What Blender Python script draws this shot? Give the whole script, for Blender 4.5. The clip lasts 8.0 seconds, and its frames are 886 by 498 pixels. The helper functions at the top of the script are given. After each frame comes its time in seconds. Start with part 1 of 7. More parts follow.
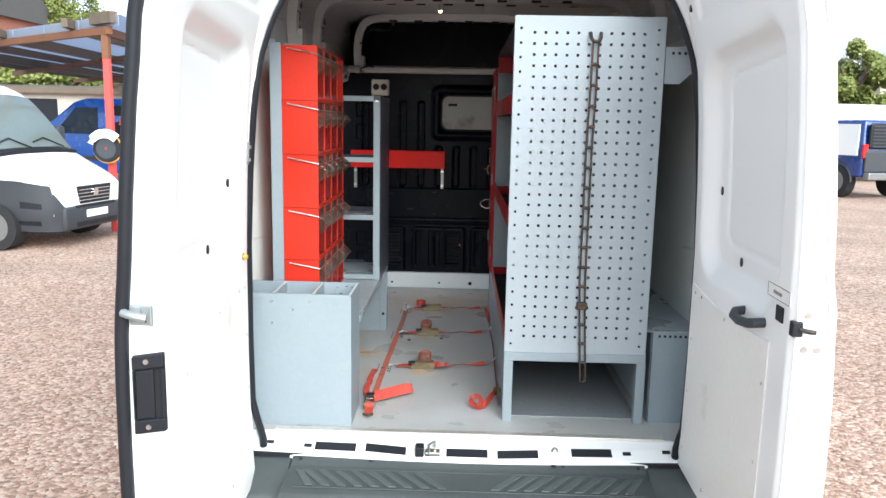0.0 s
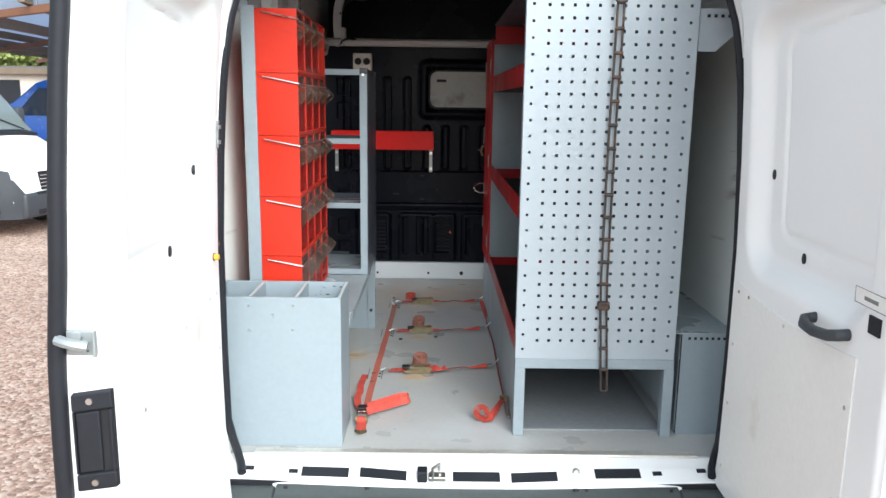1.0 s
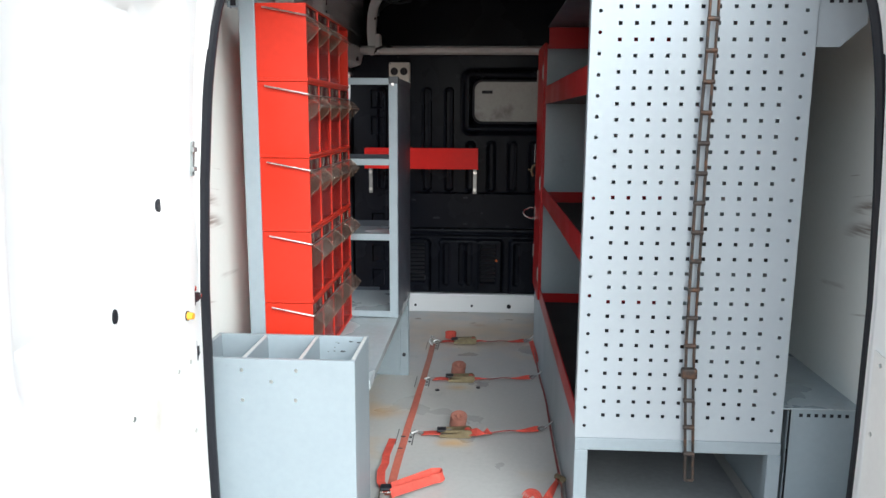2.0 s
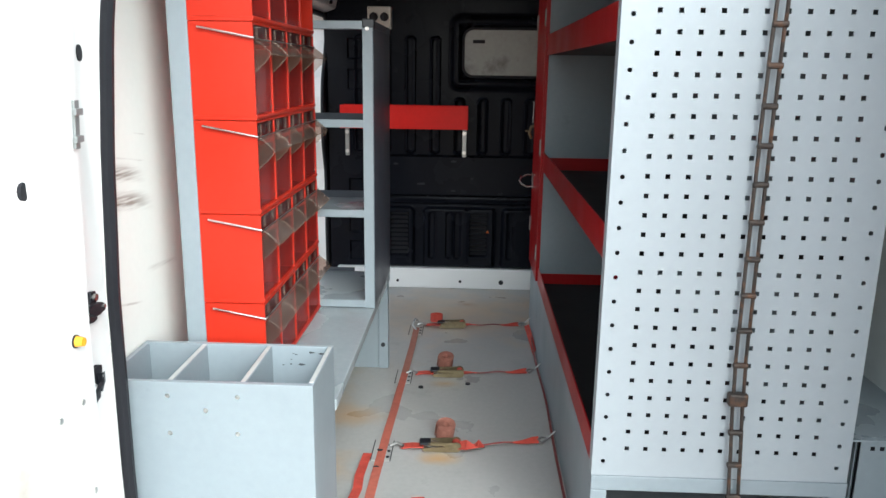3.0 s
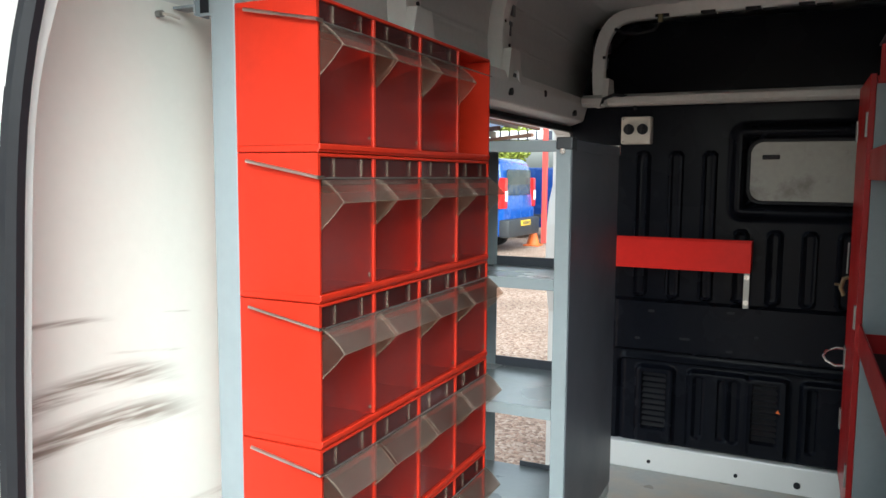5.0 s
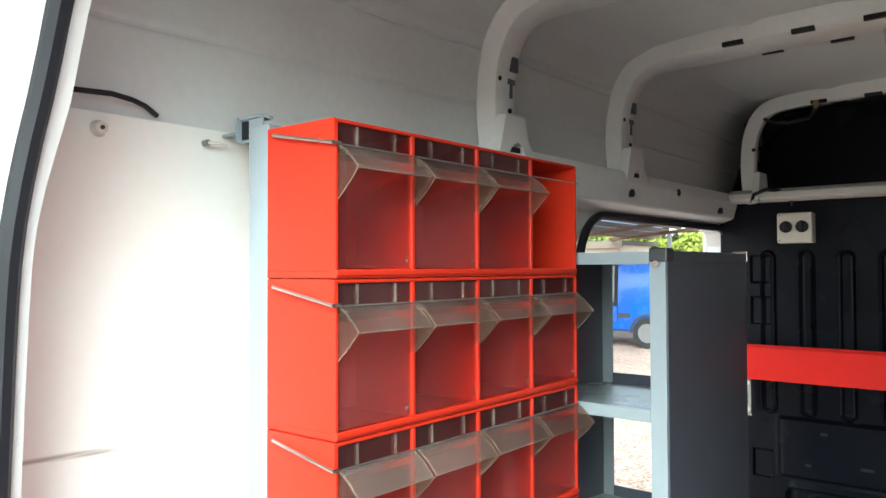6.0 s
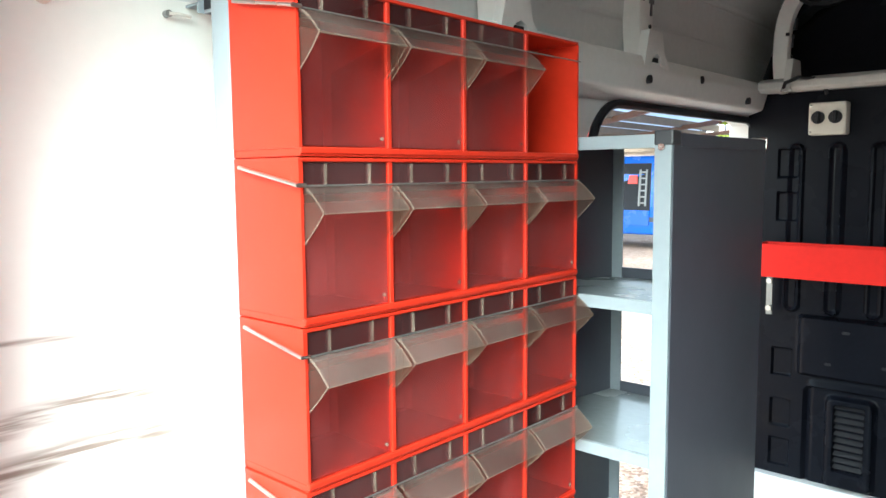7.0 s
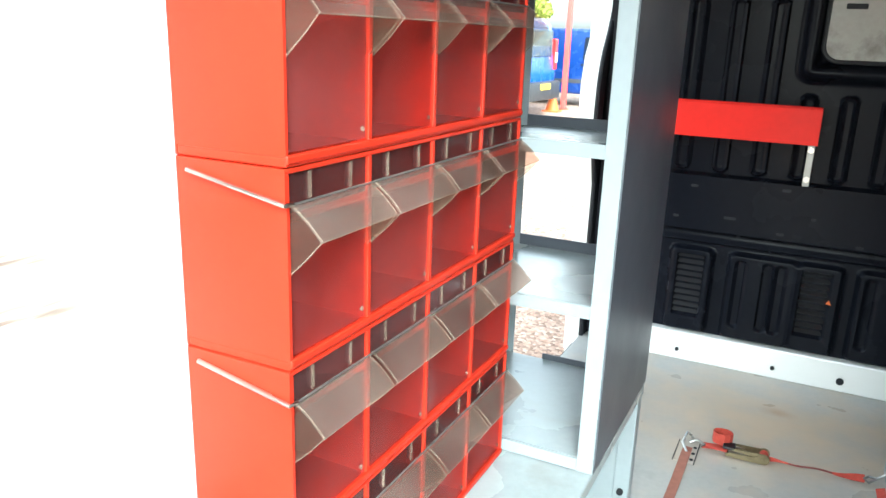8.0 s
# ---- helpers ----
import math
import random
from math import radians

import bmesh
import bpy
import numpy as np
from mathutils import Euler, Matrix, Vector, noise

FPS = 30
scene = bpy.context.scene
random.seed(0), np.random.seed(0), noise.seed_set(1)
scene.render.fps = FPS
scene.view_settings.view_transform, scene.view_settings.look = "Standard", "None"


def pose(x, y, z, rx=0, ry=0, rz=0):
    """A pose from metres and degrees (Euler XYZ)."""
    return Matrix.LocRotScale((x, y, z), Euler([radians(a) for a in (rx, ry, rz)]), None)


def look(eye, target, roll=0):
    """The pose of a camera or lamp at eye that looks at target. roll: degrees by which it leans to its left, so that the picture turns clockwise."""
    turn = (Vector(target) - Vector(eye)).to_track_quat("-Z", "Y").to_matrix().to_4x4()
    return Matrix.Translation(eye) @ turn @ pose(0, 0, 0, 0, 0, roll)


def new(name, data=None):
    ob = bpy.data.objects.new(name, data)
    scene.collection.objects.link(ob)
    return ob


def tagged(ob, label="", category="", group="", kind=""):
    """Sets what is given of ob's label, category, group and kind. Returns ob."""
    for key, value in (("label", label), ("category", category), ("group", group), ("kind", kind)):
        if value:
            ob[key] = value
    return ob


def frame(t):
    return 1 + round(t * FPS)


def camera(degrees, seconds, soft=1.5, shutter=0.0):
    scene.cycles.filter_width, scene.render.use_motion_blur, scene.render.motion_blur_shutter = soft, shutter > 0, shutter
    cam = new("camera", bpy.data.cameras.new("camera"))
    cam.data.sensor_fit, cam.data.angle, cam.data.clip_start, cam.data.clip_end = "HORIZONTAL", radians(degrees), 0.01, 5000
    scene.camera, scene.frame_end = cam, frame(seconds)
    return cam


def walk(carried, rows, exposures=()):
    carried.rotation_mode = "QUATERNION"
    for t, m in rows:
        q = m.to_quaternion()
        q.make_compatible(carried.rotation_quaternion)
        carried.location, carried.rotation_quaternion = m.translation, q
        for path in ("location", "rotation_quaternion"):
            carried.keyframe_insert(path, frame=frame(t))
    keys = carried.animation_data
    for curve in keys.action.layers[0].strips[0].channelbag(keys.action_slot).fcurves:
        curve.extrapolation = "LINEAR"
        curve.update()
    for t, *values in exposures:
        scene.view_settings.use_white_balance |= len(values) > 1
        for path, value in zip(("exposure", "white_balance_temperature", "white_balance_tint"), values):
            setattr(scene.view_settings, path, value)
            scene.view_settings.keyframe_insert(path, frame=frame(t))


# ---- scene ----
cam = camera(60.9, 8.0)
PATH = [
    (0, (-0.03, -0.125, 1.674), (-0.077, 1.846, 1.343), 1.1),
    (0.5, (-0.088, 0.054, 1.675), (-0.081, 2.033, 1.39), 1.2),
    (1, (-0.123, 0.227, 1.656), (-0.105, 2.19, 1.276), 0.8),
    (1.5, (-0.088, 0.421, 1.656), (-0.179, 2.382, 1.273), -0.2),
    (1.7, (-0.09, 0.548, 1.657), (-0.216, 2.514, 1.313), 0.1),
    (2.8, (-0.129, 1.074, 1.648), (-0.176, 3.029, 1.23), 1.5),
    (3, (-0.121, 1.156, 1.652), (-0.194, 3.1, 1.191), 0.8),
    (3.2, (-0.112, 1.244, 1.644), (-0.26, 3.181, 1.167), 0.1),
    (3.5, (-0.056, 1.369, 1.643), (-0.372, 3.285, 1.163), -0.3),
    (4, (0.046, 1.569, 1.67), (-0.574, 3.406, 1.178), -0.8),
    (4.5, (0.03, 1.763, 1.678), (-0.699, 3.592, 1.331), 0.3),
    (4.7, (0.004, 1.84, 1.694), (-0.752, 3.673, 1.434), 1.8),
    (5, (-0.004, 1.93, 1.717), (-0.853, 3.73, 1.521), 0.4),
    (5.2, (0.021, 1.981, 1.712), (-0.909, 3.748, 1.591), -0.6),
    (6.3, (0.138, 2.16, 1.77), (-1.197, 3.648, 1.832), 0.2),
    (6.5, (0.144, 2.179, 1.75), (-1.209, 3.652, 1.79), 0.1),
    (7, (0.131, 2.223, 1.724), (-1.198, 3.705, 1.526), -0.5),
    (7.3, (0.079, 2.245, 1.708), (-1.184, 3.766, 1.403), -0.5),
    (7.5, (0.027, 2.254, 1.689), (-1.159, 3.828, 1.35), 0.1),
    (7.7, (-0.049, 2.24, 1.684), (-1.07, 3.908, 1.266), 1.2),
    (8, (-0.151, 2.219, 1.665), (-0.995, 3.948, 1.118), 2.0),
]
EXPO = [(0.0, 0.39, 5850, 3), (1.5, 0.45, 5850, 3), (3.0, 0.49, 5900, 2), (3.5, 0.60, 6000, 1), (4.0, 0.50, 6000, 0), (4.5, 0.46, 6000, -1), (5.2, 0.75, 6000, -3), (6.4, 1.60, 5750, -8), (7.2, 1.80, 5800, -7), (8.0, 1.88, 5850, -6)]
walk(cam, [(t, look(eye, target, roll)) for t, eye, target, roll in PATH], EXPO)

# ---- world and light ----
world = bpy.data.worlds.new("overcast")
scene.world = world
world.use_nodes = True
wn, wl = world.node_tree.nodes, world.node_tree.links
sky = wn.new("ShaderNodeTexSky")
sky.sky_type, sky.sun_disc = "NISHITA", False
sky.sun_elevation, sky.sun_rotation = radians(36), radians(154)
sky.air_density, sky.dust_density = 1.0, 4.0
pale = wn.new("ShaderNodeHueSaturation")
pale.inputs["Saturation"].default_value = 0.35
wl.new(sky.outputs[0], pale.inputs["Color"])
wl.new(pale.outputs[0], wn["Background"].inputs["Color"])
wn["Background"].inputs["Strength"].default_value = 0.31
sun = new("sun", bpy.data.lights.new("sun", "SUN"))
sun.data.energy, sun.data.angle, sun.data.color = 1.35, radians(60), (1.0, 0.98, 0.95)
sun.matrix_world = look((5.9, -11.0, 9.6), (0, 2.5, 0))

# ---- builders ----
ORG = {}


def thing(name, origin, label, category, group="", kind=""):
    ob = new(name)
    ob.location = origin
    ob.empty_display_size = 0.05
    ORG[ob.name] = Vector(origin)
    return tagged(ob, label, category, group, kind)


def mesh_of(name, bm, mat, origin=(0, 0, 0), smooth=False):
    me = bpy.data.meshes.new(name)
    bmesh.ops.recalc_face_normals(bm, faces=bm.faces)
    if any(origin):
        bmesh.ops.translate(bm, verts=bm.verts, vec=-Vector(origin))
    bm.to_mesh(me)
    bm.free()
    me.materials.append(mat)
    if smooth:
        me.shade_smooth()
        me.set_sharp_from_angle(angle=radians(38))
    return me


def part(name, bm, mat, parent, label="", smooth=False):
    """One mesh under a thing or a part, built in the thing's own room."""
    o = ORG[parent.name]
    ob = new(name, mesh_of(name, bm, mat, o, smooth))
    ob.parent = parent
    ORG[ob.name] = o
    return tagged(ob, label)


def solid(name, bm, mat, label, category, group="", kind="", smooth=False, origin=None):
    """One top-level mesh."""
    if origin is None:
        bm.verts.ensure_lookup_table()
        co = np.array([v.co for v in bm.verts])
        lo, hi = co.min(0), co.max(0)
        origin = ((lo[0] + hi[0]) / 2, (lo[1] + hi[1]) / 2, lo[2])
    ob = new(name, mesh_of(name, bm, mat, origin, smooth))
    ob.location = origin
    ORG[ob.name] = Vector(origin)
    return tagged(ob, label, category, group, kind)


def box(x0, x1, y0, y1, z0, z1, bevel=0.0, bm=None, seg=2):
    bm = bm or bmesh.new()
    m = Matrix.Translation(((x0 + x1) / 2, (y0 + y1) / 2, (z0 + z1) / 2)) @ Matrix.Diagonal((abs(x1 - x0), abs(y1 - y0), abs(z1 - z0), 1))
    vs = bmesh.ops.create_cube(bm, size=1, matrix=m)["verts"]
    if bevel:
        es = list({e for v in vs for e in v.link_edges})
        bmesh.ops.bevel(bm, geom=es, offset=bevel, segments=seg, profile=0.5, affect="EDGES")
    return bm


def disc(p, q, r, r2=None, n=20, bm=None, caps=True):
    """A rod, cone or disc from p to q."""
    bm = bm or bmesh.new()
    p, q = Vector(p), Vector(q)
    m = Matrix.Translation((p + q) / 2) @ (q - p).to_track_quat("Z", "Y").to_matrix().to_4x4()
    bmesh.ops.create_cone(bm, cap_ends=caps, segments=n, radius1=r, radius2=r if r2 is None else r2, depth=(q - p).length, matrix=m)
    return bm


def tube(points, r, n=8, bm=None, closed=False):
    """A round bar along a line of points."""
    bm = bm or bmesh.new()
    pts = [Vector(p) for p in points]
    rings, last = [], None
    k = len(pts)
    for i, p in enumerate(pts):
        a = pts[i - 1] if (i or closed) else p
        b = pts[(i + 1) % k] if (i < k - 1 or closed) else p
        d = (b - a).normalized()
        if last is None:
            side = d.orthogonal().normalized()
        else:
            side = (last - d * last.dot(d)).normalized()
        last = side
        up = d.cross(side)
        rings.append([bm.verts.new(p + (side * math.cos(2 * math.pi * j / n) + up * math.sin(2 * math.pi * j / n)) * r) for j in range(n)])
    for i in range(k if closed else k - 1):
        a, b = rings[i], rings[(i + 1) % k]
        for j in range(n):
            bm.faces.new((a[j], a[(j + 1) % n], b[(j + 1) % n], b[j]))
    if not closed:
        bm.faces.new(rings[0][::-1])
        bm.faces.new(rings[-1])
    return bm


def prism(outline, a, b, axis="x", bm=None, bevel=0.0):
    """An outline of (u, v) pulled from a to b along an axis: x takes (y, z), y takes (x, z), z takes (x, y)."""
    bm = bm or bmesh.new()
    put = {"x": lambda u, v, w: (w, u, v), "y": lambda u, v, w: (u, w, v), "z": lambda u, v, w: (u, v, w)}[axis]
    lo = [bm.verts.new(put(u, v, a)) for u, v in outline]
    hi = [bm.verts.new(put(u, v, b)) for u, v in outline]
    fs = [bm.faces.new(lo[::-1]), bm.faces.new(hi)]
    n = len(outline)
    for i in range(n):
        fs.append(bm.faces.new((lo[i], lo[(i + 1) % n], hi[(i + 1) % n], hi[i])))
    if bevel:
        bmesh.ops.bevel(bm, geom=list({e for f in fs for e in f.edges}), offset=bevel, segments=2, profile=0.5, affect="EDGES")
    return bm


def round_rect(u0, u1, v0, v1, r, n=6):
    out = []
    for cu, cv, a0 in ((u1 - r, v1 - r, 0), (u0 + r, v1 - r, 90), (u0 + r, v0 + r, 180), (u1 - r, v0 + r, 270)):
        for i in range(n + 1):
            a = radians(a0 + 90 * i / n)
            out.append((cu + r * math.cos(a), cv + r * math.sin(a)))
    return out


def ribbon(points, width, thick=0.0022, axis=None, bm=None):
    """A flat strap along a line of points; axis is the way of its breadth, by point or for all."""
    bm = bm or bmesh.new()
    pts = [Vector(p) for p in points]
    rows = []
    for i, p in enumerate(pts):
        d = (pts[min(i + 1, len(pts) - 1)] - pts[max(i - 1, 0)]).normalized()
        w = Vector(axis[i] if isinstance(axis, list) else axis) if axis else d.cross(Vector((0, 0, 1)))
        w = (w - d * w.dot(d)).normalized() * width / 2
        nrm = d.cross(w).normalized() * thick / 2
        rows.append([bm.verts.new(p + c) for c in (w + nrm, -w + nrm, -w - nrm, w - nrm)])
    for a, b in zip(rows, rows[1:]):
        for j in range(4):
            bm.faces.new((a[j], a[(j + 1) % 4], b[(j + 1) % 4], b[j]))
    bm.faces.new(rows[0][::-1])
    bm.faces.new(rows[-1])
    return bm


def relief(nu, nv, front, back):
    """A thick pressed panel: front(s, t) and back(s, t) give the places, s and t from 0 to 1."""
    bm = bmesh.new()
    f = [[bm.verts.new(front(i / nu, j / nv)) for j in range(nv + 1)] for i in range(nu + 1)]
    b = [[bm.verts.new(back(i / nu, j / nv)) for j in range(nv + 1)] for i in range(nu + 1)]
    for i in range(nu):
        for j in range(nv):
            bm.faces.new((f[i][j], f[i + 1][j], f[i + 1][j + 1], f[i][j + 1]))
            bm.faces.new((b[i][j], b[i][j + 1], b[i + 1][j + 1], b[i + 1][j]))
    for i in range(nu):
        bm.faces.new((f[i][0], b[i][0], b[i + 1][0], f[i + 1][0]))
        bm.faces.new((f[i][nv], f[i + 1][nv], b[i + 1][nv], b[i][nv]))
    for j in range(nv):
        bm.faces.new((f[0][j], f[0][j + 1], b[0][j + 1], b[0][j]))
        bm.faces.new((f[nu][j], b[nu][j], b[nu][j + 1], f[nu][j + 1]))
    return bm


def step(a, b, x):
    t = min(1.0, max(0.0, (x - a) / (b - a)))
    return t * t * (3 - 2 * t)


def rr(u, v, u0, u1, v0, v1, r):
    """Distance inside a rounded rectangle: above zero within."""
    qx = abs(u - (u0 + u1) / 2) - (u1 - u0) / 2 + r
    qy = abs(v - (v0 + v1) / 2) - (v1 - v0) / 2 + r
    return r - math.hypot(max(qx, 0), max(qy, 0)) - min(max(qx, qy), 0)


def plate_holes(xs, zs, hx, hz, bm, y, x0, x1, z0, z1):
    """A sheet in the plane y from x0 to x1 and z0 to z1, with an oblong hole round each (x, z)."""
    gx, gz = [x0], [z0]
    for x in xs:
        gx += [x - hx, x + hx]
    for z in zs:
        gz += [z - hz, z + hz]
    gx.append(x1), gz.append(z1)
    vs = [[bm.verts.new((x, y, z)) for z in gz] for x in gx]
    for i in range(len(gx) - 1):
        for j in range(len(gz) - 1):
            if not (i % 2 and j % 2):
                bm.faces.new((vs[i][j], vs[i + 1][j], vs[i + 1][j + 1], vs[i][j + 1]))
    return bm


# ---- materials ----
def material(name, base, rough=0.5, metal=0.0, spots=None, fine=60, coarse=4, vary=0.12, bump=0.0, bump_scale=200, coat=0.0, rough_vary=0.15, spec=0.5):
    """Painted or plain surface: base colour with two scales of variation, uneven gloss and a fine relief. spots: (colour, scale, from, to)."""
    m = bpy.data.materials.new(name)
    m.use_nodes = True
    n, l = m.node_tree.nodes, m.node_tree.links
    p = n["Principled BSDF"]
    tc = n.new("ShaderNodeNewGeometry")
    big, small = n.new("ShaderNodeTexNoise"), n.new("ShaderNodeTexNoise")
    big.inputs["Scale"].default_value, small.inputs["Scale"].default_value = coarse, fine
    big.inputs["Detail"].default_value, small.inputs["Detail"].default_value = 5, 4
    for t in (big, small):
        l.new(tc.outputs["Position"], t.inputs["Vector"])
    add = n.new("ShaderNodeMath")
    add.operation = "ADD"
    l.new(big.outputs[0], add.inputs[0]), l.new(small.outputs[0], add.inputs[1])
    ramp = n.new("ShaderNodeMapRange")
    ramp.inputs["From Min"].default_value, ramp.inputs["From Max"].default_value = 0.6, 1.4
    ramp.inputs["To Min"].default_value, ramp.inputs["To Max"].default_value = 1 - vary, 1 + vary
    l.new(add.outputs[0], ramp.inputs["Value"])
    mul = n.new("ShaderNodeVectorMath")
    mul.operation = "SCALE"
    mul.inputs[0].default_value = base
    l.new(ramp.outputs[0], mul.inputs["Scale"])
    out = mul.outputs[0]
    for colour, scale, lo, hi in spots or ():
        t = n.new("ShaderNodeTexNoise")
        t.inputs["Scale"].default_value, t.inputs["Detail"].default_value, t.inputs["Roughness"].default_value = scale, 6, 0.62
        l.new(tc.outputs["Position"], t.inputs["Vector"])
        r = n.new("ShaderNodeMapRange")
        r.inputs["From Min"].default_value, r.inputs["From Max"].default_value = lo, hi
        l.new(t.outputs[0], r.inputs["Value"])
        mix = n.new("ShaderNodeMix")
        mix.data_type = "RGBA"
        l.new(r.outputs[0], mix.inputs["Factor"])
        l.new(out, mix.inputs[6])
        mix.inputs[7].default_value = (*colour, 1)
        out = mix.outputs[2]
    l.new(out, p.inputs["Base Color"])
    rv = n.new("ShaderNodeMapRange")
    rv.inputs["From Min"].default_value, rv.inputs["From Max"].default_value = 0.3, 0.7
    rv.inputs["To Min"].default_value, rv.inputs["To Max"].default_value = max(0.02, rough - rough_vary / 2), min(1, rough + rough_vary / 2)
    l.new(big.outputs[0], rv.inputs["Value"])
    l.new(rv.outputs[0], p.inputs["Roughness"])
    p.inputs["Metallic"].default_value = metal
    p.inputs["Specular IOR Level"].default_value = spec
    if coat:
        p.inputs["Coat Weight"].default_value = coat
        p.inputs["Coat Roughness"].default_value = 0.08
    if bump:
        t = n.new("ShaderNodeTexNoise")
        t.inputs["Scale"].default_value, t.inputs["Detail"].default_value = bump_scale, 3
        l.new(tc.outputs["Position"], t.inputs["Vector"])
        b = n.new("ShaderNodeBump")
        b.inputs["Strength"].default_value, b.inputs["Distance"].default_value = bump, 0.002
        l.new(t.outputs[0], b.inputs["Height"])
        l.new(b.outputs[0], p.inputs["Normal"])
    return m


def clear(name, tint, body, share, rough=0.15, uneven=0.0):
    """Thin clear plastic or glass: mostly lets light pass, with a dusty, glossy body; uneven makes some pieces dustier than others."""
    m = bpy.data.materials.new(name)
    m.use_nodes = True
    n, l = m.node_tree.nodes, m.node_tree.links
    p = n["Principled BSDF"]
    p.inputs["Base Color"].default_value, p.inputs["Roughness"].default_value = (*body, 1), rough
    tr = n.new("ShaderNodeBsdfTransparent")
    tr.inputs[0].default_value = (*tint, 1)
    mix = n.new("ShaderNodeMixShader")
    tc, t, r = n.new("ShaderNodeNewGeometry"), n.new("ShaderNodeTexNoise"), n.new("ShaderNodeMapRange")
    t.inputs["Scale"].default_value, t.inputs["Detail"].default_value = 9, 7
    l.new(tc.outputs["Position"], t.inputs["Vector"])
    r.inputs["From Min"].default_value, r.inputs["From Max"].default_value = 0.35, 0.75
    r.inputs["To Min"].default_value, r.inputs["To Max"].default_value = share * 0.55, min(1, share * 1.7)
    l.new(t.outputs[0], r.inputs["Value"])
    dust = r.outputs[0]
    if uneven:
        oi, pw, ma = n.new("ShaderNodeObjectInfo"), n.new("ShaderNodeMath"), n.new("ShaderNodeMath")
        pw.operation, ma.operation = "POWER", "MULTIPLY_ADD"
        pw.inputs[1].default_value, ma.inputs[1].default_value = 2.0, uneven
        l.new(oi.outputs["Random"], pw.inputs[0]), l.new(pw.outputs[0], ma.inputs[0]), l.new(dust, ma.inputs[2])
        dust = ma.outputs[0]
    l.new(dust, mix.inputs[0])
    l.new(tr.outputs[0], mix.inputs[1])
    l.new(p.outputs[0], mix.inputs[2])
    l.new(mix.outputs[0], n["Material Output"].inputs["Surface"])
    return m


def stroke(m, y0, y1, z0, slope, curve, width, colour, share):
    """A rubbed smear along a wall: a bowed, tapering band with streaks in it."""
    n, l = m.node_tree.nodes, m.node_tree.links
    p = n["Principled BSDF"]

    def calc(op, a, b, c=None):
        q = n.new("ShaderNodeMath")
        q.operation = op
        for k, v in enumerate((a, b, c)):
            if v is None:
                continue
            if isinstance(v, (int, float)):
                q.inputs[k].default_value = v
            else:
                l.new(v, q.inputs[k])
        return q.outputs[0]

    def ease(v, a, b, lo, hi):
        r = n.new("ShaderNodeMapRange")
        r.interpolation_type = "SMOOTHSTEP"
        for k, x in (("From Min", a), ("From Max", b), ("To Min", lo), ("To Max", hi)):
            r.inputs[k].default_value = x
        l.new(v, r.inputs["Value"])
        return r.outputs[0]

    g, sp, mp, t = n.new("ShaderNodeNewGeometry"), n.new("ShaderNodeSeparateXYZ"), n.new("ShaderNodeMapping"), n.new("ShaderNodeTexNoise")
    l.new(g.outputs["Position"], sp.inputs[0]), l.new(g.outputs["Position"], mp.inputs[0]), l.new(mp.outputs[0], t.inputs["Vector"])
    mp.inputs["Scale"].default_value, mp.inputs["Rotation"].default_value = (1, 9, 150), (0.05, 0, 0)
    t.inputs["Scale"].default_value, t.inputs["Detail"].default_value = 1.0, 4
    a = calc("DIVIDE", calc("SUBTRACT", sp.outputs["Y"], y0), y1 - y0)
    middle = calc("MULTIPLY_ADD", calc("MULTIPLY", a, a), curve, calc("MULTIPLY_ADD", a, slope, z0))
    off = calc("ABSOLUTE", calc("ADD", calc("SUBTRACT", sp.outputs["Z"], middle), calc("MULTIPLY_ADD", t.outputs[0], width, -0.5 * width)), 0)
    ends = calc("MULTIPLY", ease(a, -0.3, 0.1, 0, 1), ease(a, 1.0, 0.6, 0, 1))
    body = ease(calc("DIVIDE", off, width), 1.0, 0.1, 0, share)
    fac = calc("MULTIPLY", calc("MULTIPLY", body, ends), ease(t.outputs[0], 0.32, 0.62, 0.25, 1))
    mix = n.new("ShaderNodeMix")
    mix.data_type = "RGBA"
    src = p.inputs["Base Color"].links[0].from_socket
    l.new(fac, mix.inputs["Factor"]), l.new(src, mix.inputs[6])
    mix.inputs[7].default_value = (*colour, 1)
    l.new(mix.outputs[2], p.inputs["Base Color"])


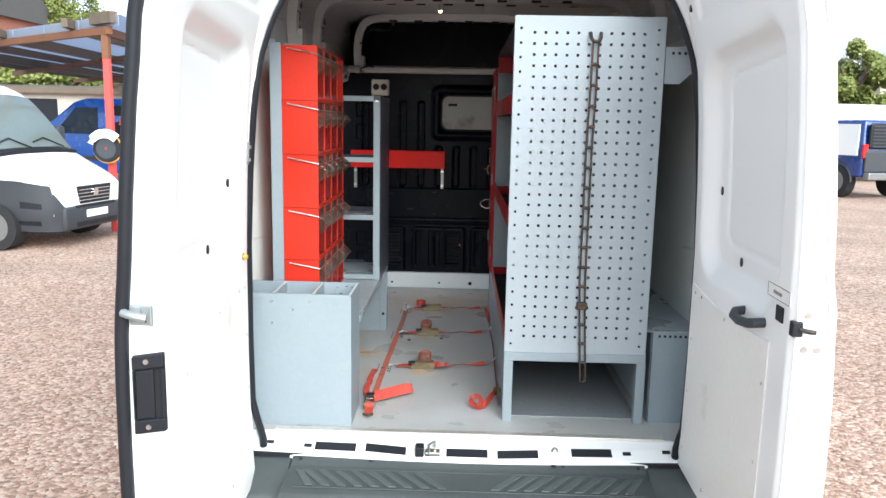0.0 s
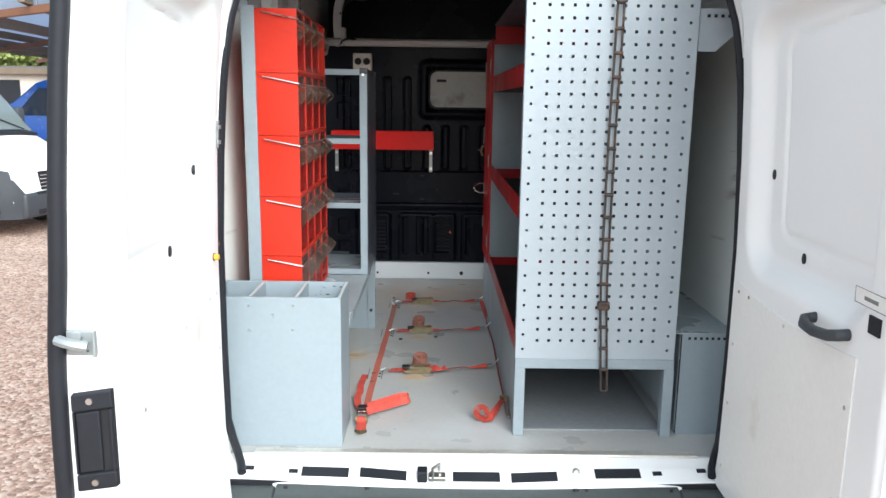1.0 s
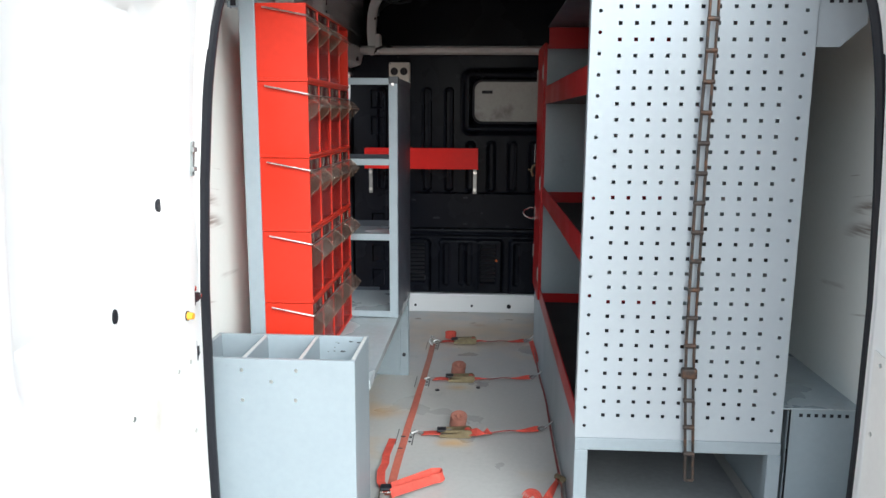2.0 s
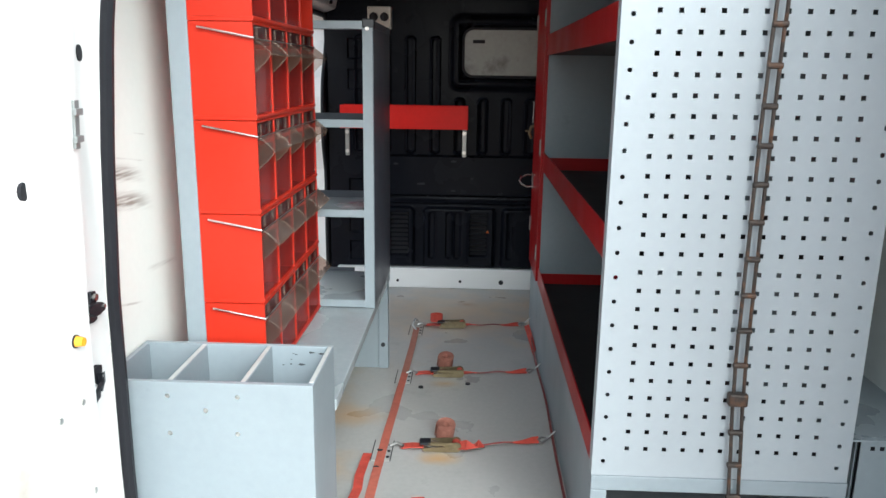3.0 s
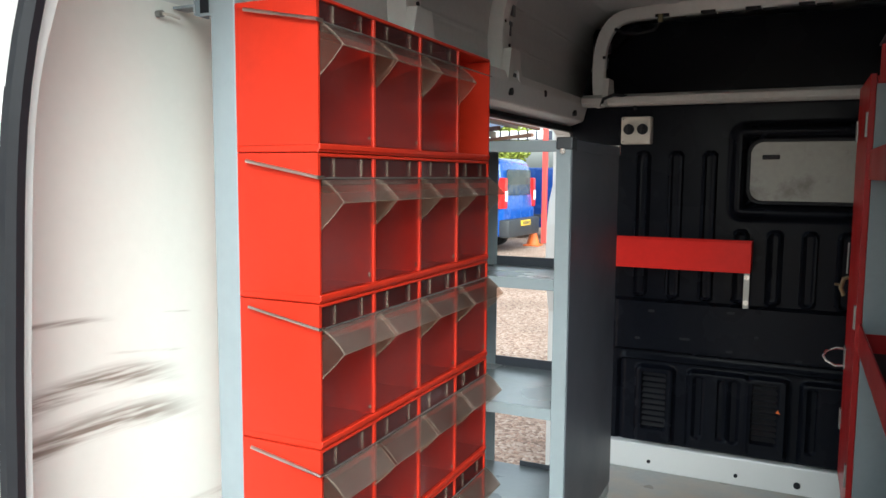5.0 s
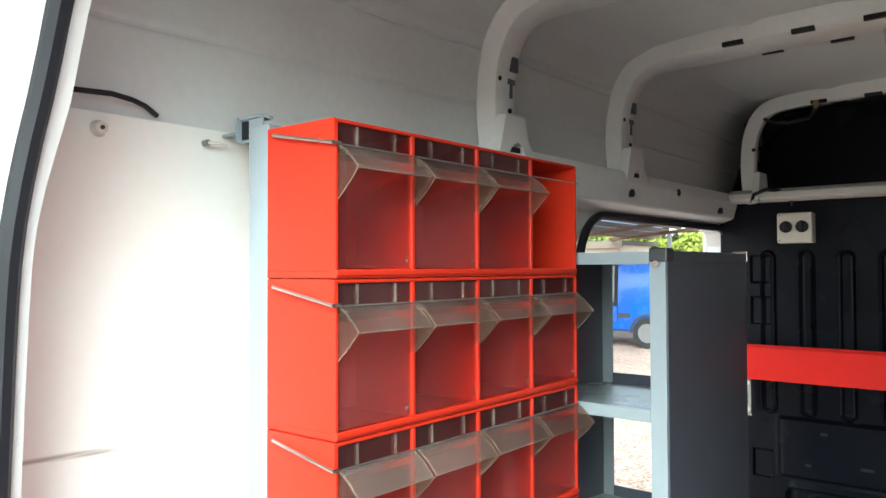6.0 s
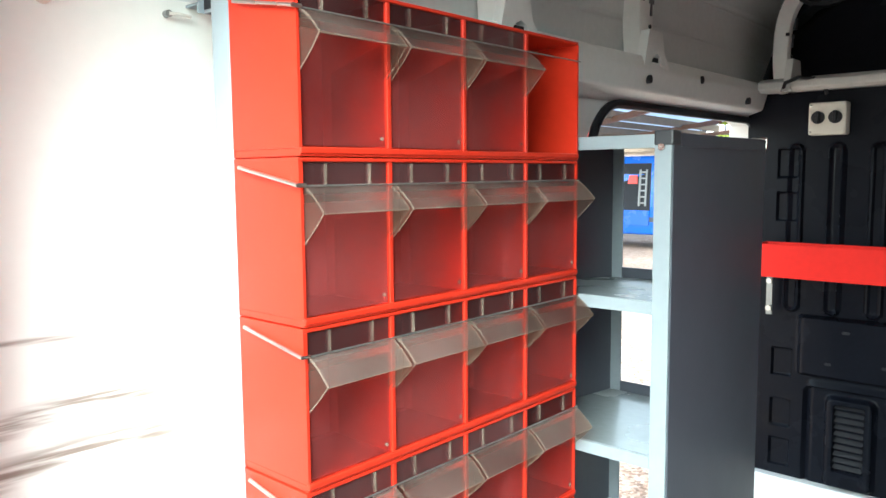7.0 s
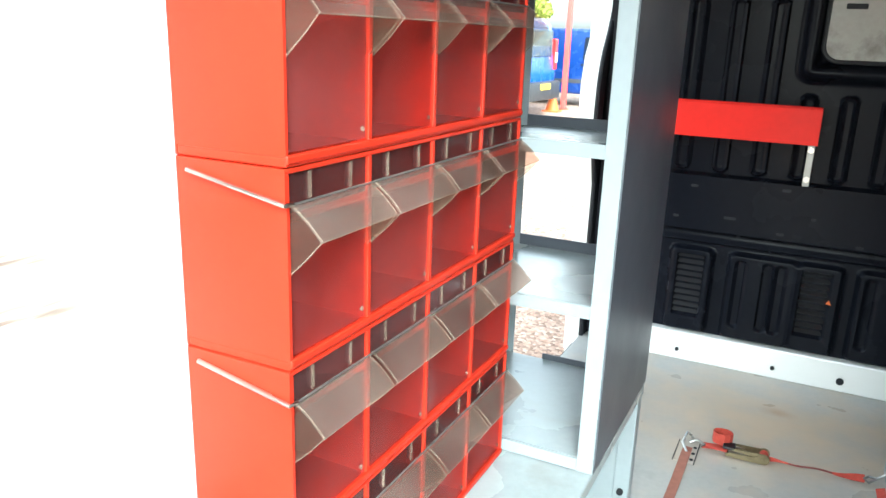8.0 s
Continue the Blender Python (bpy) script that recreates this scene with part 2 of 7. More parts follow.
def stain_and_light(m, spots):
    """Lays stains and a patch of painted light, each of a shape of its own, on a material: (x, y, reach, stretch,
    colour, share).
    """
    n, l = m.node_tree.nodes, m.node_tree.links
    p = n["Principled BSDF"]
    g, t = n.new("ShaderNodeNewGeometry"), n.new("ShaderNodeTexNoise")
    t.inputs["Scale"].default_value, t.inputs["Detail"].default_value = 9, 6
    l.new(g.outputs["Position"], t.inputs["Vector"])
    for x, y, reach, stretch, colour, share in spots:
        src = p.inputs["Base Color"].links[0].from_socket
        off, sq, ln, add, r, mix = n.new("ShaderNodeVectorMath"), n.new("ShaderNodeVectorMath"), n.new("ShaderNodeVectorMath"), n.new("ShaderNodeMath"), n.new("ShaderNodeMapRange"), n.new("ShaderNodeMix")
        off.operation, sq.operation, ln.operation = "SUBTRACT", "MULTIPLY", "LENGTH"
        off.inputs[1].default_value, sq.inputs[1].default_value = (x, y, 0), (1, 1 / stretch, 0)
        l.new(g.outputs["Position"], off.inputs[0]), l.new(off.outputs[0], sq.inputs[0]), l.new(sq.outputs[0], ln.inputs[0])
        add.operation = "MULTIPLY_ADD"
        add.inputs[1].default_value = reach * 1.6
        l.new(t.outputs[0], add.inputs[0]), l.new(ln.outputs["Value"], add.inputs[2])
        r.inputs["From Min"].default_value, r.inputs["From Max"].default_value = reach * 1.75, reach * 0.8
        r.inputs["To Min"].default_value, r.inputs["To Max"].default_value = 0, share
        l.new(add.outputs[0], r.inputs["Value"])
        mix.data_type = "RGBA"
        l.new(r.outputs[0], mix.inputs["Factor"]), l.new(src, mix.inputs[6])
        mix.inputs[7].default_value = (*colour, 1)
        l.new(mix.outputs[2], p.inputs["Base Color"])


WHITE = material("white_van_paint", (0.80, 0.80, 0.79), 0.32, vary=0.004, coat=0.15, rough_vary=0.0)
LINER = material("white_wall_liner", (0.78, 0.80, 0.76), 0.55, vary=0.02, bump=0.05, spots=[((0.40, 0.35, 0.28), 34.0, 0.74, 0.80)])
for q in ((2.50, 2.80, 1.418, 0.095, -0.105, 0.023, 0.92), (2.49, 2.83, 1.362, 0.085, -0.098, 0.026, 0.92), (2.50, 2.67, 1.526, 0.006, -0.016, 0.006, 0.75),
          (2.755, 2.805, 1.512, -0.006, 0.0, 0.002, 0.5), (2.67, 2.80, 1.468, -0.02, 0.0, 0.003, 0.35), (2.575, 2.74, 1.176, -0.034, 0.0, 0.004, 0.5), (2.79, 2.93, 1.207, -0.012, 0.0, 0.010, 0.35)):
    stroke(LINER, *q[:6], (0.20, 0.158, 0.128), q[6])
DOORCARD = material("white_door_card", (0.76, 0.75, 0.72), 0.5, vary=0.04, spots=[((0.5, 0.45, 0.36), 5.0, 0.64, 0.9)])
ROOF = material("bare_roof_primer", (0.60, 0.625, 0.625), 0.5, vary=0.06, bump=0.04)
# rib paint toned down for the weaker light deep in the van
DULLRIB = material("dusty_grey_rib_paint", (0.46, 0.46, 0.45), 0.45, vary=0.08)
RIB = material("grey_white_rib_paint", (0.70, 0.71, 0.70), 0.42, vary=0.05)
GREY = material("light_grey_powder_coat", (0.235, 0.275, 0.30), 0.42, vary=0.05, bump=0.06, bump_scale=500, spots=[((0.18, 0.20, 0.21), 7.0, 0.66, 0.85)])
SHELF = material("worn_grey_shelf_paint", (0.30, 0.34, 0.36), 0.28, vary=0.08, bump=0.05, spots=[((0.26, 0.27, 0.27), 9.0, 0.58, 0.8), ((0.6, 0.62, 0.62), 30.0, 0.68, 0.8)])
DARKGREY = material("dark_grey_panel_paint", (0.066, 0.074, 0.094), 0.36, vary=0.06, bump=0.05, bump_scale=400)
PEG = material("pale_grey_pegboard_paint", (0.305, 0.340, 0.365), 0.42, vary=0.03, spots=[((0.22, 0.24, 0.25), 5.0, 0.68, 0.85)])
RED = material("red_bin_plastic", (0.455, 0.024, 0.010), 0.36, spec=0.32, vary=0.08, spots=[((0.62, 0.15, 0.10), 13.0, 0.68, 0.92), ((0.66, 0.30, 0.25), 48.0, 0.74, 0.90)])
REDPAINT = material("red_shelf_paint", (0.30, 0.006, 0.008), 0.38, spec=0.25, vary=0.1, spots=[((0.2, 0.02, 0.02), 12.0, 0.66, 0.8)])
TRAYRED = material("bright_red_tray_paint", (0.75, 0.012, 0.007), 0.5, spec=0.25, vary=0.06)
BLACK = material("black_bulkhead_plastic", (0.006, 0.007, 0.011), 0.27, spec=0.09, vary=0.2, bump=0.15, bump_scale=350, spots=[((0.014, 0.012, 0.011), 3.0, 0.6, 0.9)])
RUBBER = material("black_rubber", (0.014, 0.015, 0.019), 0.5, vary=0.15, spec=0.25)
# grey held down to give the shaded floor under the rack
BAYSHADE = material("dull_grey_board", (0.22, 0.23, 0.24), 0.5, vary=0.15)
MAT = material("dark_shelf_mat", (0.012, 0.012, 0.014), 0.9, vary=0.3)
FLOOR = material("grey_floor_paint", (0.395, 0.392, 0.378), 0.38, vary=0.08, bump=0.06, bump_scale=120, rough_vary=0.3,
                 spots=[((0.42, 0.34, 0.24), 2.3, 0.56, 0.80), ((0.26, 0.26, 0.25), 6.0, 0.62, 0.85), ((0.46, 0.30, 0.14), 5.0, 0.72, 0.82)])
stain_and_light(FLOOR, [(-0.50, 3.38, 0.13, 1.0, (0.46, 0.31, 0.17), 0.8), (-0.53, 3.05, 0.13, 1.0, (0.48, 0.34, 0.19), 0.8), (-0.20, 3.12, 0.08, 0.6, (0.45, 0.25, 0.08), 0.8),
              # the wide tan one is dust plus side door light put into colour
              (-0.20, 3.66, 0.06, 0.6, (0.42, 0.25, 0.09), 0.7), (-0.15, 4.50, 0.80, 0.60, (0.56, 0.44, 0.32), 0.9), (-0.14, 4.60, 0.07, 0.6, (0.36, 0.20, 0.10), 0.6),
              (0.02, 2.62, 0.30, 0.5, (0.50, 0.52, 0.53), 0.6)])
STEEL = material("zinc_steel", (0.62, 0.61, 0.58), 0.3, metal=1.0, vary=0.12)
DULLZINC = material("dull_zinc_strip", (0.30, 0.30, 0.29), 0.4, metal=0.8, vary=0.15)
BRASSY = material("passivated_yellow_zinc", (0.21, 0.17, 0.10), 0.45, metal=0.8, vary=0.3, spots=[((0.25, 0.17, 0.09), 40, 0.6, 0.8)])
ALUM = material("worn_aluminium_edge", (0.62, 0.60, 0.55), 0.4, metal=0.6, vary=0.12, spots=[((0.35, 0.3, 0.22), 12, 0.58, 0.8)])
CHAIN = material("rusty_chain_steel", (0.05, 0.04, 0.035), 0.6, metal=0.5, vary=0.3, spots=[((0.16, 0.07, 0.03), 30, 0.5, 0.8)])
STRAP = material("orange_red_webbing", (0.45, 0.055, 0.035), 0.8, vary=0.35, bump=0.4, bump_scale=900)
FADED = material("dusty_brown_red_webbing", (0.30, 0.12, 0.085), 0.85, vary=0.2, bump=0.4, bump_scale=900)
# darker copy of the red webbing, for its shaded side on edge
SHADEWEB = material("dark_red_webbing_edge", (0.16, 0.030, 0.028), 0.8, vary=0.3, bump=0.4, bump_scale=900)
DUSTY = material("dusty_orange_webbing", (0.40, 0.105, 0.07), 0.85, vary=0.25, bump=0.4, bump_scale=900)
BUMPER = material("grey_bumper_plastic", (0.048, 0.056, 0.057), 0.55, vary=0.12, bump=0.2, bump_scale=300)
TREAD = material("worn_tread_plastic", (0.070, 0.082, 0.080), 0.6, vary=0.15)
BIN = clear("clear_plastic", (0.98, 0.96, 0.96), (0.34, 0.22, 0.20), 0.02, 0.10)
FRONT = clear("dusty_clear_plastic", (0.90, 0.74, 0.74), (0.30, 0.068, 0.066), 0.16, 0.07, uneven=0.14)
WINDOW = clear("grimy_label_window", (0.62, 0.50, 0.52), (0.16, 0.08, 0.08), 0.12, 0.10, uneven=0.2)
CHEEK = clear("clear_cheek_plastic", (0.90, 0.84, 0.80), (0.30, 0.22, 0.18), 0.05, 0.08, uneven=0.05)
LIP = clear("scratched_clear_lip", (0.85, 0.79, 0.76), (0.30, 0.235, 0.21), 0.11, 0.12, uneven=0.09)
# paler, denser plastic that paints the glint along edges, ribs and pins
EDGE = clear("bright_plastic_edge", (0.85, 0.80, 0.74), (0.52, 0.44, 0.36), 0.20, 0.2)
GLASS = clear("tinted_glass", (0.35, 0.40, 0.40), (0.02, 0.025, 0.03), 0.45, 0.04)
VANSCREEN = material("van_windscreen_glass", (0.15, 0.18, 0.175), 0.06, vary=0.15, coarse=1.2, spec=0.7, coat=0.5, rough_vary=0.0)
SCREEN = clear("greenish_windscreen_glass", (0.60, 0.68, 0.66), (0.10, 0.13, 0.13), 0.45, 0.03)
SOCKET = material("cream_socket_plastic", (0.62, 0.60, 0.54), 0.4, vary=0.05)
BLUE = material("bright_blue_van_paint", (0.006, 0.085, 0.42), 0.25, vary=0.06, coat=0.6)
NAVY = material("dark_blue_van_paint", (0.008, 0.035, 0.17), 0.25, vary=0.06, coat=0.6)
HOUSEBRICK = material("red_house_brick", (0.30, 0.12, 0.08), 0.85, vary=0.2, fine=9)
GREYTRIM = material("grey_vehicle_plastic", (0.032, 0.036, 0.042), 0.5, vary=0.1)
TYRE = material("tyre_rubber", (0.015, 0.015, 0.015), 0.8, vary=0.2)
RIM = material("silver_wheel_paint", (0.22, 0.22, 0.22), 0.35, metal=0.5)
POSTRED = material("red_painted_post", (0.60, 0.07, 0.06), 0.5, vary=0.12)
RUST = material("rusty_brown_beam", (0.17, 0.070, 0.032), 0.7, vary=0.3)
TIMBER = material("weathered_rafter_timber", (0.13, 0.098, 0.07), 0.8, vary=0.3)
SHEET = clear("bluish_translucent_sheet", (0.84, 0.90, 0.96), (0.60, 0.66, 0.74), 0.22, 0.4)
SHEET.node_tree.nodes["Principled BSDF"].inputs["Transmission Weight"].default_value = 0.0
tl, mx = SHEET.node_tree.nodes.new("ShaderNodeBsdfTranslucent"), SHEET.node_tree.nodes.new("ShaderNodeMixShader")
tl.inputs["Color"].default_value, mx.inputs[0].default_value = (0.50, 0.56, 0.66, 1), 0.75
SHEET.node_tree.links.new(SHEET.node_tree.nodes["Principled BSDF"].outputs[0], mx.inputs[1])
SHEET.node_tree.links.new(tl.outputs[0], mx.inputs[2])
SHEET.node_tree.links.new(mx.outputs[0], SHEET.node_tree.nodes["Material Output"].inputs["Surface"])
LEAF = material("green_leaf", (0.16, 0.185, 0.042), 0.6, vary=0.5, fine=3, coarse=0.8)
HEDGE = material("yellow_green_leaf", (0.20, 0.24, 0.03), 0.6, vary=0.4, fine=3, coarse=0.8)
BARK = material("bark", (0.12, 0.09, 0.06), 0.9, vary=0.3)
TILE = material("grey_roof_tile", (0.09, 0.085, 0.085), 0.8, vary=0.25)
BRICK = material("pale_house_render", (0.50, 0.44, 0.38), 0.85, vary=0.15)
YELLOW = material("yellow_plastic", (0.75, 0.36, 0.02), 0.4)
ORANGE = material("orange_cone_plastic", (0.75, 0.16, 0.03), 0.5)
CHROME = material("bright_chrome", (0.8, 0.8, 0.8), 0.12, metal=1.0, vary=0.03)
HEADLIGHT = material("clear_headlight", (0.62, 0.64, 0.66), 0.08, vary=0.05, coat=1.0)
INK = material("dark_print", (0.03, 0.035, 0.06), 0.6)
LAMP_RED = material("red_lamp_lens", (0.6, 0.02, 0.02), 0.15)
PLATE = material("yellow_plate", (0.75, 0.50, 0.05), 0.4)


def gravel_material():
    m = bpy.data.materials.new("red_gravel")
    m.use_nodes = True
    n, l = m.node_tree.nodes, m.node_tree.links
    p = n["Principled BSDF"]
    tc = n.new("ShaderNodeTexCoord")
    v = n.new("ShaderNodeTexVoronoi")
    v.inputs["Scale"].default_value = 42
    v2 = n.new("ShaderNodeTexNoise")
    v2.inputs["Scale"].default_value, v2.inputs["Detail"].default_value = 0.7, 6
    l.new(tc.outputs["Object"], v.inputs["Vector"]), l.new(tc.outputs["Object"], v2.inputs["Vector"])
    cr = n.new("ShaderNodeValToRGB")
    e = cr.color_ramp.elements
    e[0].position, e[0].color = 0.0, (0.20, 0.124, 0.092, 1)
    e[1].position, e[1].color = 1.0, (0.54, 0.42, 0.34, 1)
    mid = e.new(0.5)
    mid.color = (0.39, 0.258, 0.195, 1)
    sep = n.new("ShaderNodeSeparateColor")
    l.new(v.outputs["Color"], sep.inputs[0])
    l.new(sep.outputs[0], cr.inputs[0])
    r = n.new("ShaderNodeMapRange")
    r.inputs["From Min"].default_value, r.inputs["From Max"].default_value = 0.3, 0.7
    r.inputs["To Min"].default_value, r.inputs["To Max"].default_value = 0.82, 1.15
    l.new(v2.outputs[0], r.inputs["Value"])
    sc = n.new("ShaderNodeVectorMath")
    sc.operation = "SCALE"
    l.new(cr.outputs[0], sc.inputs[0]), l.new(r.outputs[0], sc.inputs["Scale"])
    l.new(sc.outputs[0], p.inputs["Base Color"])
    p.inputs["Roughness"].default_value = 0.9
    b = n.new("ShaderNodeBump")
    b.inputs["Strength"].default_value, b.inputs["Distance"].default_value = 0.9, 0.012
    b.invert = True
    l.new(v.outputs["Distance"], b.inputs["Height"])
    l.new(b.outputs[0], p.inputs["Normal"])
    return m


GRAVEL = gravel_material()
STONE = material("red_gravel_stone", (0.38, 0.245, 0.188), 0.85, vary=0.5, fine=70, coarse=25)

# ---- ground ----
bm = bmesh.new()
bmesh.ops.create_grid(bm, x_segments=8, y_segments=8, size=400)
solid("ground", bm, GRAVEL, "reddish gravel yard", "ground", kind="structure", origin=(0, 0, 0)).location.z = -0.07

# ---- the van's shell ----
FZ = 0.565          # load floor
CX = 0.012          # middle line of the van
SILL, BULK = 2.45, 4.90
WALL_L, WALL_R = -0.85, 0.874


def half(z):
    """Half breadth of the rear opening at a height."""
    return float(np.interp(z, (0.5, 0.62, 0.9, 1.25, 1.5, 1.7, 1.88, 1.97, 2.05, 2.14, 2.2), (0.760, 0.772, 0.776, 0.774, 0.762, 0.746, 0.722, 0.695, 0.660, 0.60, 0.50)))


def side(z):
    """Half breadth of the inside at a height: upright below the waist rail, bending in to the roof."""
    return float(np.interp(z, (0.5, 1.6, 1.95, 2.05, 2.15, 2.24, 2.29, 2.31), (0.862, 0.862, 0.845, 0.82, 0.785, 0.72, 0.63, 0.52)))


bm = box(-0.86, 0.885, SILL - 0.005, 5.6, FZ - 0.03, FZ)
solid("floor", bm, FLOOR, "grey painted load floor with rust stains", "floor", kind="structure")

# left wall in strips round the sliding door opening
DY0, DZ1, DR = 3.86, 1.90, 0.14
FRONT_EDGE = [(4.900, FZ), (4.900, 0.96), (4.899, 1.16), (4.866, 1.245), (4.844, 1.31), (4.845, 1.40), (4.850, 1.52), (4.874, 1.61), (4.935, 1.70), (4.972, 1.784), (4.980, 1.835), (4.950, 1.885), (4.900, 1.90)]
out = [(2.45, 0.50), (2.45, 1.975), (5.6, 1.975), (5.6, 0.50), (4.90, 0.50)]
hole = list(FRONT_EDGE)
for i in range(9):
    a = radians(90 + 90 * i / 8)
    hole.append((DY0 + DR + DR * math.cos(a), DZ1 - DR + DR * math.sin(a)))
hole.append((DY0, 0.50))
bm = prism(out + hole, WALL_L - 0.07, WALL_L - 0.012, "x")
solid("wall_left", bm, WHITE, "painted inner side wall with the open sliding door gap", "wall", kind="structure")
bm = prism([(2.45, 0.50), (2.45, 1.975), (5.6, 1.975), (5.6, 0.50)], WALL_R + 0.012, WALL_R + 0.07, "x")
solid("wall_right", bm, RIB, "painted inner side wall of the van", "wall", kind="structure")


def liner(name, x, y0, y1, z0, z1, s):
    def f(u, v):
        y, z = y0 + (y1 - y0) * u, z0 + (z1 - z0) * v
        bulge = 0.010 * math.sin(u * 3.1) * math.sin(v * 3.1) + 0.003 * noise.noise((y * 3, z * 3, x))
        return (x + s * (bulge - 0.012 * step(0.93, 1, u)), y, z)
    bm = relief(24, 30, f, lambda u, v: (x - s * 0.011, y0 + (y1 - y0) * u, z0 + (z1 - z0) * v))
    return solid(name, bm, LINER, "scuffed white wall lining board", "wall panel", kind="structure", smooth=True)


liner("wall_panel_left", WALL_L, 2.475, 3.84, FZ, 1.965, 1)
liner("wall_panel_right", WALL_R, 2.475, 5.2, FZ, 1.965, -1)

# waist rail over the side door
bm = prism([(-0.862, 1.905), (-0.79, 1.93), (-0.775, 1.985), (-0.79, 2.02), (-0.862, 2.02)], 3.40, 4.89, "y", bevel=0.006)
rail = solid("waist_rail", bm, RIB, "pressed steel rail above the side door", "rail", kind="structure")
for y, z in ((3.55, 1.965), (4.03, 1.96), (4.35, 1.985), (4.72, 1.95)):
    part("rail_hole", disc((-0.786, y, z), (-0.774, y, z), 0.011, n=12), RUBBER, rail, "dark hole in the rail")
bm = prism([(0.886, 1.905), (0.83, 1.93), (0.815, 1.985), (0.83, 2.02), (0.886, 2.02)], 2.5, 4.89, "y", bevel=0.006)
solid("waist_rail", bm, RIB, "pressed steel rail on the side wall", "rail", kind="structure")

# upper sides and roof in one pressed sheet
def roof_point(u, v, lift):
    y = 2.42 + (5.6 - 2.42) * v
    a = -1 + 2 * u
    # arc across the van: s along the section
    prof = [(-0.870, 1.96), (-0.866, 2.05), (-0.858, 2.17), (-0.842, 2.25), (-0.80, 2.312), (-0.72, 2.338), (-0.5, 2.348), (0, 2.36)]
    full = prof + [(-x, z) for x, z in prof[-2::-1]]
    k = u * (len(full) - 1)
    x = float(np.interp(k, range(len(full)), [q[0] for q in full]))
    z = float(np.interp(k, range(len(full)), [q[1] for q in full]))
    dent = 0
    if abs(x) < 0.6:
        dent = 0.008 * max(0, math.cos((x - CX) * 2 * math.pi / 0.24)) ** 4
    for zz in (2.10, 2.215):
        if abs(x) > 0.7:
            x *= 1 + 0.006 * step(0.005, 0.0, abs(z - zz + 0.02 * math.sin(y * 1.1)))
    return (x + CX, y, z - dent + lift)


bm = relief(336, 24, lambda u, v: roof_point(u, v, 0), lambda u, v: roof_point(u, v, 0.04))
solid("ceiling", bm, ROOF, "pressed bare metal roof and upper sides", "ceiling", kind="structure", smooth=True)


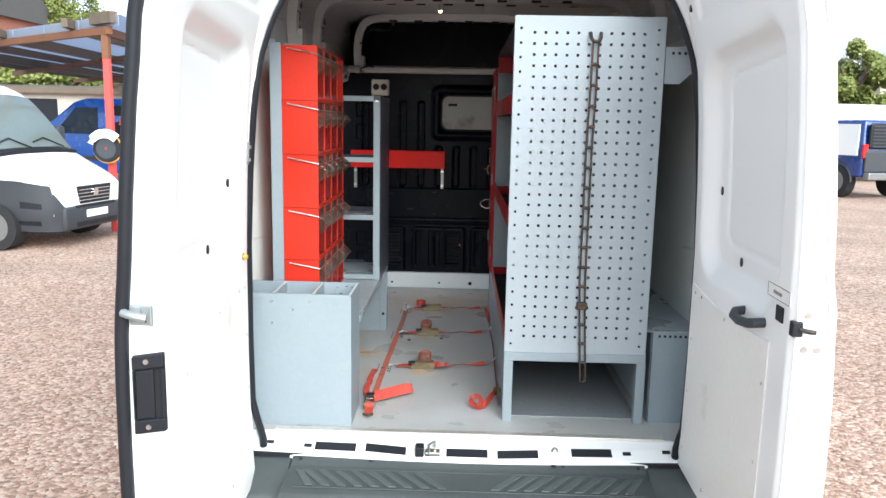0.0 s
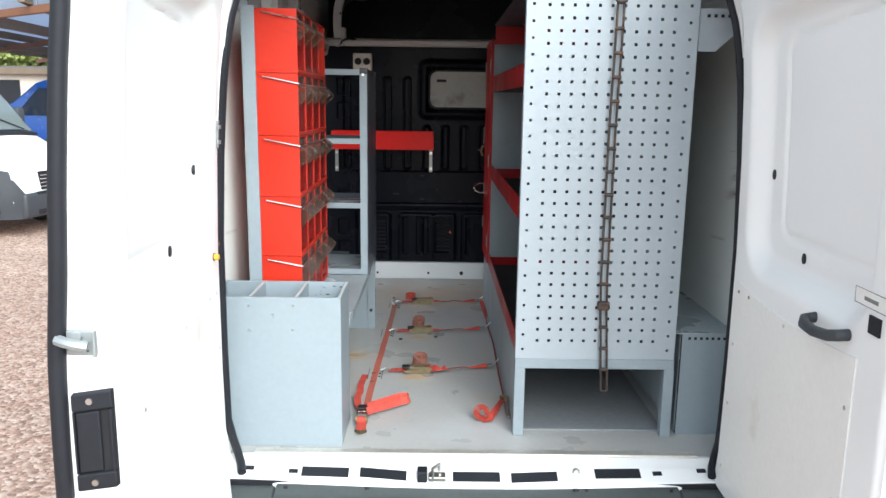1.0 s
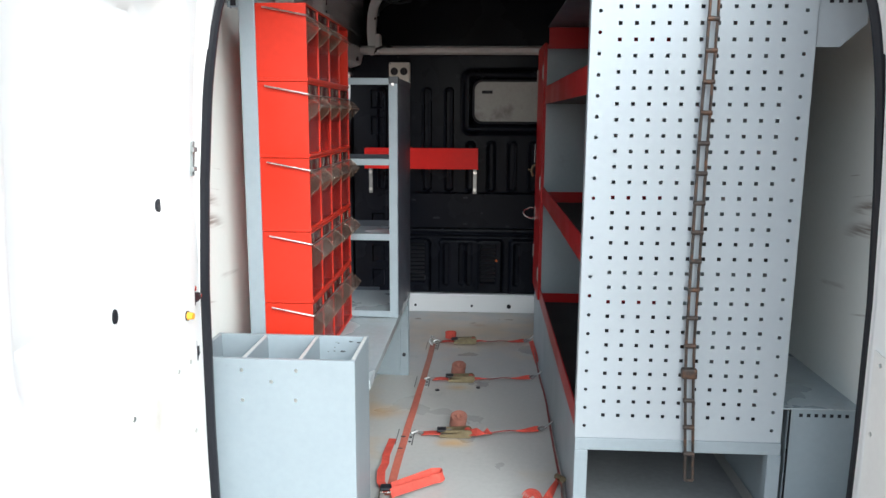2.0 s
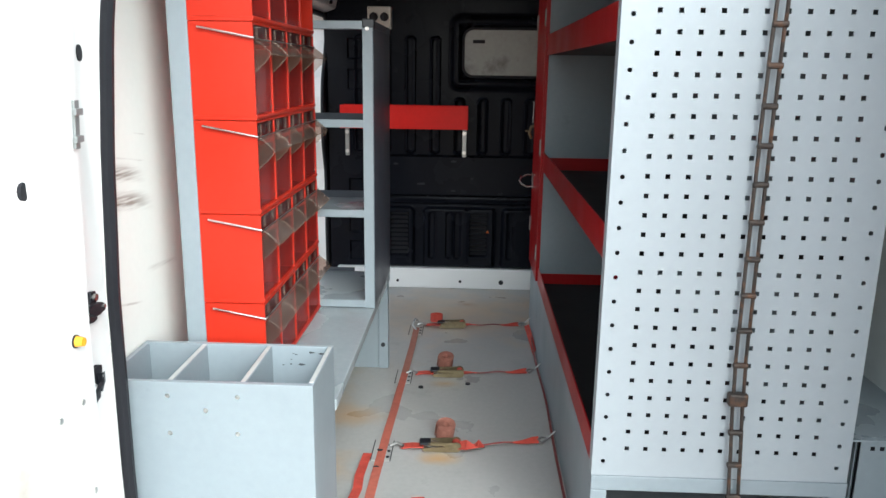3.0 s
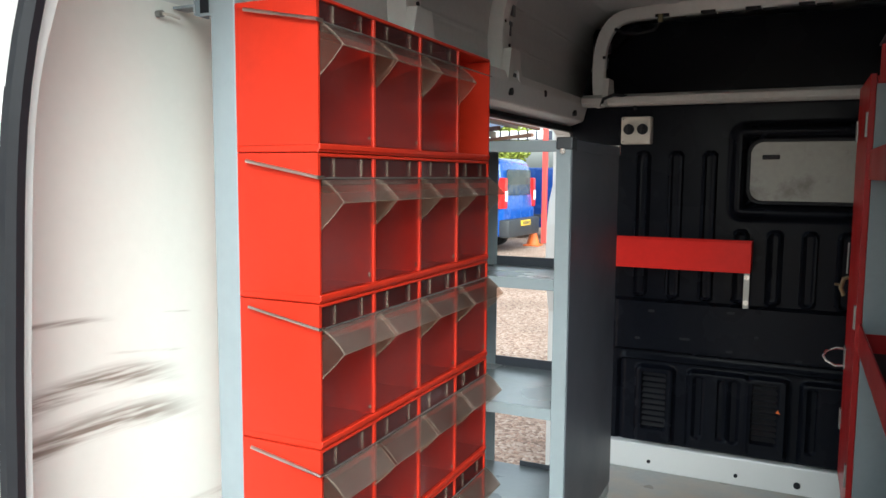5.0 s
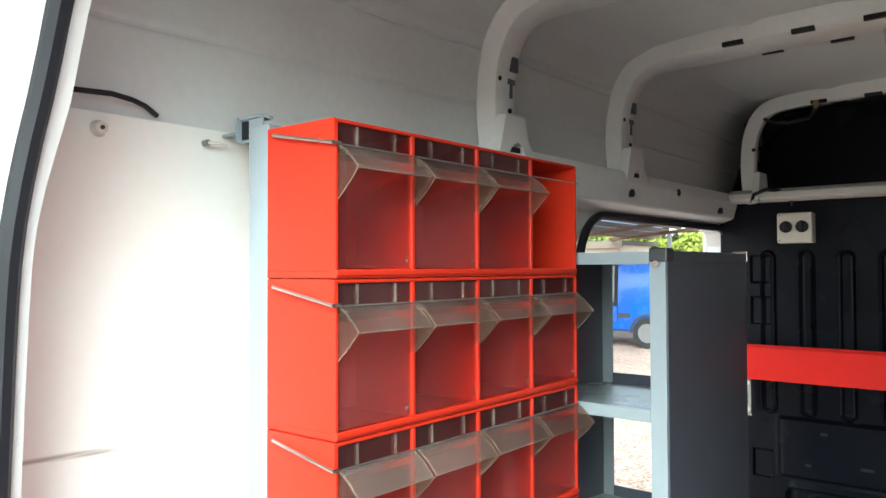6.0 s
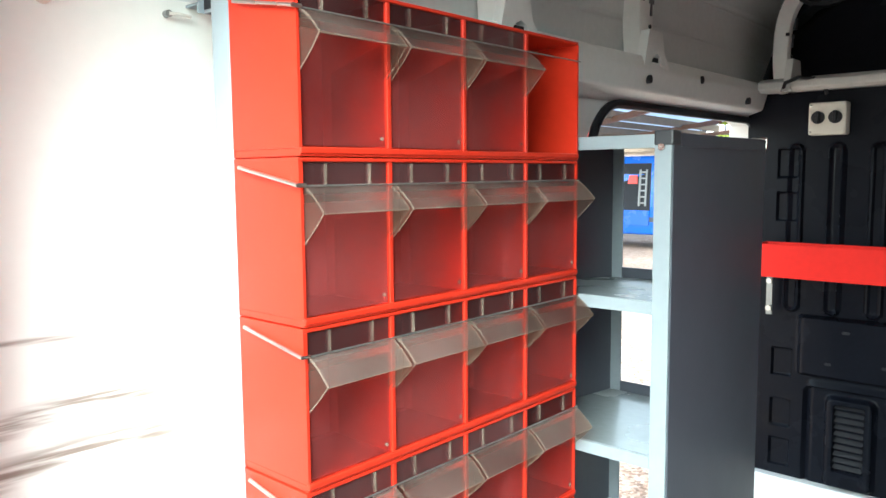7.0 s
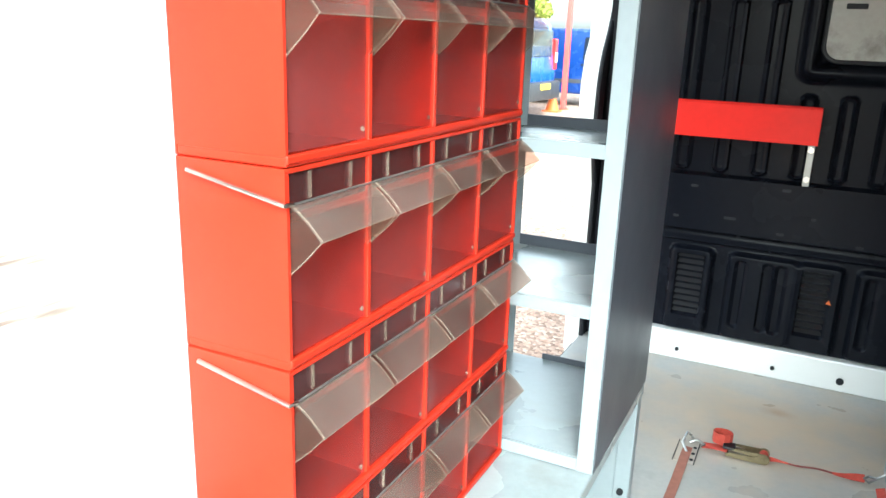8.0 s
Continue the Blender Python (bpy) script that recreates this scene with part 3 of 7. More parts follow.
def roof_rib(y, w, k=1.0, wide=0.0):
    """A hat-shaped rib that runs up one side, over the roof and down the other, broader on the roof."""
    prof = [(-0.806 * k, 1.985), (-0.818 * k, 2.08), (-0.816 * k, 2.17), (-0.80 * k, 2.235), (-0.765 * k, 2.282), (-0.70 * k, 2.298), (-0.5 * k, 2.304), (0, 2.312)]
    full = prof + [(-x, z) for x, z in prof[-2::-1]]
    for _ in range(2):
        cut = [full[0]]
        for p, q in zip(full, full[1:]):
            cut += [(p[0] * 0.75 + q[0] * 0.25, p[1] * 0.75 + q[1] * 0.25), (p[0] * 0.25 + q[0] * 0.75, p[1] * 0.25 + q[1] * 0.75)]
        full = cut + [full[-1]]
    bm = bmesh.new()
    rows = []
    n = len(full)
    for i, (x, z) in enumerate(full):
        dx, dz = full[min(i + 1, n - 1)][0] - full[max(i - 1, 0)][0], full[min(i + 1, n - 1)][1] - full[max(i - 1, 0)][1]
        L = math.hypot(dx, dz)
        nx, nz = -dz / L, dx / L
        ww = w + 0.016 * (i in (0, n - 1)) + wide * step(0.80 * k, 0.58 * k, abs(x))
        rows.append([bm.verts.new((x + CX + nx * o, y + s, z + nz * o)) for s, o in
                     ((-ww - 0.012, 0.045), (-ww - 0.012, 0.038), (-ww - 0.002, 0.003), (-ww + 0.004, 0.0), (ww - 0.004, 0.0), (ww + 0.002, 0.003), (ww + 0.012, 0.038), (ww + 0.012, 0.045))])
    for a, b in zip(rows, rows[1:]):
        for j in range(8):
            bm.faces.new((a[j], a[(j + 1) % 8], b[(j + 1) % 8], b[j]))
    bm.faces.new(rows[0]), bm.faces.new(rows[-1][::-1])
    rib = solid("roof_rib", bm, RIB, "pale pressed steel roof rib with slots", "roof rib", group="roof ribs", kind="structure", smooth=True)
    for x0 in (-0.53, -0.37, -0.22, -0.05, 0.12, 0.30, 0.46):
        for s, d in ((-1, 0.0), (1, 0.055)):
            e = y + s * (w + wide)
            part("slot", box(CX + x0 + d, CX + x0 + d + 0.05, e - 0.006, e + 0.006, 2.3015, 2.3125), RUBBER, rib, "dark oblong slot")
    xs = CX - 0.8165 * k
    part("square_hole", box(xs - 0.004, xs + 0.0125, y + 0.006, y + 0.030, 2.185, 2.222), DARKGREY, rib, "dark punched hole")
    part("key_slot", prism([(y + 0.004, 2.158), (y + 0.004, 2.170), (y + 0.030, 2.170), (y + 0.030, 2.158), (y + 0.021, 2.158), (y + 0.021, 2.128), (y + 0.013, 2.128), (y + 0.013, 2.158)], xs - 0.006, xs + 0.0035, "x"), DARKGREY, rib, "dark key shaped slot")
    for yy, z in ((y + 0.012, 2.100), (y - 0.026, 2.165)):
        part("bolt_hole", disc((xs - 0.006, yy, z), (xs + 0.0035, yy, z), 0.0055, n=10), RUBBER, rib, "small dark hole")
    # splayed foot with an arched gap, one at each end
    for s in (-1, 1):
        x0, x1 = sorted((CX + s * 0.815 * k, CX + s * 0.790 * k))
        foot = prism([(y - 0.080, 1.978), (y - 0.062, 1.992), (y - 0.052, 2.035), (y - 0.038, 2.085), (y + 0.036, 2.085), (y + 0.046, 2.03), (y + 0.074, 2.004), (y + 0.086, 1.978), (y + 0.058, 1.978), (y + 0.048, 1.996),
                      (y + 0.032, 2.000), (y + 0.026, 2.022), (y + 0.006, 2.030), (y - 0.016, 2.020), (y - 0.030, 1.998), (y - 0.048, 1.978)], x0, x1, "x", bevel=0.002)
        part("foot", foot, RIB, rib, "splayed steel foot")
        part("foot_gap", box(x0 + 0.002, x1 - 0.006, y - 0.028, y + 0.024, 1.98, 2.018), RUBBER, rib, "dark gap under the foot")
    return rib


roof_rib(3.47, 0.034, wide=0.034)
roof_rib(4.065, 0.034, wide=0.034)
roof_rib(4.86, 0.014, 0.872)

# rear frame: an upright ring round the opening, outside skin and rubber seal
N = 40
zs = [0.50 + (2.2 - 0.50) * i / (N - 1) for i in range(N)]
ringL = [(CX - 0.010 - half(z), z) for z in zs]
ringR = [(CX + half(z), z) for z in zs]
inner = ringL + ringR[::-1]
outer = [(CX - 0.935 + 0.10 * step(1.9, 2.3, z), 0.42 + (2.42 - 0.42) * i / (N - 1)) for i, z in enumerate(zs)]
outer = outer + [(2 * CX - x, z) for x, z in outer[::-1]]
bm = bmesh.new()
Y0 = 2.437
front = lambda z: 2.472 + 0.026 * step(1.77, 1.97, z)
A = [bm.verts.new((x, Y0, z)) for x, z in inner]
B = [bm.verts.new((x, Y0, z)) for x, z in outer]
C = [bm.verts.new((x, front(z), z)) for x, z in inner]
D = [bm.verts.new((x, front(z), z)) for x, z in outer]
n = len(inner)
for i in range(n - 1):
    bm.faces.new((A[i], A[i + 1], B[i + 1], B[i])), bm.faces.new((C[i], D[i], D[i + 1], C[i + 1]))
    bm.faces.new((A[i], C[i], C[i + 1], A[i + 1])), bm.faces.new((B[i], B[i + 1], D[i + 1], D[i]))
bm.faces.new((A[0], B[0], D[0], C[0])), bm.faces.new((A[-1], C[-1], D[-1], B[-1]))
solid("rear_frame", bm, WHITE, "white painted frame of the rear door opening", "door frame", kind="structure", smooth=True)

pts = [(x + (0.002 if x < CX else -0.002), 2.447 + 0.020 * step(1.75, 2.0, z), z) for x, z in inner]
pts = [p for p in pts if p[2] > 0.66]
foot = [(-0.705, 2.352, 0.545), (-0.716, 2.385, 0.560), (-0.735, 2.418, 0.585), (-0.752, 2.438, 0.615)]
pts = foot + pts + [(2 * CX - x, y, z) for x, y, z in foot[::-1]]
bm = tube(pts, 0.0130, 8)
solid("door_seal", bm, RUBBER, "black rubber seal round the rear opening", "seal", kind="structure", smooth=True)

# sill with its worn edge, grip strips and striker
def bow(x):
    """The sill and bumper bulge rearwards in the middle."""
    return 0.026 * max(0.0, 1 - ((x - CX) / 0.75) ** 2)


bm = prism([(2.45, 0.50), (2.45, FZ - 0.002), (2.436, FZ - 0.004), (2.40, 0.548), (2.354, 0.528), (2.348, 0.518), (2.348, 0.42), (2.45, 0.42)], CX - 0.80, CX + 0.80, "x", bevel=0.003)
cuts = [CX - 0.80 + 0.1 * i for i in range(1, 16)]
for c in cuts:
    bmesh.ops.bisect_plane(bm, geom=bm.verts[:] + bm.edges[:] + bm.faces[:], plane_co=(c, 0, 0), plane_no=(1, 0, 0))
for v in bm.verts:
    v.co.y -= bow(v.co.x) * step(2.45, 2.40, v.co.y)
sill = solid("door_sill", bm, WHITE, "white painted rear sill with black grip strips", "sill", kind="structure")
edge = box(CX - 0.70, CX + 0.70, 2.437, 2.470, FZ - 0.004, FZ + 0.006, 0.002)
part("edge_strip", edge, ALUM, sill, "worn aluminium floor edging")


def sill_patch(x0, x1, y0, y1, slant, name, mat, label):
    def z(y):
        return float(np.interp(y, (2.33, 2.354, 2.40, 2.436), (0.517, 0.528, 0.548, 0.561))) + 0.003
    bm = bmesh.new()
    vs = [bm.verts.new((x, y + sl - bow(x), z(y + sl))) for x, y, sl in ((x0, y0, slant), (x1, y0, 0), (x1, y1, 0), (x0, y1, slant))]
    lo = [bm.verts.new(v.co - Vector((0, 0, 0.006))) for v in vs]
    bm.faces.new(vs), bm.faces.new(lo[::-1])
    for i in range(4):
        bm.faces.new((vs[i], lo[i], lo[(i + 1) % 4], vs[(i + 1) % 4]))
    part(name, bm, mat, sill, label)


for x0, x1, dy, sl in ((-0.527, -0.382, 0.010, 0), (-0.348, -0.205, 0.003, 0.010), (-0.064, 0.080, 0.003, 0), (0.114, 0.256, 0.006, -0.006), (0.373, 0.514, 0.014, 0)):
    sill_patch(x0, x1, 2.357 + dy, 2.388 + dy, sl, "grip_strip", RUBBER, "black grip tape")
for x, y in ((-0.553, 2.382), (0.567, 2.385), (-0.690, 2.388), (0.708, 2.392)):
    sill_patch(x - 0.014, x + 0.014, y - 0.006, y + 0.006, 0, "drain_hole", RUBBER, "dark oval hole")
bm = box(-0.172, -0.142, 2.330, 2.372, 0.525, 0.562, 0.003)
part("striker_block", bm, RUBBER, sill, "black striker block")
bm = box(-0.138, -0.085, 2.332, 2.370, 0.528, 0.545, 0.003)
tube([(-0.125, 2.335, 0.54), (-0.125, 2.335, 0.572), (-0.105, 2.353, 0.578), (-0.105, 2.368, 0.55)], 0.005, 8, bm)
part("striker_plate", bm, STEEL, sill, "zinc striker loop")
part("sill_loop", tube([(0.315 + 0.010 * math.cos(a / 8 * math.pi), 2.37, 0.54 + 0.018 * math.sin(a / 8 * math.pi)) for a in range(9)], 0.004, 6), STEEL, sill)

# step bumper with a rolled lip and slanting treads
bm = prism([(2.346, 0.516), (2.334, 0.518), (2.318, 0.512), (2.298, 0.502), (2.280, 0.499), (2.142, 0.497), (2.118, 0.490), (2.10, 0.474), (2.085, 0.42), (2.09, 0.30), (2.346, 0.30)], CX - 0.61, CX + 0.61, "x", bevel=0.004)
bump = thing("rear_bumper", (CX, 2.2, 0.30), "dark grey plastic step bumper with slanting treads", "bumper")
part("step", bm, BUMPER, bump, smooth=True)
for s in (-1, 1):
    bm = prism([(2.346, 0.510), (2.325, 0.512), (2.275, 0.494), (2.225, 0.466), (2.185, 0.445), (2.165, 0.415), (2.175, 0.29), (2.346, 0.29)], CX + s * 0.613, CX + s * 0.97, "x", bevel=0.010)
    part("bumper_corner", bm, BUMPER, bump, smooth=True)
    part("corner_seam", box(CX + s * 0.742, CX + s * 0.745, 2.158, 2.168, 0.30, 0.420), RUBBER, bump)
for i in range(9):
    for s in (-1, 1):
        x = CX + s * (0.085 + i * 0.0545)
        far = min(0.575, abs(x - CX) + 0.085) * s + CX
        bm = prism([(x - 0.014, 2.160), (x + 0.014, 2.160), (far + 0.014, 2.268), (far - 0.014, 2.268)], 0.4970, 0.5030, "z", bevel=0.0028)
        part("tread", bm, TREAD, bump, "pale worn raised tread")
for y in (2.148, 2.278):
    part("border", box(CX - 0.575, CX + 0.575, y - 0.003, y + 0.003, 0.4968, 0.5015, 0.0012), BUMPER, bump)
for x, r in ((-0.58, 0.006), (-0.335, 0.007), (0.295, 0.009), (0.328, 0.004), (0.585, 0.005)):
    part("bolt_hole", disc((CX + x, 2.322, 0.518), (CX + x, 2.318, 0.5105), r, n=12), RUBBER, bump)

# outer skin, lower body and rear wheels
for s, nm in ((-1, "left"), (1, "right")):
    xs = CX + s * 0.945
    if s < 0:
        bands = [(2.45, DY0, 0.35, 1.98), (4.985, 6.6, 0.35, 1.98)]
    else:
        bands = [(2.45, 6.6, 0.35, 1.98)]
    for y0, y1, z0, z1 in bands:
        bm = box(xs - 0.008, xs + 0.008, y0, y1, z0, z1, 0.004)
        solid("outer_skin_" + nm, bm, WHITE, "white outer body side of the van", "body panel", kind="structure")
bm = box(CX - 0.9, CX + 0.9, 2.34, 5.6, 0.36, 0.525)
solid("underbody", bm, RUBBER, "dark underside of the van", "underbody", kind="structure")
bm = prism([(-0.955, 1.975), (-0.945, 2.20), (-0.915, 2.31), (-0.83, 2.40), (-0.6, 2.44), (0.62, 2.44), (0.85, 2.40), (0.935, 2.31), (0.965, 2.20), (0.978, 1.975), (0.966, 1.975), (0.953, 2.20), (0.923, 2.30), (0.84, 2.385), (0.61, 2.425), (-0.59, 2.425), (-0.82, 2.385), (-0.903, 2.30), (-0.933, 2.20), (-0.943, 1.975)], 2.40, 6.6, "y")
solid("roof_skin", bm, WHITE, "white outer roof skin", "roof", kind="structure")
bm = box(CX - 0.94, CX + 0.94, 6.58, 6.64, 0.35, 2.40, 0.02)
solid("outer_skin_front", bm, WHITE, "plain white front end of the van", "body panel", kind="structure")
bm = box(CX - 0.93, CX + 0.93, 5.60, 5.66, 0.36, 2.36)
solid("cab_partition", bm, RUBBER, "dark partition towards the cab", "wall", kind="structure")
for s in (-1, 1):
    wh = thing("van_wheel", (CX + s * 0.86, 3.2, 0), "black van wheel under the body", "wheel", group="van wheels")
    part("tyre", disc((CX + s * 0.78, 3.2, 0.325), (CX + s * 0.95, 3.2, 0.325), 0.325, n=36), TYRE, wh, smooth=True)
    part("rim", disc((CX + s * 0.94, 3.2, 0.325), (CX + s * 0.958, 3.2, 0.325), 0.2, n=24), RIM, wh, smooth=True)

# ---- rear doors ----
HINGE_Y = 2.430


def rear_door(name, s, hx, length, z0, thick, rise, slope, edge, recess, holes, lip):
    """Open rear door; s is -1 on the left. u runs from the hinge to the free edge. The pressed inner pan stands proud of the hinge flange
    by rise plus slope times u; recess gives the blanked window's near and far u and its depth;
    lip the depth of the outer skin along the free edge, by height."""

    def place(u, z, depth):
        bend = 0.7 * (half(min(z, 2.1)) - 0.774) * (1 if s > 0 else 0.2 + 0.8 * step(0.0, 0.13, u))
        return (hx + s * (bend + depth), HINGE_Y - u, z)

    z1 = 2.19

    def pan(u):
        return -(rise + slope * u) * step(edge[0], edge[1], u)

    def depth(u, z):
        d = rr(u, z, recess[0], recess[1], 1.20, 1.935 + 0.07 * (u - 0.46), 0.13)
        rec = pan(u) + recess[2] * step(0.0, 0.075, d)
        d2 = min(rr(u, z, recess[0] + 0.13, recess[1] + 0.12, 1.32, 1.85 + 0.07 * (u - 0.46), 0.06), d - 0.05)
        rec += 0.007 * step(0.0, 0.008, d2) - 0.005 * step(0.012, 0.03, d2)
        # a shallow bead follows the recess along its top
        rec -= 0.006 * step(0.022, 0.0, abs(d - 0.030)) * step(1.80, 1.86, z)
        rec += 0.010 * step(length - 0.022, length, u)
        return rec + 0.012 * step(0.0, 0.03, rr(u, z, 0.14, 0.70, 1.985, 2.11, 0.04))

    def skin(u, z):
        return thick + (float(np.interp(z, *lip)) - thick) * step(length - 0.10, length - 0.004, u)

    def at(a, b):
        # the lower corner by the hinge is rounded off
        u = a * length
        low = z0 + 0.05 * step(0.10, 0.0, u)
        return u, low + (z1 - low) * b

    bm = relief(150, 200, lambda a, b: place(*at(a, b), depth(*at(a, b))), lambda a, b: place(*at(a, b), skin(*at(a, b))))
    door = solid(name, bm, WHITE, "open white rear door with a recessed blank window", "door", kind="structure", smooth=True, origin=place(0, z0, 0.03))

    def card(a, b):
        u = edge[1] + 0.02 + a * (length - edge[1] - 0.14)
        return u, z0 + 0.06 + (1.165 - 0.02 * math.sin(a * 3.1) - z0 - 0.06) * b
    bm = relief(20, 18, lambda a, b: place(*card(a, b), pan(card(a, b)[0]) - 0.0035), lambda a, b: place(*card(a, b), pan(card(a, b)[0]) + 0.004))
    part("lining_card", bm, DOORCARD, door, "dirty white lining card", smooth=True)
    for a, z in ((0.03, 0.60), (0.03, 0.80), (0.03, 0.98), (0.05, 1.14), (0.16, 1.142), (0.95, 0.65), (0.96, 0.84), (0.97, 1.05), (0.4, 0.57), (0.5, 1.13)):
        u = card(a, 0)[0]
        part("clip", disc(place(u, z, pan(u) - 0.0055), place(u, z, pan(u)), 0.005, n=8), STEEL, door)
    for u, z in holes:
        bm = disc(place(u, z, -0.003 + depth(u, z)), place(u, z, 0.006 + depth(u, z)), 0.009, n=12)
        for v in bm.verts:
            v.co.z = z + (v.co.z - z) * 1.5
        part("door_hole", bm, RUBBER, door, "dark oval hole")
    return door, place, pan


def box_on(place, u0, u1, z0, z1, d0, d1, bevel=0.0, bm=None):
    """A block laid against a door: u and z on it, d out of it towards the inside."""
    bm = bm or bmesh.new()
    vs = [bm.verts.new(place(u, z, -d)) for d in (d0, d1) for u, z in ((u0, z0), (u1, z0), (u1, z1), (u0, z1))]
    fs = [bm.faces.new([vs[i] for i in q]) for q in ((0, 1, 2, 3), (7, 6, 5, 4), (0, 4, 5, 1), (1, 5, 6, 2), (2, 6, 7, 3), (3, 7, 4, 0))]
    if bevel:
        bmesh.ops.bevel(bm, geom=list({e for f in fs for e in f.edges}), offset=bevel, segments=2, profile=0.5, affect="EDGES")
    return bm


LEN_L, LEN_R = 0.93, 0.885
LIP_L = ((0.8, 1.05, 1.18, 1.27, 1.34, 1.44, 1.56, 1.68, 1.80, 1.91, 2.19), (0.017, 0.016, 0.013, 0.007, 0.002, -0.002, -0.006, -0.010, -0.014, -0.013, -0.012))
LIP_R = ((0.8, 1.07, 1.21, 1.285, 1.337, 1.465, 1.60, 1.71, 1.94, 2.19), (0.046, 0.043, 0.035, 0.033, 0.022, 0.019, 0.014, 0.009, 0.006, 0.006))
door_l, flat_l, pan_l = rear_door("door_1", -1, -0.775, LEN_L, 0.455, 0.030, 0.043, 0.040, (0.130, 0.156), (0.19, 0.83, 0.042), ((0.250, 1.478), (0.450, 1.303), (0.026, 1.672)), LIP_L)
door_r, flat_r, pan_r = rear_door("door_2", 1, 0.775, LEN_R, 0.525, 0.045, 0.026, 0.031, (0.02, 0.07), (0.12, 0.80, 0.044), ((0.196, 1.481), (0.402, 1.294), (0.10, 2.04)), LIP_R)


def on_r(u, z, d):
    return flat_r(u, z, pan_r(u) + d)


def on_l(u, z, d):
    return flat_l(u, z, pan_l(u) + d)


def end_l(a, z, d):
    """The end face of the left door, across its thickness."""
    return (-0.790 + a, HINGE_Y - LEN_L + d, z)


# rubber on the free edge of the left door
bm = tube([flat_l(LEN_L + 0.006, 0.455 + 1.735 * i / 40, float(np.interp(0.455 + 1.735 * i / 40, *LIP_L))) for i in range(41)], 0.0158, 10)
part("edge_seal", bm, RUBBER, door_l, "black rubber edge seal", smooth=True)
bm = tube([flat_r(LEN_R + 0.002, 0.525 + 1.665 * i / 40, float(np.interp(0.525 + 1.665 * i / 40, *LIP_R))) for i in range(41)], 0.009, 8)
part("door_lip", bm, WHITE, door_r, "white rolled door edge", smooth=True)


pull_on = lambda u, z, d: end_l(0.097 - (u - 0.70) * 0.391, 0.966 + (z - 0.925) * 1.033 - 0.06 * (u - 0.70), d)
pull = part("pull_handle", box_on(pull_on, 0.700, 0.888, 0.925, 1.105, 0.0, 0.004, 0.0015), MAT, door_l, "black moulded pull handle")
part("top_plate", box_on(pull_on, 0.700, 0.888, 1.072, 1.105, 0.004, 0.014, 0.004), RUBBER, pull)
part("bottom_plate", box_on(pull_on, 0.700, 0.888, 0.925, 0.957, 0.004, 0.014, 0.004), RUBBER, pull)
part("finger_guard", box_on(pull_on, 0.700, 0.714, 0.957, 1.072, 0.004, 0.018, 0.003), RUBBER, pull)
part("rim", box_on(pull_on, 0.878, 0.888, 0.957, 1.072, 0.004, 0.012, 0.002), RUBBER, pull)
part("grip", box_on(pull_on, 0.762, 0.870, 0.959, 1.070, 0.004, 0.012, 0.003), RUBBER, pull)
for z in (0.940, 1.090):
    part("screw", disc(pull_on(0.80, z, -0.013), pull_on(0.80, z, -0.017), 0.006, n=10), STEEL, pull)
LATCH = material("pale_zinc_latch", (0.27, 0.29, 0.29), 0.35, metal=0.35, vary=0.1)
latch_on = lambda u, z, d: end_l(0.078 - (u - 0.776) * 0.64, 1.213 + (z - 1.148) * 0.66, d)
catch = part("latch", box_on(latch_on, 0.780, 0.862, 1.148, 1.218, 0.0, 0.010, 0.004), LATCH, door_l, "pale zinc door latch")
part("latch_rim", box_on(latch_on, 0.776, 0.784, 1.148, 1.220, 0.010, 0.020, 0.002), LATCH, catch)
part("latch_arm", tube([latch_on(0.800, 1.176, -0.016), latch_on(0.832, 1.184, -0.022), latch_on(0.862, 1.191, -0.020), latch_on(0.880, 1.195, -0.016)], 0.010, 8), LATCH, catch, smooth=True)
part("latch_bolt", disc(latch_on(0.828, 1.202, -0.009), latch_on(0.828, 1.202, -0.018), 0.009, n=8), LATCH, catch)
part("latch_slot", box_on(latch_on, 0.800, 0.822, 1.160, 1.165, 0.0095, 0.0112), GREYTRIM, catch)
hp = part("hinge_plate", box_on(on_l, 0.158, 0.172, 1.530, 1.602, 0.0, 0.005, 0.001), LATCH, door_l, "pale zinc plate")
for z in (1.545, 1.585):
    part("hinge_lug", box_on(on_l, 0.154, 0.178, z - 0.005, z + 0.005, 0.004, 0.010, 0.001), LATCH, hp)
# lever, label and latch of the right door
grip_on = lambda u, z, d: on_r(u + 0.122, z + 0.025 + 0.10 * (u - 0.45), d)
part("pull_handle", tube([grip_on(0.450, 1.170, 0.004), grip_on(0.452, 1.166, -0.024), grip_on(0.472, 1.158, -0.034), grip_on(0.520, 1.152, -0.036), grip_on(0.578, 1.154, -0.034), grip_on(0.598, 1.158, -0.024), grip_on(0.600, 1.160, 0.004)], 0.0125, 10), GREYTRIM, door_r, "grey plastic pull handle", smooth=True)
part("latch_hole", box_on(on_r, 0.795, 0.835, 1.228, 1.264, -0.001, 0.004), RUBBER, door_r, "dark latch opening")
lt = part("latch", box_on(on_r, LEN_R - 0.012, LEN_R + 0.010, 1.212, 1.247, -0.022, 0.002, 0.003), RUBBER, door_r, "black door latch")
part("latch_arm", tube([on_r(LEN_R + 0.008, 1.230, 0.014), on_r(LEN_R + 0.018, 1.227, 0.034), on_r(LEN_R + 0.020, 1.226, 0.046)], 0.0058, 8), CHAIN, lt, smooth=True)
lab = part("label", box_on(on_r, 0.735, 0.868, 1.276, 1.308, 0.0, 0.0016), DOORCARD, door_r, "small pale printed label")
part("label_border", tube([on_r(u, z, -0.002) for u, z in ((0.735, 1.276), (0.868, 1.276), (0.868, 1.308), (0.735, 1.308))], 0.0007, 4, closed=True), GREYTRIM, lab)
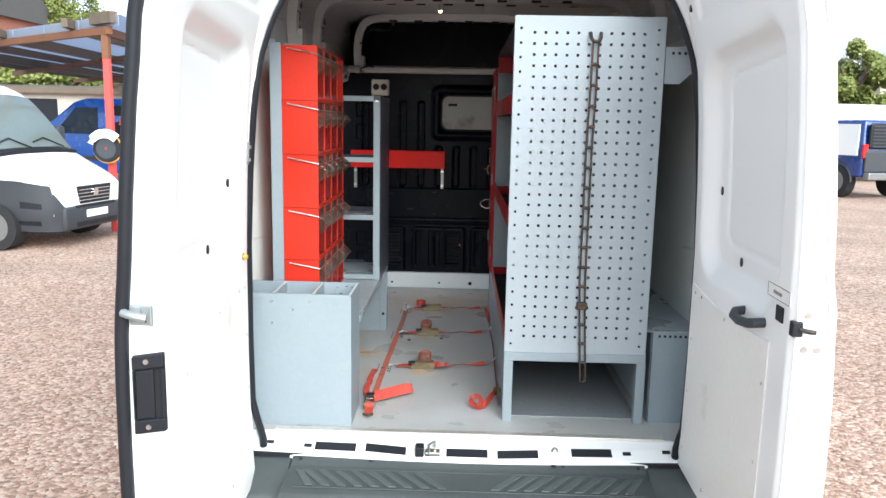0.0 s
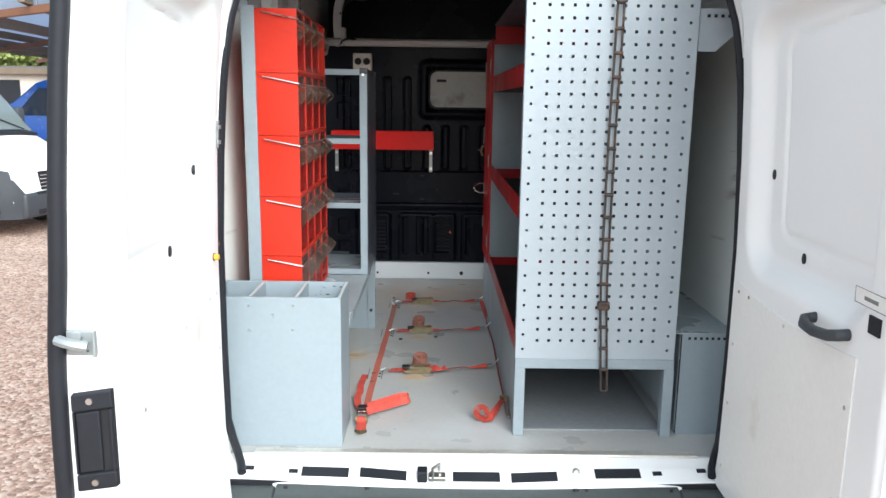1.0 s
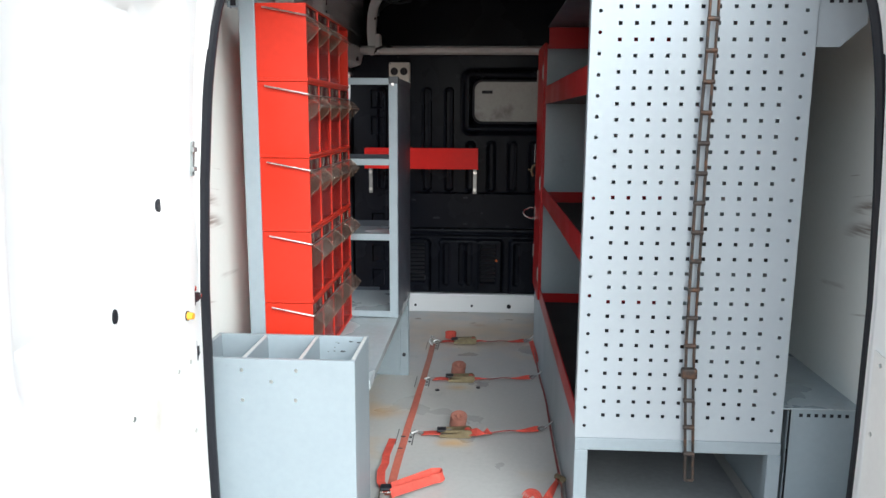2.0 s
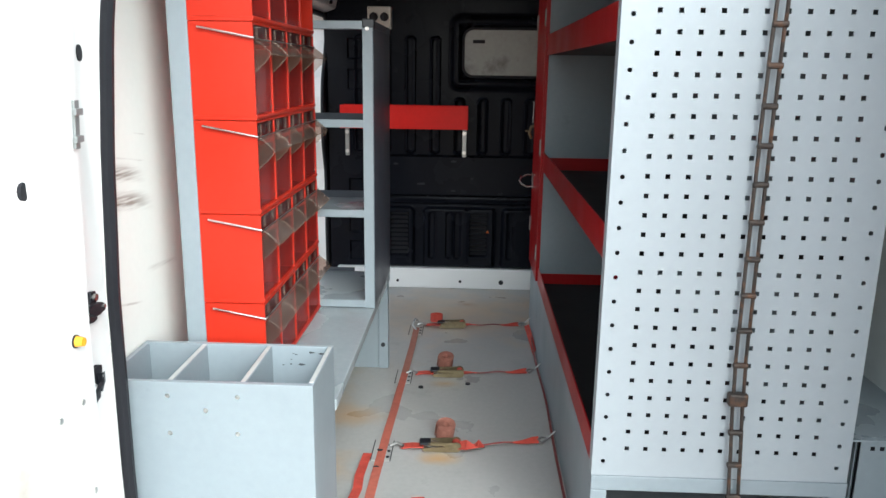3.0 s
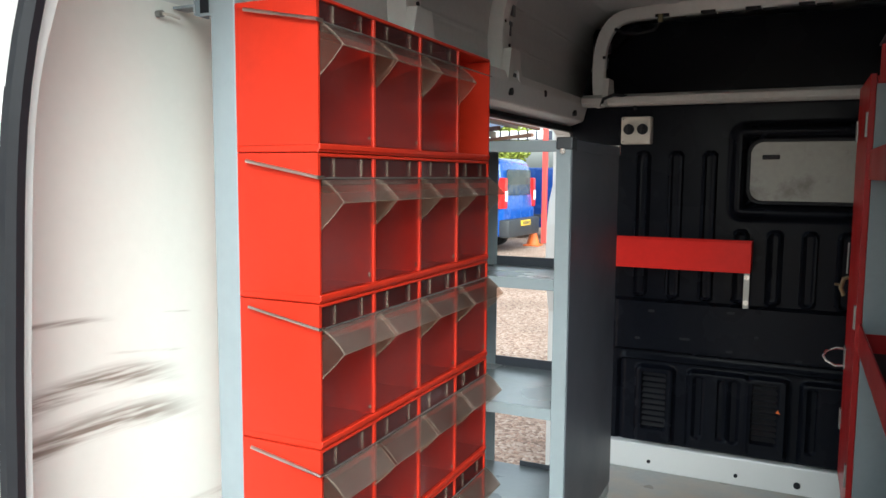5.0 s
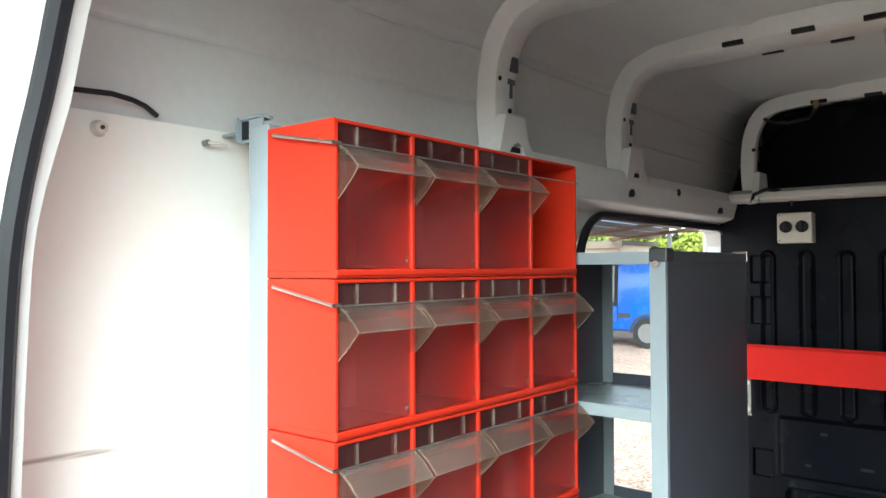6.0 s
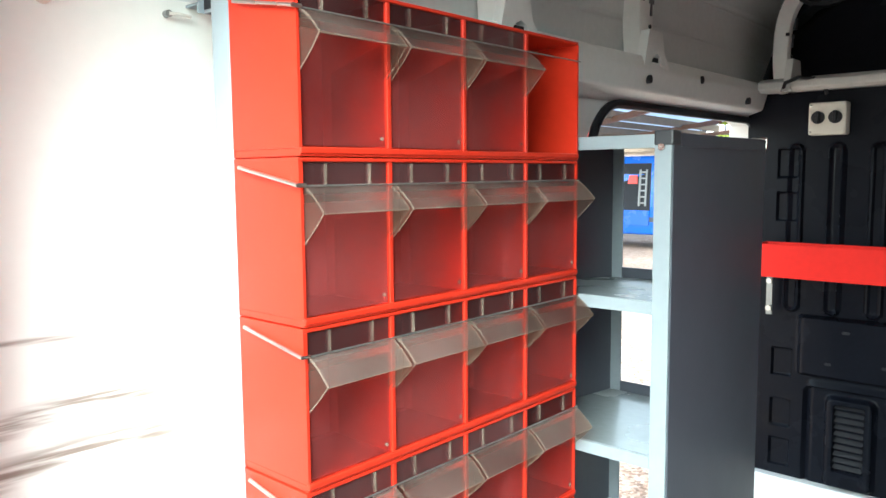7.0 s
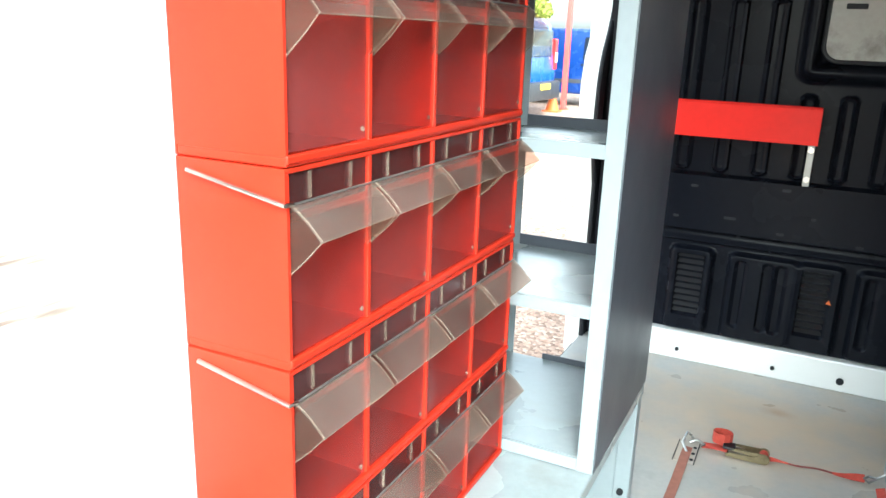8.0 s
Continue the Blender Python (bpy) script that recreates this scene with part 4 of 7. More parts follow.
part("print_bar", box_on(on_r, 0.77, 0.82, 1.287, 1.295, 0.0016, 0.0024), DULLZINC, lab, "grey line of small print")
for d, z in ((0.034, 1.262), (0.030, 1.182), (0.060, 1.182)):
    part("screw", disc(on_r(LEN_R - 0.002, z, d), on_r(LEN_R + 0.005, z, d), 0.008, n=10), STEEL, door_r)
# stay and buffer on the left door pillar
fx = -0.771
stay = thing("door_check", (fx, 2.36, 1.224), "black steel door check bracket by the hinge", "bracket")
part("plate", prism([(2.357, 1.250), (2.366, 1.275), (2.382, 1.273), (2.382, 1.254), (2.372, 1.243)], fx - 0.004, fx + 0.004, "x", bevel=0.001), RUBBER, stay)
part("knuckle", prism([(2.330, 1.256), (2.344, 1.260), (2.381, 1.254), (2.393, 1.247), (2.389, 1.236), (2.367, 1.238), (2.356, 1.234), (2.332, 1.245)], fx + 0.004, fx + 0.016, "x", bevel=0.003), RUBBER, stay)
part("arm", prism([(2.306, 1.244), (2.356, 1.239), (2.373, 1.236), (2.371, 1.225), (2.359, 1.223), (2.306, 1.230)], fx + 0.001, fx + 0.009, "x", bevel=0.002), RUBBER, stay)
part("bolt", disc((fx + 0.003, 2.374, 1.264), (fx + 0.009, 2.374, 1.264), 0.0065, n=8), STEEL, stay)
part("rivet", disc((fx + 0.015, 2.383, 1.246), (fx + 0.018, 2.383, 1.246), 0.004, n=8), STEEL, stay)
stop = thing("door_buffer", (-0.725, 2.224, 1.228), "small yellow plastic buffer by the door hinge", "buffer")
part("socket", disc((-0.728, 2.224, 1.240), (-0.721, 2.224, 1.240), 0.0105, n=14), RUBBER, stop, smooth=True)
part("knob", disc((-0.721, 2.224, 1.240), (-0.709, 2.223, 1.240), 0.0088, 0.0068, 14), YELLOW, stop, smooth=True)
hk = thing("hinge_slot", (fx, 2.365, 1.08), "dark slot with a grey hinge arm", "slot")
part("slot", prism([(2.354, 1.139), (2.371, 1.141), (2.384, 1.136), (2.382, 1.103), (2.369, 1.105), (2.350, 1.119)], fx - 0.006, fx + 0.002, "x", bevel=0.001), RUBBER, hk)
part("hinge_arm", ribbon([(fx + 0.004, 2.368, 1.126), (fx + 0.008, 2.361, 1.109), (fx + 0.010, 2.346, 1.098), (fx + 0.010, 2.328, 1.093), (fx + 0.008, 2.306, 1.090)], 0.016, 0.006, axis=(0, 0.5, 1)), RUBBER, hk, smooth=True)
part("hinge_edge", ribbon([(fx + 0.009, 2.372, 1.128), (fx + 0.012, 2.366, 1.112), (fx + 0.013, 2.352, 1.101)], 0.006, 0.004, axis=(0, 0.5, 1)), GREYTRIM, hk, "grey worn edge of the arm")

# ---- bulkhead ----
BX0, BX1, BZ0, BZ1 = -0.835, 0.88, 0.60, 1.985


LOUVRES = ((-0.530, -0.437), (-0.128, -0.038))


def bulk_depth(x, z):
    """How far the moulded plastic stands out towards the load space."""
    d = 0.0
    d += 0.030 * step(1.245, 1.235, z) * step(1.035, 1.05, z) * step(-0.66, -0.63, x)     # flat belt
    d += 0.012 * step(1.03, 1.0, z) * step(-0.62, -0.60, x)
    # long pressed grooves above, short ones under the window
    for gx, top in ((-0.680, 1.815), (-0.554, 1.815), (-0.431, 1.812), (-0.309, 1.812), (-0.192, 1.526), (-0.077, 1.526), (0.038, 1.526), (0.153, 1.526)):
        q = rr(x, z, gx - 0.027, gx + 0.027, 1.247, top, 0.026)
        d += 0.013 * step(0, 0.006, q) - 0.010 * step(0.008, 0.016, q)
    # raised rim that slopes in to the window
    q = rr(x, z, -0.245, 0.62, 1.552, 1.918, 0.055)
    d += 0.040 * step(0, 0.036, q) - 0.045 * step(0.042, 0.074, q)
    # lower field, its pads and rounded ribs
    q = rr(x, z, -0.630, 0.80, 0.655, 1.005, 0.03)
    d -= 0.014 * step(0, 0.010, q)
    for a, b in ((-0.560, -0.405), (-0.365, -0.135), (-0.150, 0.000), (0.030, 0.30), (0.34, 0.62)):
        q = rr(x, z, a, b, 0.668, 0.985, 0.025)
        d += 0.026 * step(0, 0.014, q)
    for gx in (-0.318, -0.232, -0.190, 0.075, 0.2):
        q = rr(x, z, gx - 0.020, gx + 0.020, 0.715, 0.962, 0.018)
        d -= 0.013 * step(0, 0.009, q)
    # louvre openings
    for a, b in LOUVRES:
        q = rr(x, z, a, b, 0.731, 0.957, 0.006)
        d -= 0.016 * step(0, 0.005, q)
    # small pockets on the left edge
    for z0 in (1.70, 1.555, 1.02, 0.84, 0.70):
        q = rr(x, z, -0.74, -0.67, z0, z0 + 0.10, 0.01)
        d -= 0.012 * step(0, 0.006, q)
    return d


bm = relief(270, 290, lambda a, b: (BX0 + (BX1 - BX0) * a, BULK - bulk_depth(BX0 + (BX1 - BX0) * a, BZ0 + (BZ1 - BZ0) * b), BZ0 + (BZ1 - BZ0) * b),
            lambda a, b: (BX0 + (BX1 - BX0) * a, BULK + 0.06, BZ0 + (BZ1 - BZ0) * b))
bulk = solid("bulkhead", bm, BLACK, "black moulded plastic bulkhead with grooves", "bulkhead", kind="structure", smooth=True)
bm = prism(round_rect(-0.171, 0.55, 1.630, 1.843, 0.045), BULK - 0.008, BULK + 0.004, "y")
SLAT = material("worn_black_plastic", (0.009, 0.009, 0.011), 0.45, vary=0.2)
COVER = material("scuffed_grey_window_cover", (0.34, 0.34, 0.31), 0.4, vary=0.10, spots=[((0.10, 0.09, 0.075), 7.0, 0.55, 0.80)])
part("window_cover", bm, COVER, bulk, "scuffed grey panel over the bulkhead window")
bm = tube([(x, BULK - 0.009, z) for x, z in round_rect(-0.177, 0.557, 1.624, 1.849, 0.05)], 0.007, 6, closed=True)
part("window_gasket", bm, RUBBER, bulk, "black rubber gasket", smooth=True)
part("slot", box(-0.132, -0.074, BULK - 0.012, BULK - 0.006, 1.780, 1.796, 0.003), RUBBER, bulk, "dark slot")
for x, z, w in ((-0.214, 1.215, 0.014), (-0.374, 1.102, 0.020), (-0.122, 1.131, 0.008), (-0.213, 1.069, 0.012), (0.021, 1.058, 0.012), (-0.50, 1.20, 0.012), (-0.55, 1.09, 0.010)):
    part("punched_slot", prism(round_rect(x - w, x + w, z - 0.0045, z + 0.0045, 0.004, 3), BULK - 0.0312, BULK - 0.0285, "y"), RUBBER, bulk, "small dark slot")
for a, b in LOUVRES:
    for i in range(10):
        z = 0.742 + i * 0.0226
        part("slat", prism([(BULK - 0.019, z), (BULK - 0.008, z + 0.012), (BULK - 0.004, z + 0.012), (BULK - 0.015, z)], a + 0.003, b - 0.003, "x"), SLAT, bulk)
part("tape_chip", prism([(-0.046, 0.862), (-0.030, 0.860), (-0.038, 0.876)], BULK - 0.0425, BULK - 0.036, "y"), ORANGE, bulk, "orange chip of tape")
bm = box(-0.80, 0.87, BULK - 0.035, BULK + 0.05, FZ, 0.670, 0.006)
kick = solid("bulkhead_kick_strip", bm, WHITE, "white painted steel strip at the bulkhead's foot", "trim", kind="structure")
for x in (-0.490, -0.171, 0.037):
    part("bolt", disc((x, BULK - 0.041, 0.604), (x, BULK - 0.033, 0.604), 0.007 + 0.005 * (x > 0), n=12), RUBBER, kick)
bm = prism([(4.80, 1.99), (4.80, 2.012), (4.83, 2.025), (4.93, 2.025), (4.93, 1.985), (4.82, 1.98)], -0.78, 0.80, "x", bevel=0.004)
solid("bulkhead_header", bm, DULLRIB, "pale pressed steel header beam", "trim", kind="structure")
bm = box(-0.80, 0.83, 5.05, 5.08, 1.97, 2.32)
solid("overhead_panel", bm, BLACK, "dark panel over the cab", "wall panel", kind="structure")
zz = [1.99 + 0.30 * i / 12 for i in range(13)]
bm = prism([(CX - side(z) + 0.030, z) for z in zz] + [(CX - side(z) + 0.014, z) for z in zz[::-1]], 4.900, 5.048, "y")
solid("overhead_side", bm, BLACK, "dark trim at the side of the overhead panel", "wall panel", kind="structure")
# seals of the side door and left front pillar
edge_y = lambda z: float(np.interp(z, [q for _, q in FRONT_EDGE[:11]], [q for q, _ in FRONT_EDGE[:11]]))
bm = bmesh.new()
for dy, r in ((0.004, 0.010), (0.024, 0.011), (0.046, 0.012)):
    tube([(-0.856, edge_y(FZ + 1.25 * i / 40) + dy, FZ + 1.25 * i / 40) for i in range(41)], r, 8, bm)
solid("side_door_seal", bm, RUBBER, "black ribbed rubber seal of the side door opening", "seal", kind="structure", smooth=True)
pts = [(-0.846, y, z) for y, z in hole[9:-1]]
solid("side_door_seal", tube(pts, 0.012, 8), RUBBER, "black rubber seal over the side door", "seal", kind="structure", smooth=True)
bm = prism([(4.945, FZ), (4.945, 1.98), (4.985, 1.98), (4.985, FZ)], -0.86, -0.80, "x", bevel=0.005)
solid("front_pillar", bm, BLACK, "dark trimmed pillar beside the bulkhead", "pillar", kind="structure")

# sockets with their cable
sk = thing("socket_box", (-0.58, BULK, 1.86), "cream double power socket box on the bulkhead", "power socket")
part("housing", box(-0.632, -0.520, BULK - 0.055, BULK - 0.004, 1.838, 1.941, 0.006), SOCKET, sk)
for x in (-0.602, -0.551):
    o = part("outlet", disc((x, BULK - 0.062, 1.893), (x, BULK - 0.052, 1.893), 0.020, n=20), RUBBER, sk, "black round outlet", smooth=True)
    part("knob", box(x - 0.005, x + 0.005, BULK - 0.072, BULK - 0.060, 1.873, 1.913, 0.002), RUBBER, o)
for x in (-0.624, -0.528):
    for z in (1.847, 1.932):
        part("screw", disc((x, BULK - 0.058, z), (x, BULK - 0.053, z), 0.004, n=8), STEEL, sk)
bm = tube([(-0.70, 4.80, 1.98), (-0.69, 4.79, 2.005), (-0.65, 4.79, 2.02), (-0.61, 4.81, 2.015), (-0.585, 4.835, 1.995), (-0.58, 4.85, 1.967)], 0.006, 8)
solid("cable", bm, RUBBER, "black cable to the power sockets", "cable", smooth=True)
bm = tube([(-0.655, 4.80, 2.262), (-0.625, 4.795, 2.244), (-0.57, 4.79, 2.236), (-0.51, 4.79, 2.246), (-0.492, 4.79, 2.27), (-0.490, 4.79, 2.298)], 0.006, 8)
cb = solid("cable", bm, RUBBER, "black cable looping to the roof rib", "cable", smooth=True)
part("gland", disc((-0.490, 4.79, 2.272), (-0.490, 4.79, 2.300), 0.009, n=10), BRASSY, cb)
bm = tube([(-0.835, 2.47, 1.975), (-0.838, 2.52, 1.984), (-0.840, 2.565, 1.987), (-0.841, 2.612, 1.990), (-0.842, 2.64, 1.987), (-0.844, 2.66, 1.982), (-0.848, 2.68, 1.972)], 0.0038, 8)
solid("cable", bm, RUBBER, "black cable along the wall lining", "cable", smooth=True)

# lit roof lamp
lamp = thing("roof_lamp", (-0.17, 4.10, 2.27), "small lit round roof lamp", "lamp")
part("bezel", disc((-0.17, 4.10, 2.268), (-0.17, 4.10, 2.302), 0.013, 0.017, n=20), DULLRIB, lamp, smooth=True)
GLOW = bpy.data.materials.new("warm_lamp_glow")
GLOW.use_nodes = True
GLOW.node_tree.nodes["Principled BSDF"].inputs["Emission Color"].default_value = (1, 0.62, 0.28, 1)
GLOW.node_tree.nodes["Principled BSDF"].inputs["Emission Strength"].default_value = 12
part("bulb", disc((-0.17, 4.10, 2.259), (-0.17, 4.10, 2.268), 0.007, 0.010, n=20), GLOW, lamp, "warm glowing lens", smooth=True)

# red tray on the bulkhead
TY0, TY1 = 4.76, 4.865
tray = thing("tray", (-0.455, 4.82, 1.375), "bright red sheet steel tray on the bulkhead", "tray")
part("front", box(-0.755, -0.147, TY0, TY0 + 0.003, 1.379, 1.487, 0.001), TRAYRED, tray)
part("back", box(-0.755, -0.147, TY1 - 0.003, TY1, 1.379, 1.487, 0.001), TRAYRED, tray)
part("base", box(-0.755, -0.147, TY0 + 0.003, TY1 - 0.003, 1.379, 1.382), TRAYRED, tray)
for x in (-0.755, -0.150):
    part("end", box(x, x + 0.003, TY0 + 0.003, TY1 - 0.003, 1.378, 1.487), TRAYRED, tray)
for x in (-0.735, -0.163):
    bk = part("bracket", box(x - 0.010, x + 0.010, 4.846, 4.852, 1.240, 1.375, 0.001), DULLZINC, tray, "zinc angle bracket")
    for z in (1.262, 1.355):
        part("bolt", disc((x, 4.838, z), (x, 4.847, z), 0.010, n=6), STEEL, bk)

# ---- bin rack over the bench, left side ----
RX, RBACK, RY0, RY1 = -0.585, -0.722, 2.772, 3.380
ROWH, RZ = 0.2048, 0.927
DIV = [RY0, 2.920, 3.073, 3.227, RY1]


def bin_parts(unit, y0, y1, z0):
    """Clear tilting bin: hazy front, then sides, floor, cheeks and pivot pins of its own."""
    x = RX - 0.003
    b = part("bin", box(x - 0.0025, x, y0, y1, z0 + 0.013, z0 + 0.150), FRONT, unit, "dusty clear plastic bin")
    for y in (y0, y1 - 0.002):
        part("bin_side", prism([(x - 0.0025, z0 + 0.015), (x - 0.0025, z0 + 0.146), (x - 0.105, z0 + 0.118), (x - 0.105, z0 + 0.015)], y, y + 0.002, "y"), BIN, b)
        tri = [(RX + 0.001, z0 + 0.168), (RX + 0.019, z0 + 0.157), (RX + 0.036, z0 + 0.139), (RX + 0.019, z0 + 0.120), (RX - 0.003, z0 + 0.100)]
        part("cheek", prism(tri, y - 0.001, y + 0.001, "y"), CHEEK, b)
    part("bin_floor", box(x - 0.105, x - 0.0025, y0 + 0.002, y1 - 0.002, z0 + 0.013, z0 + 0.015), BIN, b)
    part("pivot_pin", disc((x - 0.001, y1 - 0.007, z0 + 0.024), (x + 0.0016, y1 - 0.007, z0 + 0.024), 0.0026, n=8), EDGE, b)
    return b


def window_mesh(y0, y1, z0):
    """The bin's label window with its two upright ribs."""
    x = RX - 0.003
    bm = box(x - 0.0025, x, y0, y1, z0 + 0.160, z0 + 0.199)
    n = len(bm.faces)
    for k in (0.25, 0.78):
        y = y0 + (y1 - y0) * k
        box(x - 0.006, x + 0.001, y - 0.002, y + 0.002, z0 + 0.170, z0 + 0.197, bm=bm)
    bm.faces.ensure_lookup_table()
    for f in list(bm.faces)[n:]:
        f.material_index = 1
    return bm


def lip_mesh(y0, y1, z0):
    """The bin's funnel lip, curved outwards, with light caught on its edges drawn as thin bright tubes."""
    bm = bmesh.new()
    prof = []
    for i in range(7):
        k = i / 6
        prof.append((RX + 0.001 + 0.036 * k, z0 + 0.170 - 0.031 * k + 0.003 * math.sin(k * 3.1)))
    face = prof + [(x - 0.001, z - 0.0024) for x, z in prof[::-1]]
    prism(face, y0 + 0.001, y1 - 0.001, "y", bm)
    n = len(bm.faces)
    x1, z1 = prof[-1]
    tube([(x1, y0 + 0.001, z1 - 0.001), (x1, y1 - 0.001, z1 - 0.001)], 0.0008, 6, bm)
    for y in (y0 + 0.0015, y1 - 0.0015):
        tube([(x, y, z) for x, z in prof], 0.0006, 5, bm)
        tube([(x1, y, z1), (RX + 0.020, y, z0 + 0.120), (RX - 0.001, y, z0 + 0.100)], 0.0008, 5, bm)
    bm.faces.ensure_lookup_table()
    for f in list(bm.faces)[n:]:
        f.material_index = 1
    return bm


for r in range(5):
    z0 = RZ + ROWH * r
    unit = thing("tilt_bin_cabinet", ((RX + RBACK) / 2, (RY0 + RY1) / 2, z0), "red plastic tilt bin cabinet with four clear bins" if r < 4 else "red plastic tilt bin cabinet with one clear bin missing", "bin cabinet", group="tilt bin cabinets in the rack")
    H = ROWH - 0.0012
    # housing: back, top, bottom, sides and dividers
    bm = box(RBACK, RBACK + 0.003, RY0, RY1, z0, z0 + H)
    part("back", bm, RED, unit)
    part("top", box(RBACK + 0.003, RX, RY0, RY1, z0 + H - 0.005, z0 + H, 0.0015), RED, unit)
    part("bottom", box(RBACK + 0.003, RX, RY0, RY1, z0, z0 + 0.010, 0.0015), RED, unit)
    part("front_ledge", box(RX - 0.004, RX + 0.0025, RY0, RY1, z0 + 0.003, z0 + 0.0115, 0.002), RED, unit)
    for s, y in ((-1, RY0), (1, RY1 - 0.004)):
        bm = prism([(RBACK + 0.003, z0 + 0.010), (RX, z0 + 0.010), (RX, z0 + H - 0.005), (RBACK + 0.003, z0 + H - 0.005)], y, y + 0.004, "y")
        sp = part("side", bm, RED, unit)
        if s < 0:
            bm = prism([(RBACK + 0.003, z0 + H), (RBACK + 0.003, z0 + H - 0.006), (RX, z0 + H - 0.034), (RX, z0 + H)], RY0 - 0.0022, RY0 - 0.0002, "y")
            part("side_step", bm, RED, unit)
    for y in DIV[1:4]:
        part("divider", box(RBACK + 0.003, RX - 0.0005, y - 0.0035, y + 0.0035, z0 + 0.010, z0 + H - 0.005, 0.001), RED, unit)
    for c in range(4):
        if r == 4 and c == 3:
            continue
        y0, y1 = DIV[c] + 0.006, DIV[c + 1] - 0.006
        b = bin_parts(unit, y0, y1, z0)
        wd = part("label_window", window_mesh(y0, y1, z0), WINDOW, b, "grimy clear label window")
        wd.data.materials.append(EDGE)
        lp = part("lip", lip_mesh(y0 - 0.003, y1 + 0.003, z0), LIP, b, "scratched clear funnel lip")
        lp.data.materials.append(EDGE)
    zr = z0 + 0.171
    part("locking_rod", tube([(RX - 0.116, RY0 - 0.007, zr + 0.022), (RX + 0.004, RY0 - 0.007, zr), (RX + 0.004, RY0 + 0.004, zr)], 0.0026, 8), STEEL, unit, "thin zinc locking rod")
    part("rod_run", tube([(RX + 0.0035, RY0 + 0.004, zr - 0.001), (RX + 0.0035, RY1, zr - 0.001)], 0.0012, 6), DULLZINC, unit)

rack = thing("rack_upright", (-0.74, 2.79, FZ), "light grey steel upright holding the bin cabinets", "rack")
part("post", box(-0.768, -0.7235, 2.774, 2.802, 0.9265, 1.960, 0.003), GREY, rack)
part("post", box(-0.768, -0.7235, 3.350, 3.378, 0.9265, 1.960, 0.003), GREY, rack)
part("back_rail", box(-0.76, -0.725, 2.80, 3.352, 1.90, 1.935, 0.003), GREY, rack)
arm = part("wall_bracket", box(-0.792, -0.745, 2.780, 2.784, 1.940, 1.972), GREY, rack, "grey channel bracket to the wall")
part("flange", box(-0.792, -0.745, 2.776, 2.80, 1.9725, 1.976), GREY, arm)
part("flange", box(-0.8465, -0.768, 2.784, 2.812, 1.9555, 1.959), GREY, arm)
part("end_lip", box(-0.796, -0.7925, 2.772, 2.80, 1.940, 1.976), GREY, arm)
part("end_gap", box(-0.790, -0.775, 2.7785, 2.7798, 1.944, 1.970), RUBBER, arm, "dark open end")

# ---- bench with the bins and the shelf unit on it ----
bench = thing("bench", (-0.63, 3.27, FZ), "light grey steel bench along the side wall", "bench")
part("top", box(-0.838, -0.416, 2.722, 3.825, 0.898, 0.9255, 0.003), SHELF, bench)
part("end_leg", box(-0.838, -0.455, 3.790, 3.815, FZ, 0.898, 0.002), GREY, bench)
lg = part("leg_angle", box(-0.455, -0.418, 3.785, 3.822, FZ, 0.898, 0.003), GREY, bench)
part("bolt", disc((-0.437, 3.785, 0.66), (-0.437, 3.778, 0.66), 0.008, n=8), RUBBER, lg)
part("back_rail", box(-0.838, -0.825, 2.735, 3.79, 0.80, 0.898, 0.002), GREY, bench)

UX0, UX1, UY0, UY1, UZ0, UZ1 = -0.765, -0.416, 3.392, 3.826, 0.927, 1.788
unit = thing("shelf_unit", (-0.59, 3.61, UZ0), "grey steel shelf unit open at front and back", "shelf unit")
for x0, x1, y0, y1, lab in ((UX1 - 0.030, UX1, UY0, UY0 + 0.006, 0), (UX1 - 0.030, UX1, UY1 - 0.004, UY1, 0), (UX0, UX0 + 0.030, UY0, UY0 + 0.006, 0), (UX0, UX0 + 0.030, UY1 - 0.004, UY1, 0)):
    part("post", box(x0, x1, y0, y1, UZ0, UZ1 - 0.002, 0.001), GREY, unit, "light grey front flange")
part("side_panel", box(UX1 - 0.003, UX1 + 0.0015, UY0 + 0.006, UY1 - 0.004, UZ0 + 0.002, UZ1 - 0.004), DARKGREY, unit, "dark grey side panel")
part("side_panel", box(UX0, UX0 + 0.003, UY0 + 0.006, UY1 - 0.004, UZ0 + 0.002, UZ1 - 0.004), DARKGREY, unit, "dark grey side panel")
for z, zb in ((0.951, 0.929), (1.236, 1.203), (1.506, 1.477), (1.786, 1.786)):
    ya, yb = UY0 + 0.007, UY1 - 0.005
    s = part("shelf", prism([(ya, z - 0.003), (ya, z), (yb, zb), (yb, zb - 0.003)], UX0 + 0.003, UX1 - 0.003, "x"), SHELF, unit, "worn light grey shelf")
    part("front_lip", box(UX0 + 0.030, UX1 - 0.030, UY0 - 0.001, UY0 + 0.004, z - 0.022, z + 0.0008, 0.001), GREY, s)
    if z < 1.0:
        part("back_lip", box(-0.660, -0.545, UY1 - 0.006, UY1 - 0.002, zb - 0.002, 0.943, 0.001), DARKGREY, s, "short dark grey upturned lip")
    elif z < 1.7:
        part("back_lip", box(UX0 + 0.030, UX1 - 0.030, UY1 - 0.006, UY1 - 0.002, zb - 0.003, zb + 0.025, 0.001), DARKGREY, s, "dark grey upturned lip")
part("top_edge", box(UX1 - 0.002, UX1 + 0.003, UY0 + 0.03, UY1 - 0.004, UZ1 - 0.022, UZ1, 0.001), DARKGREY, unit)
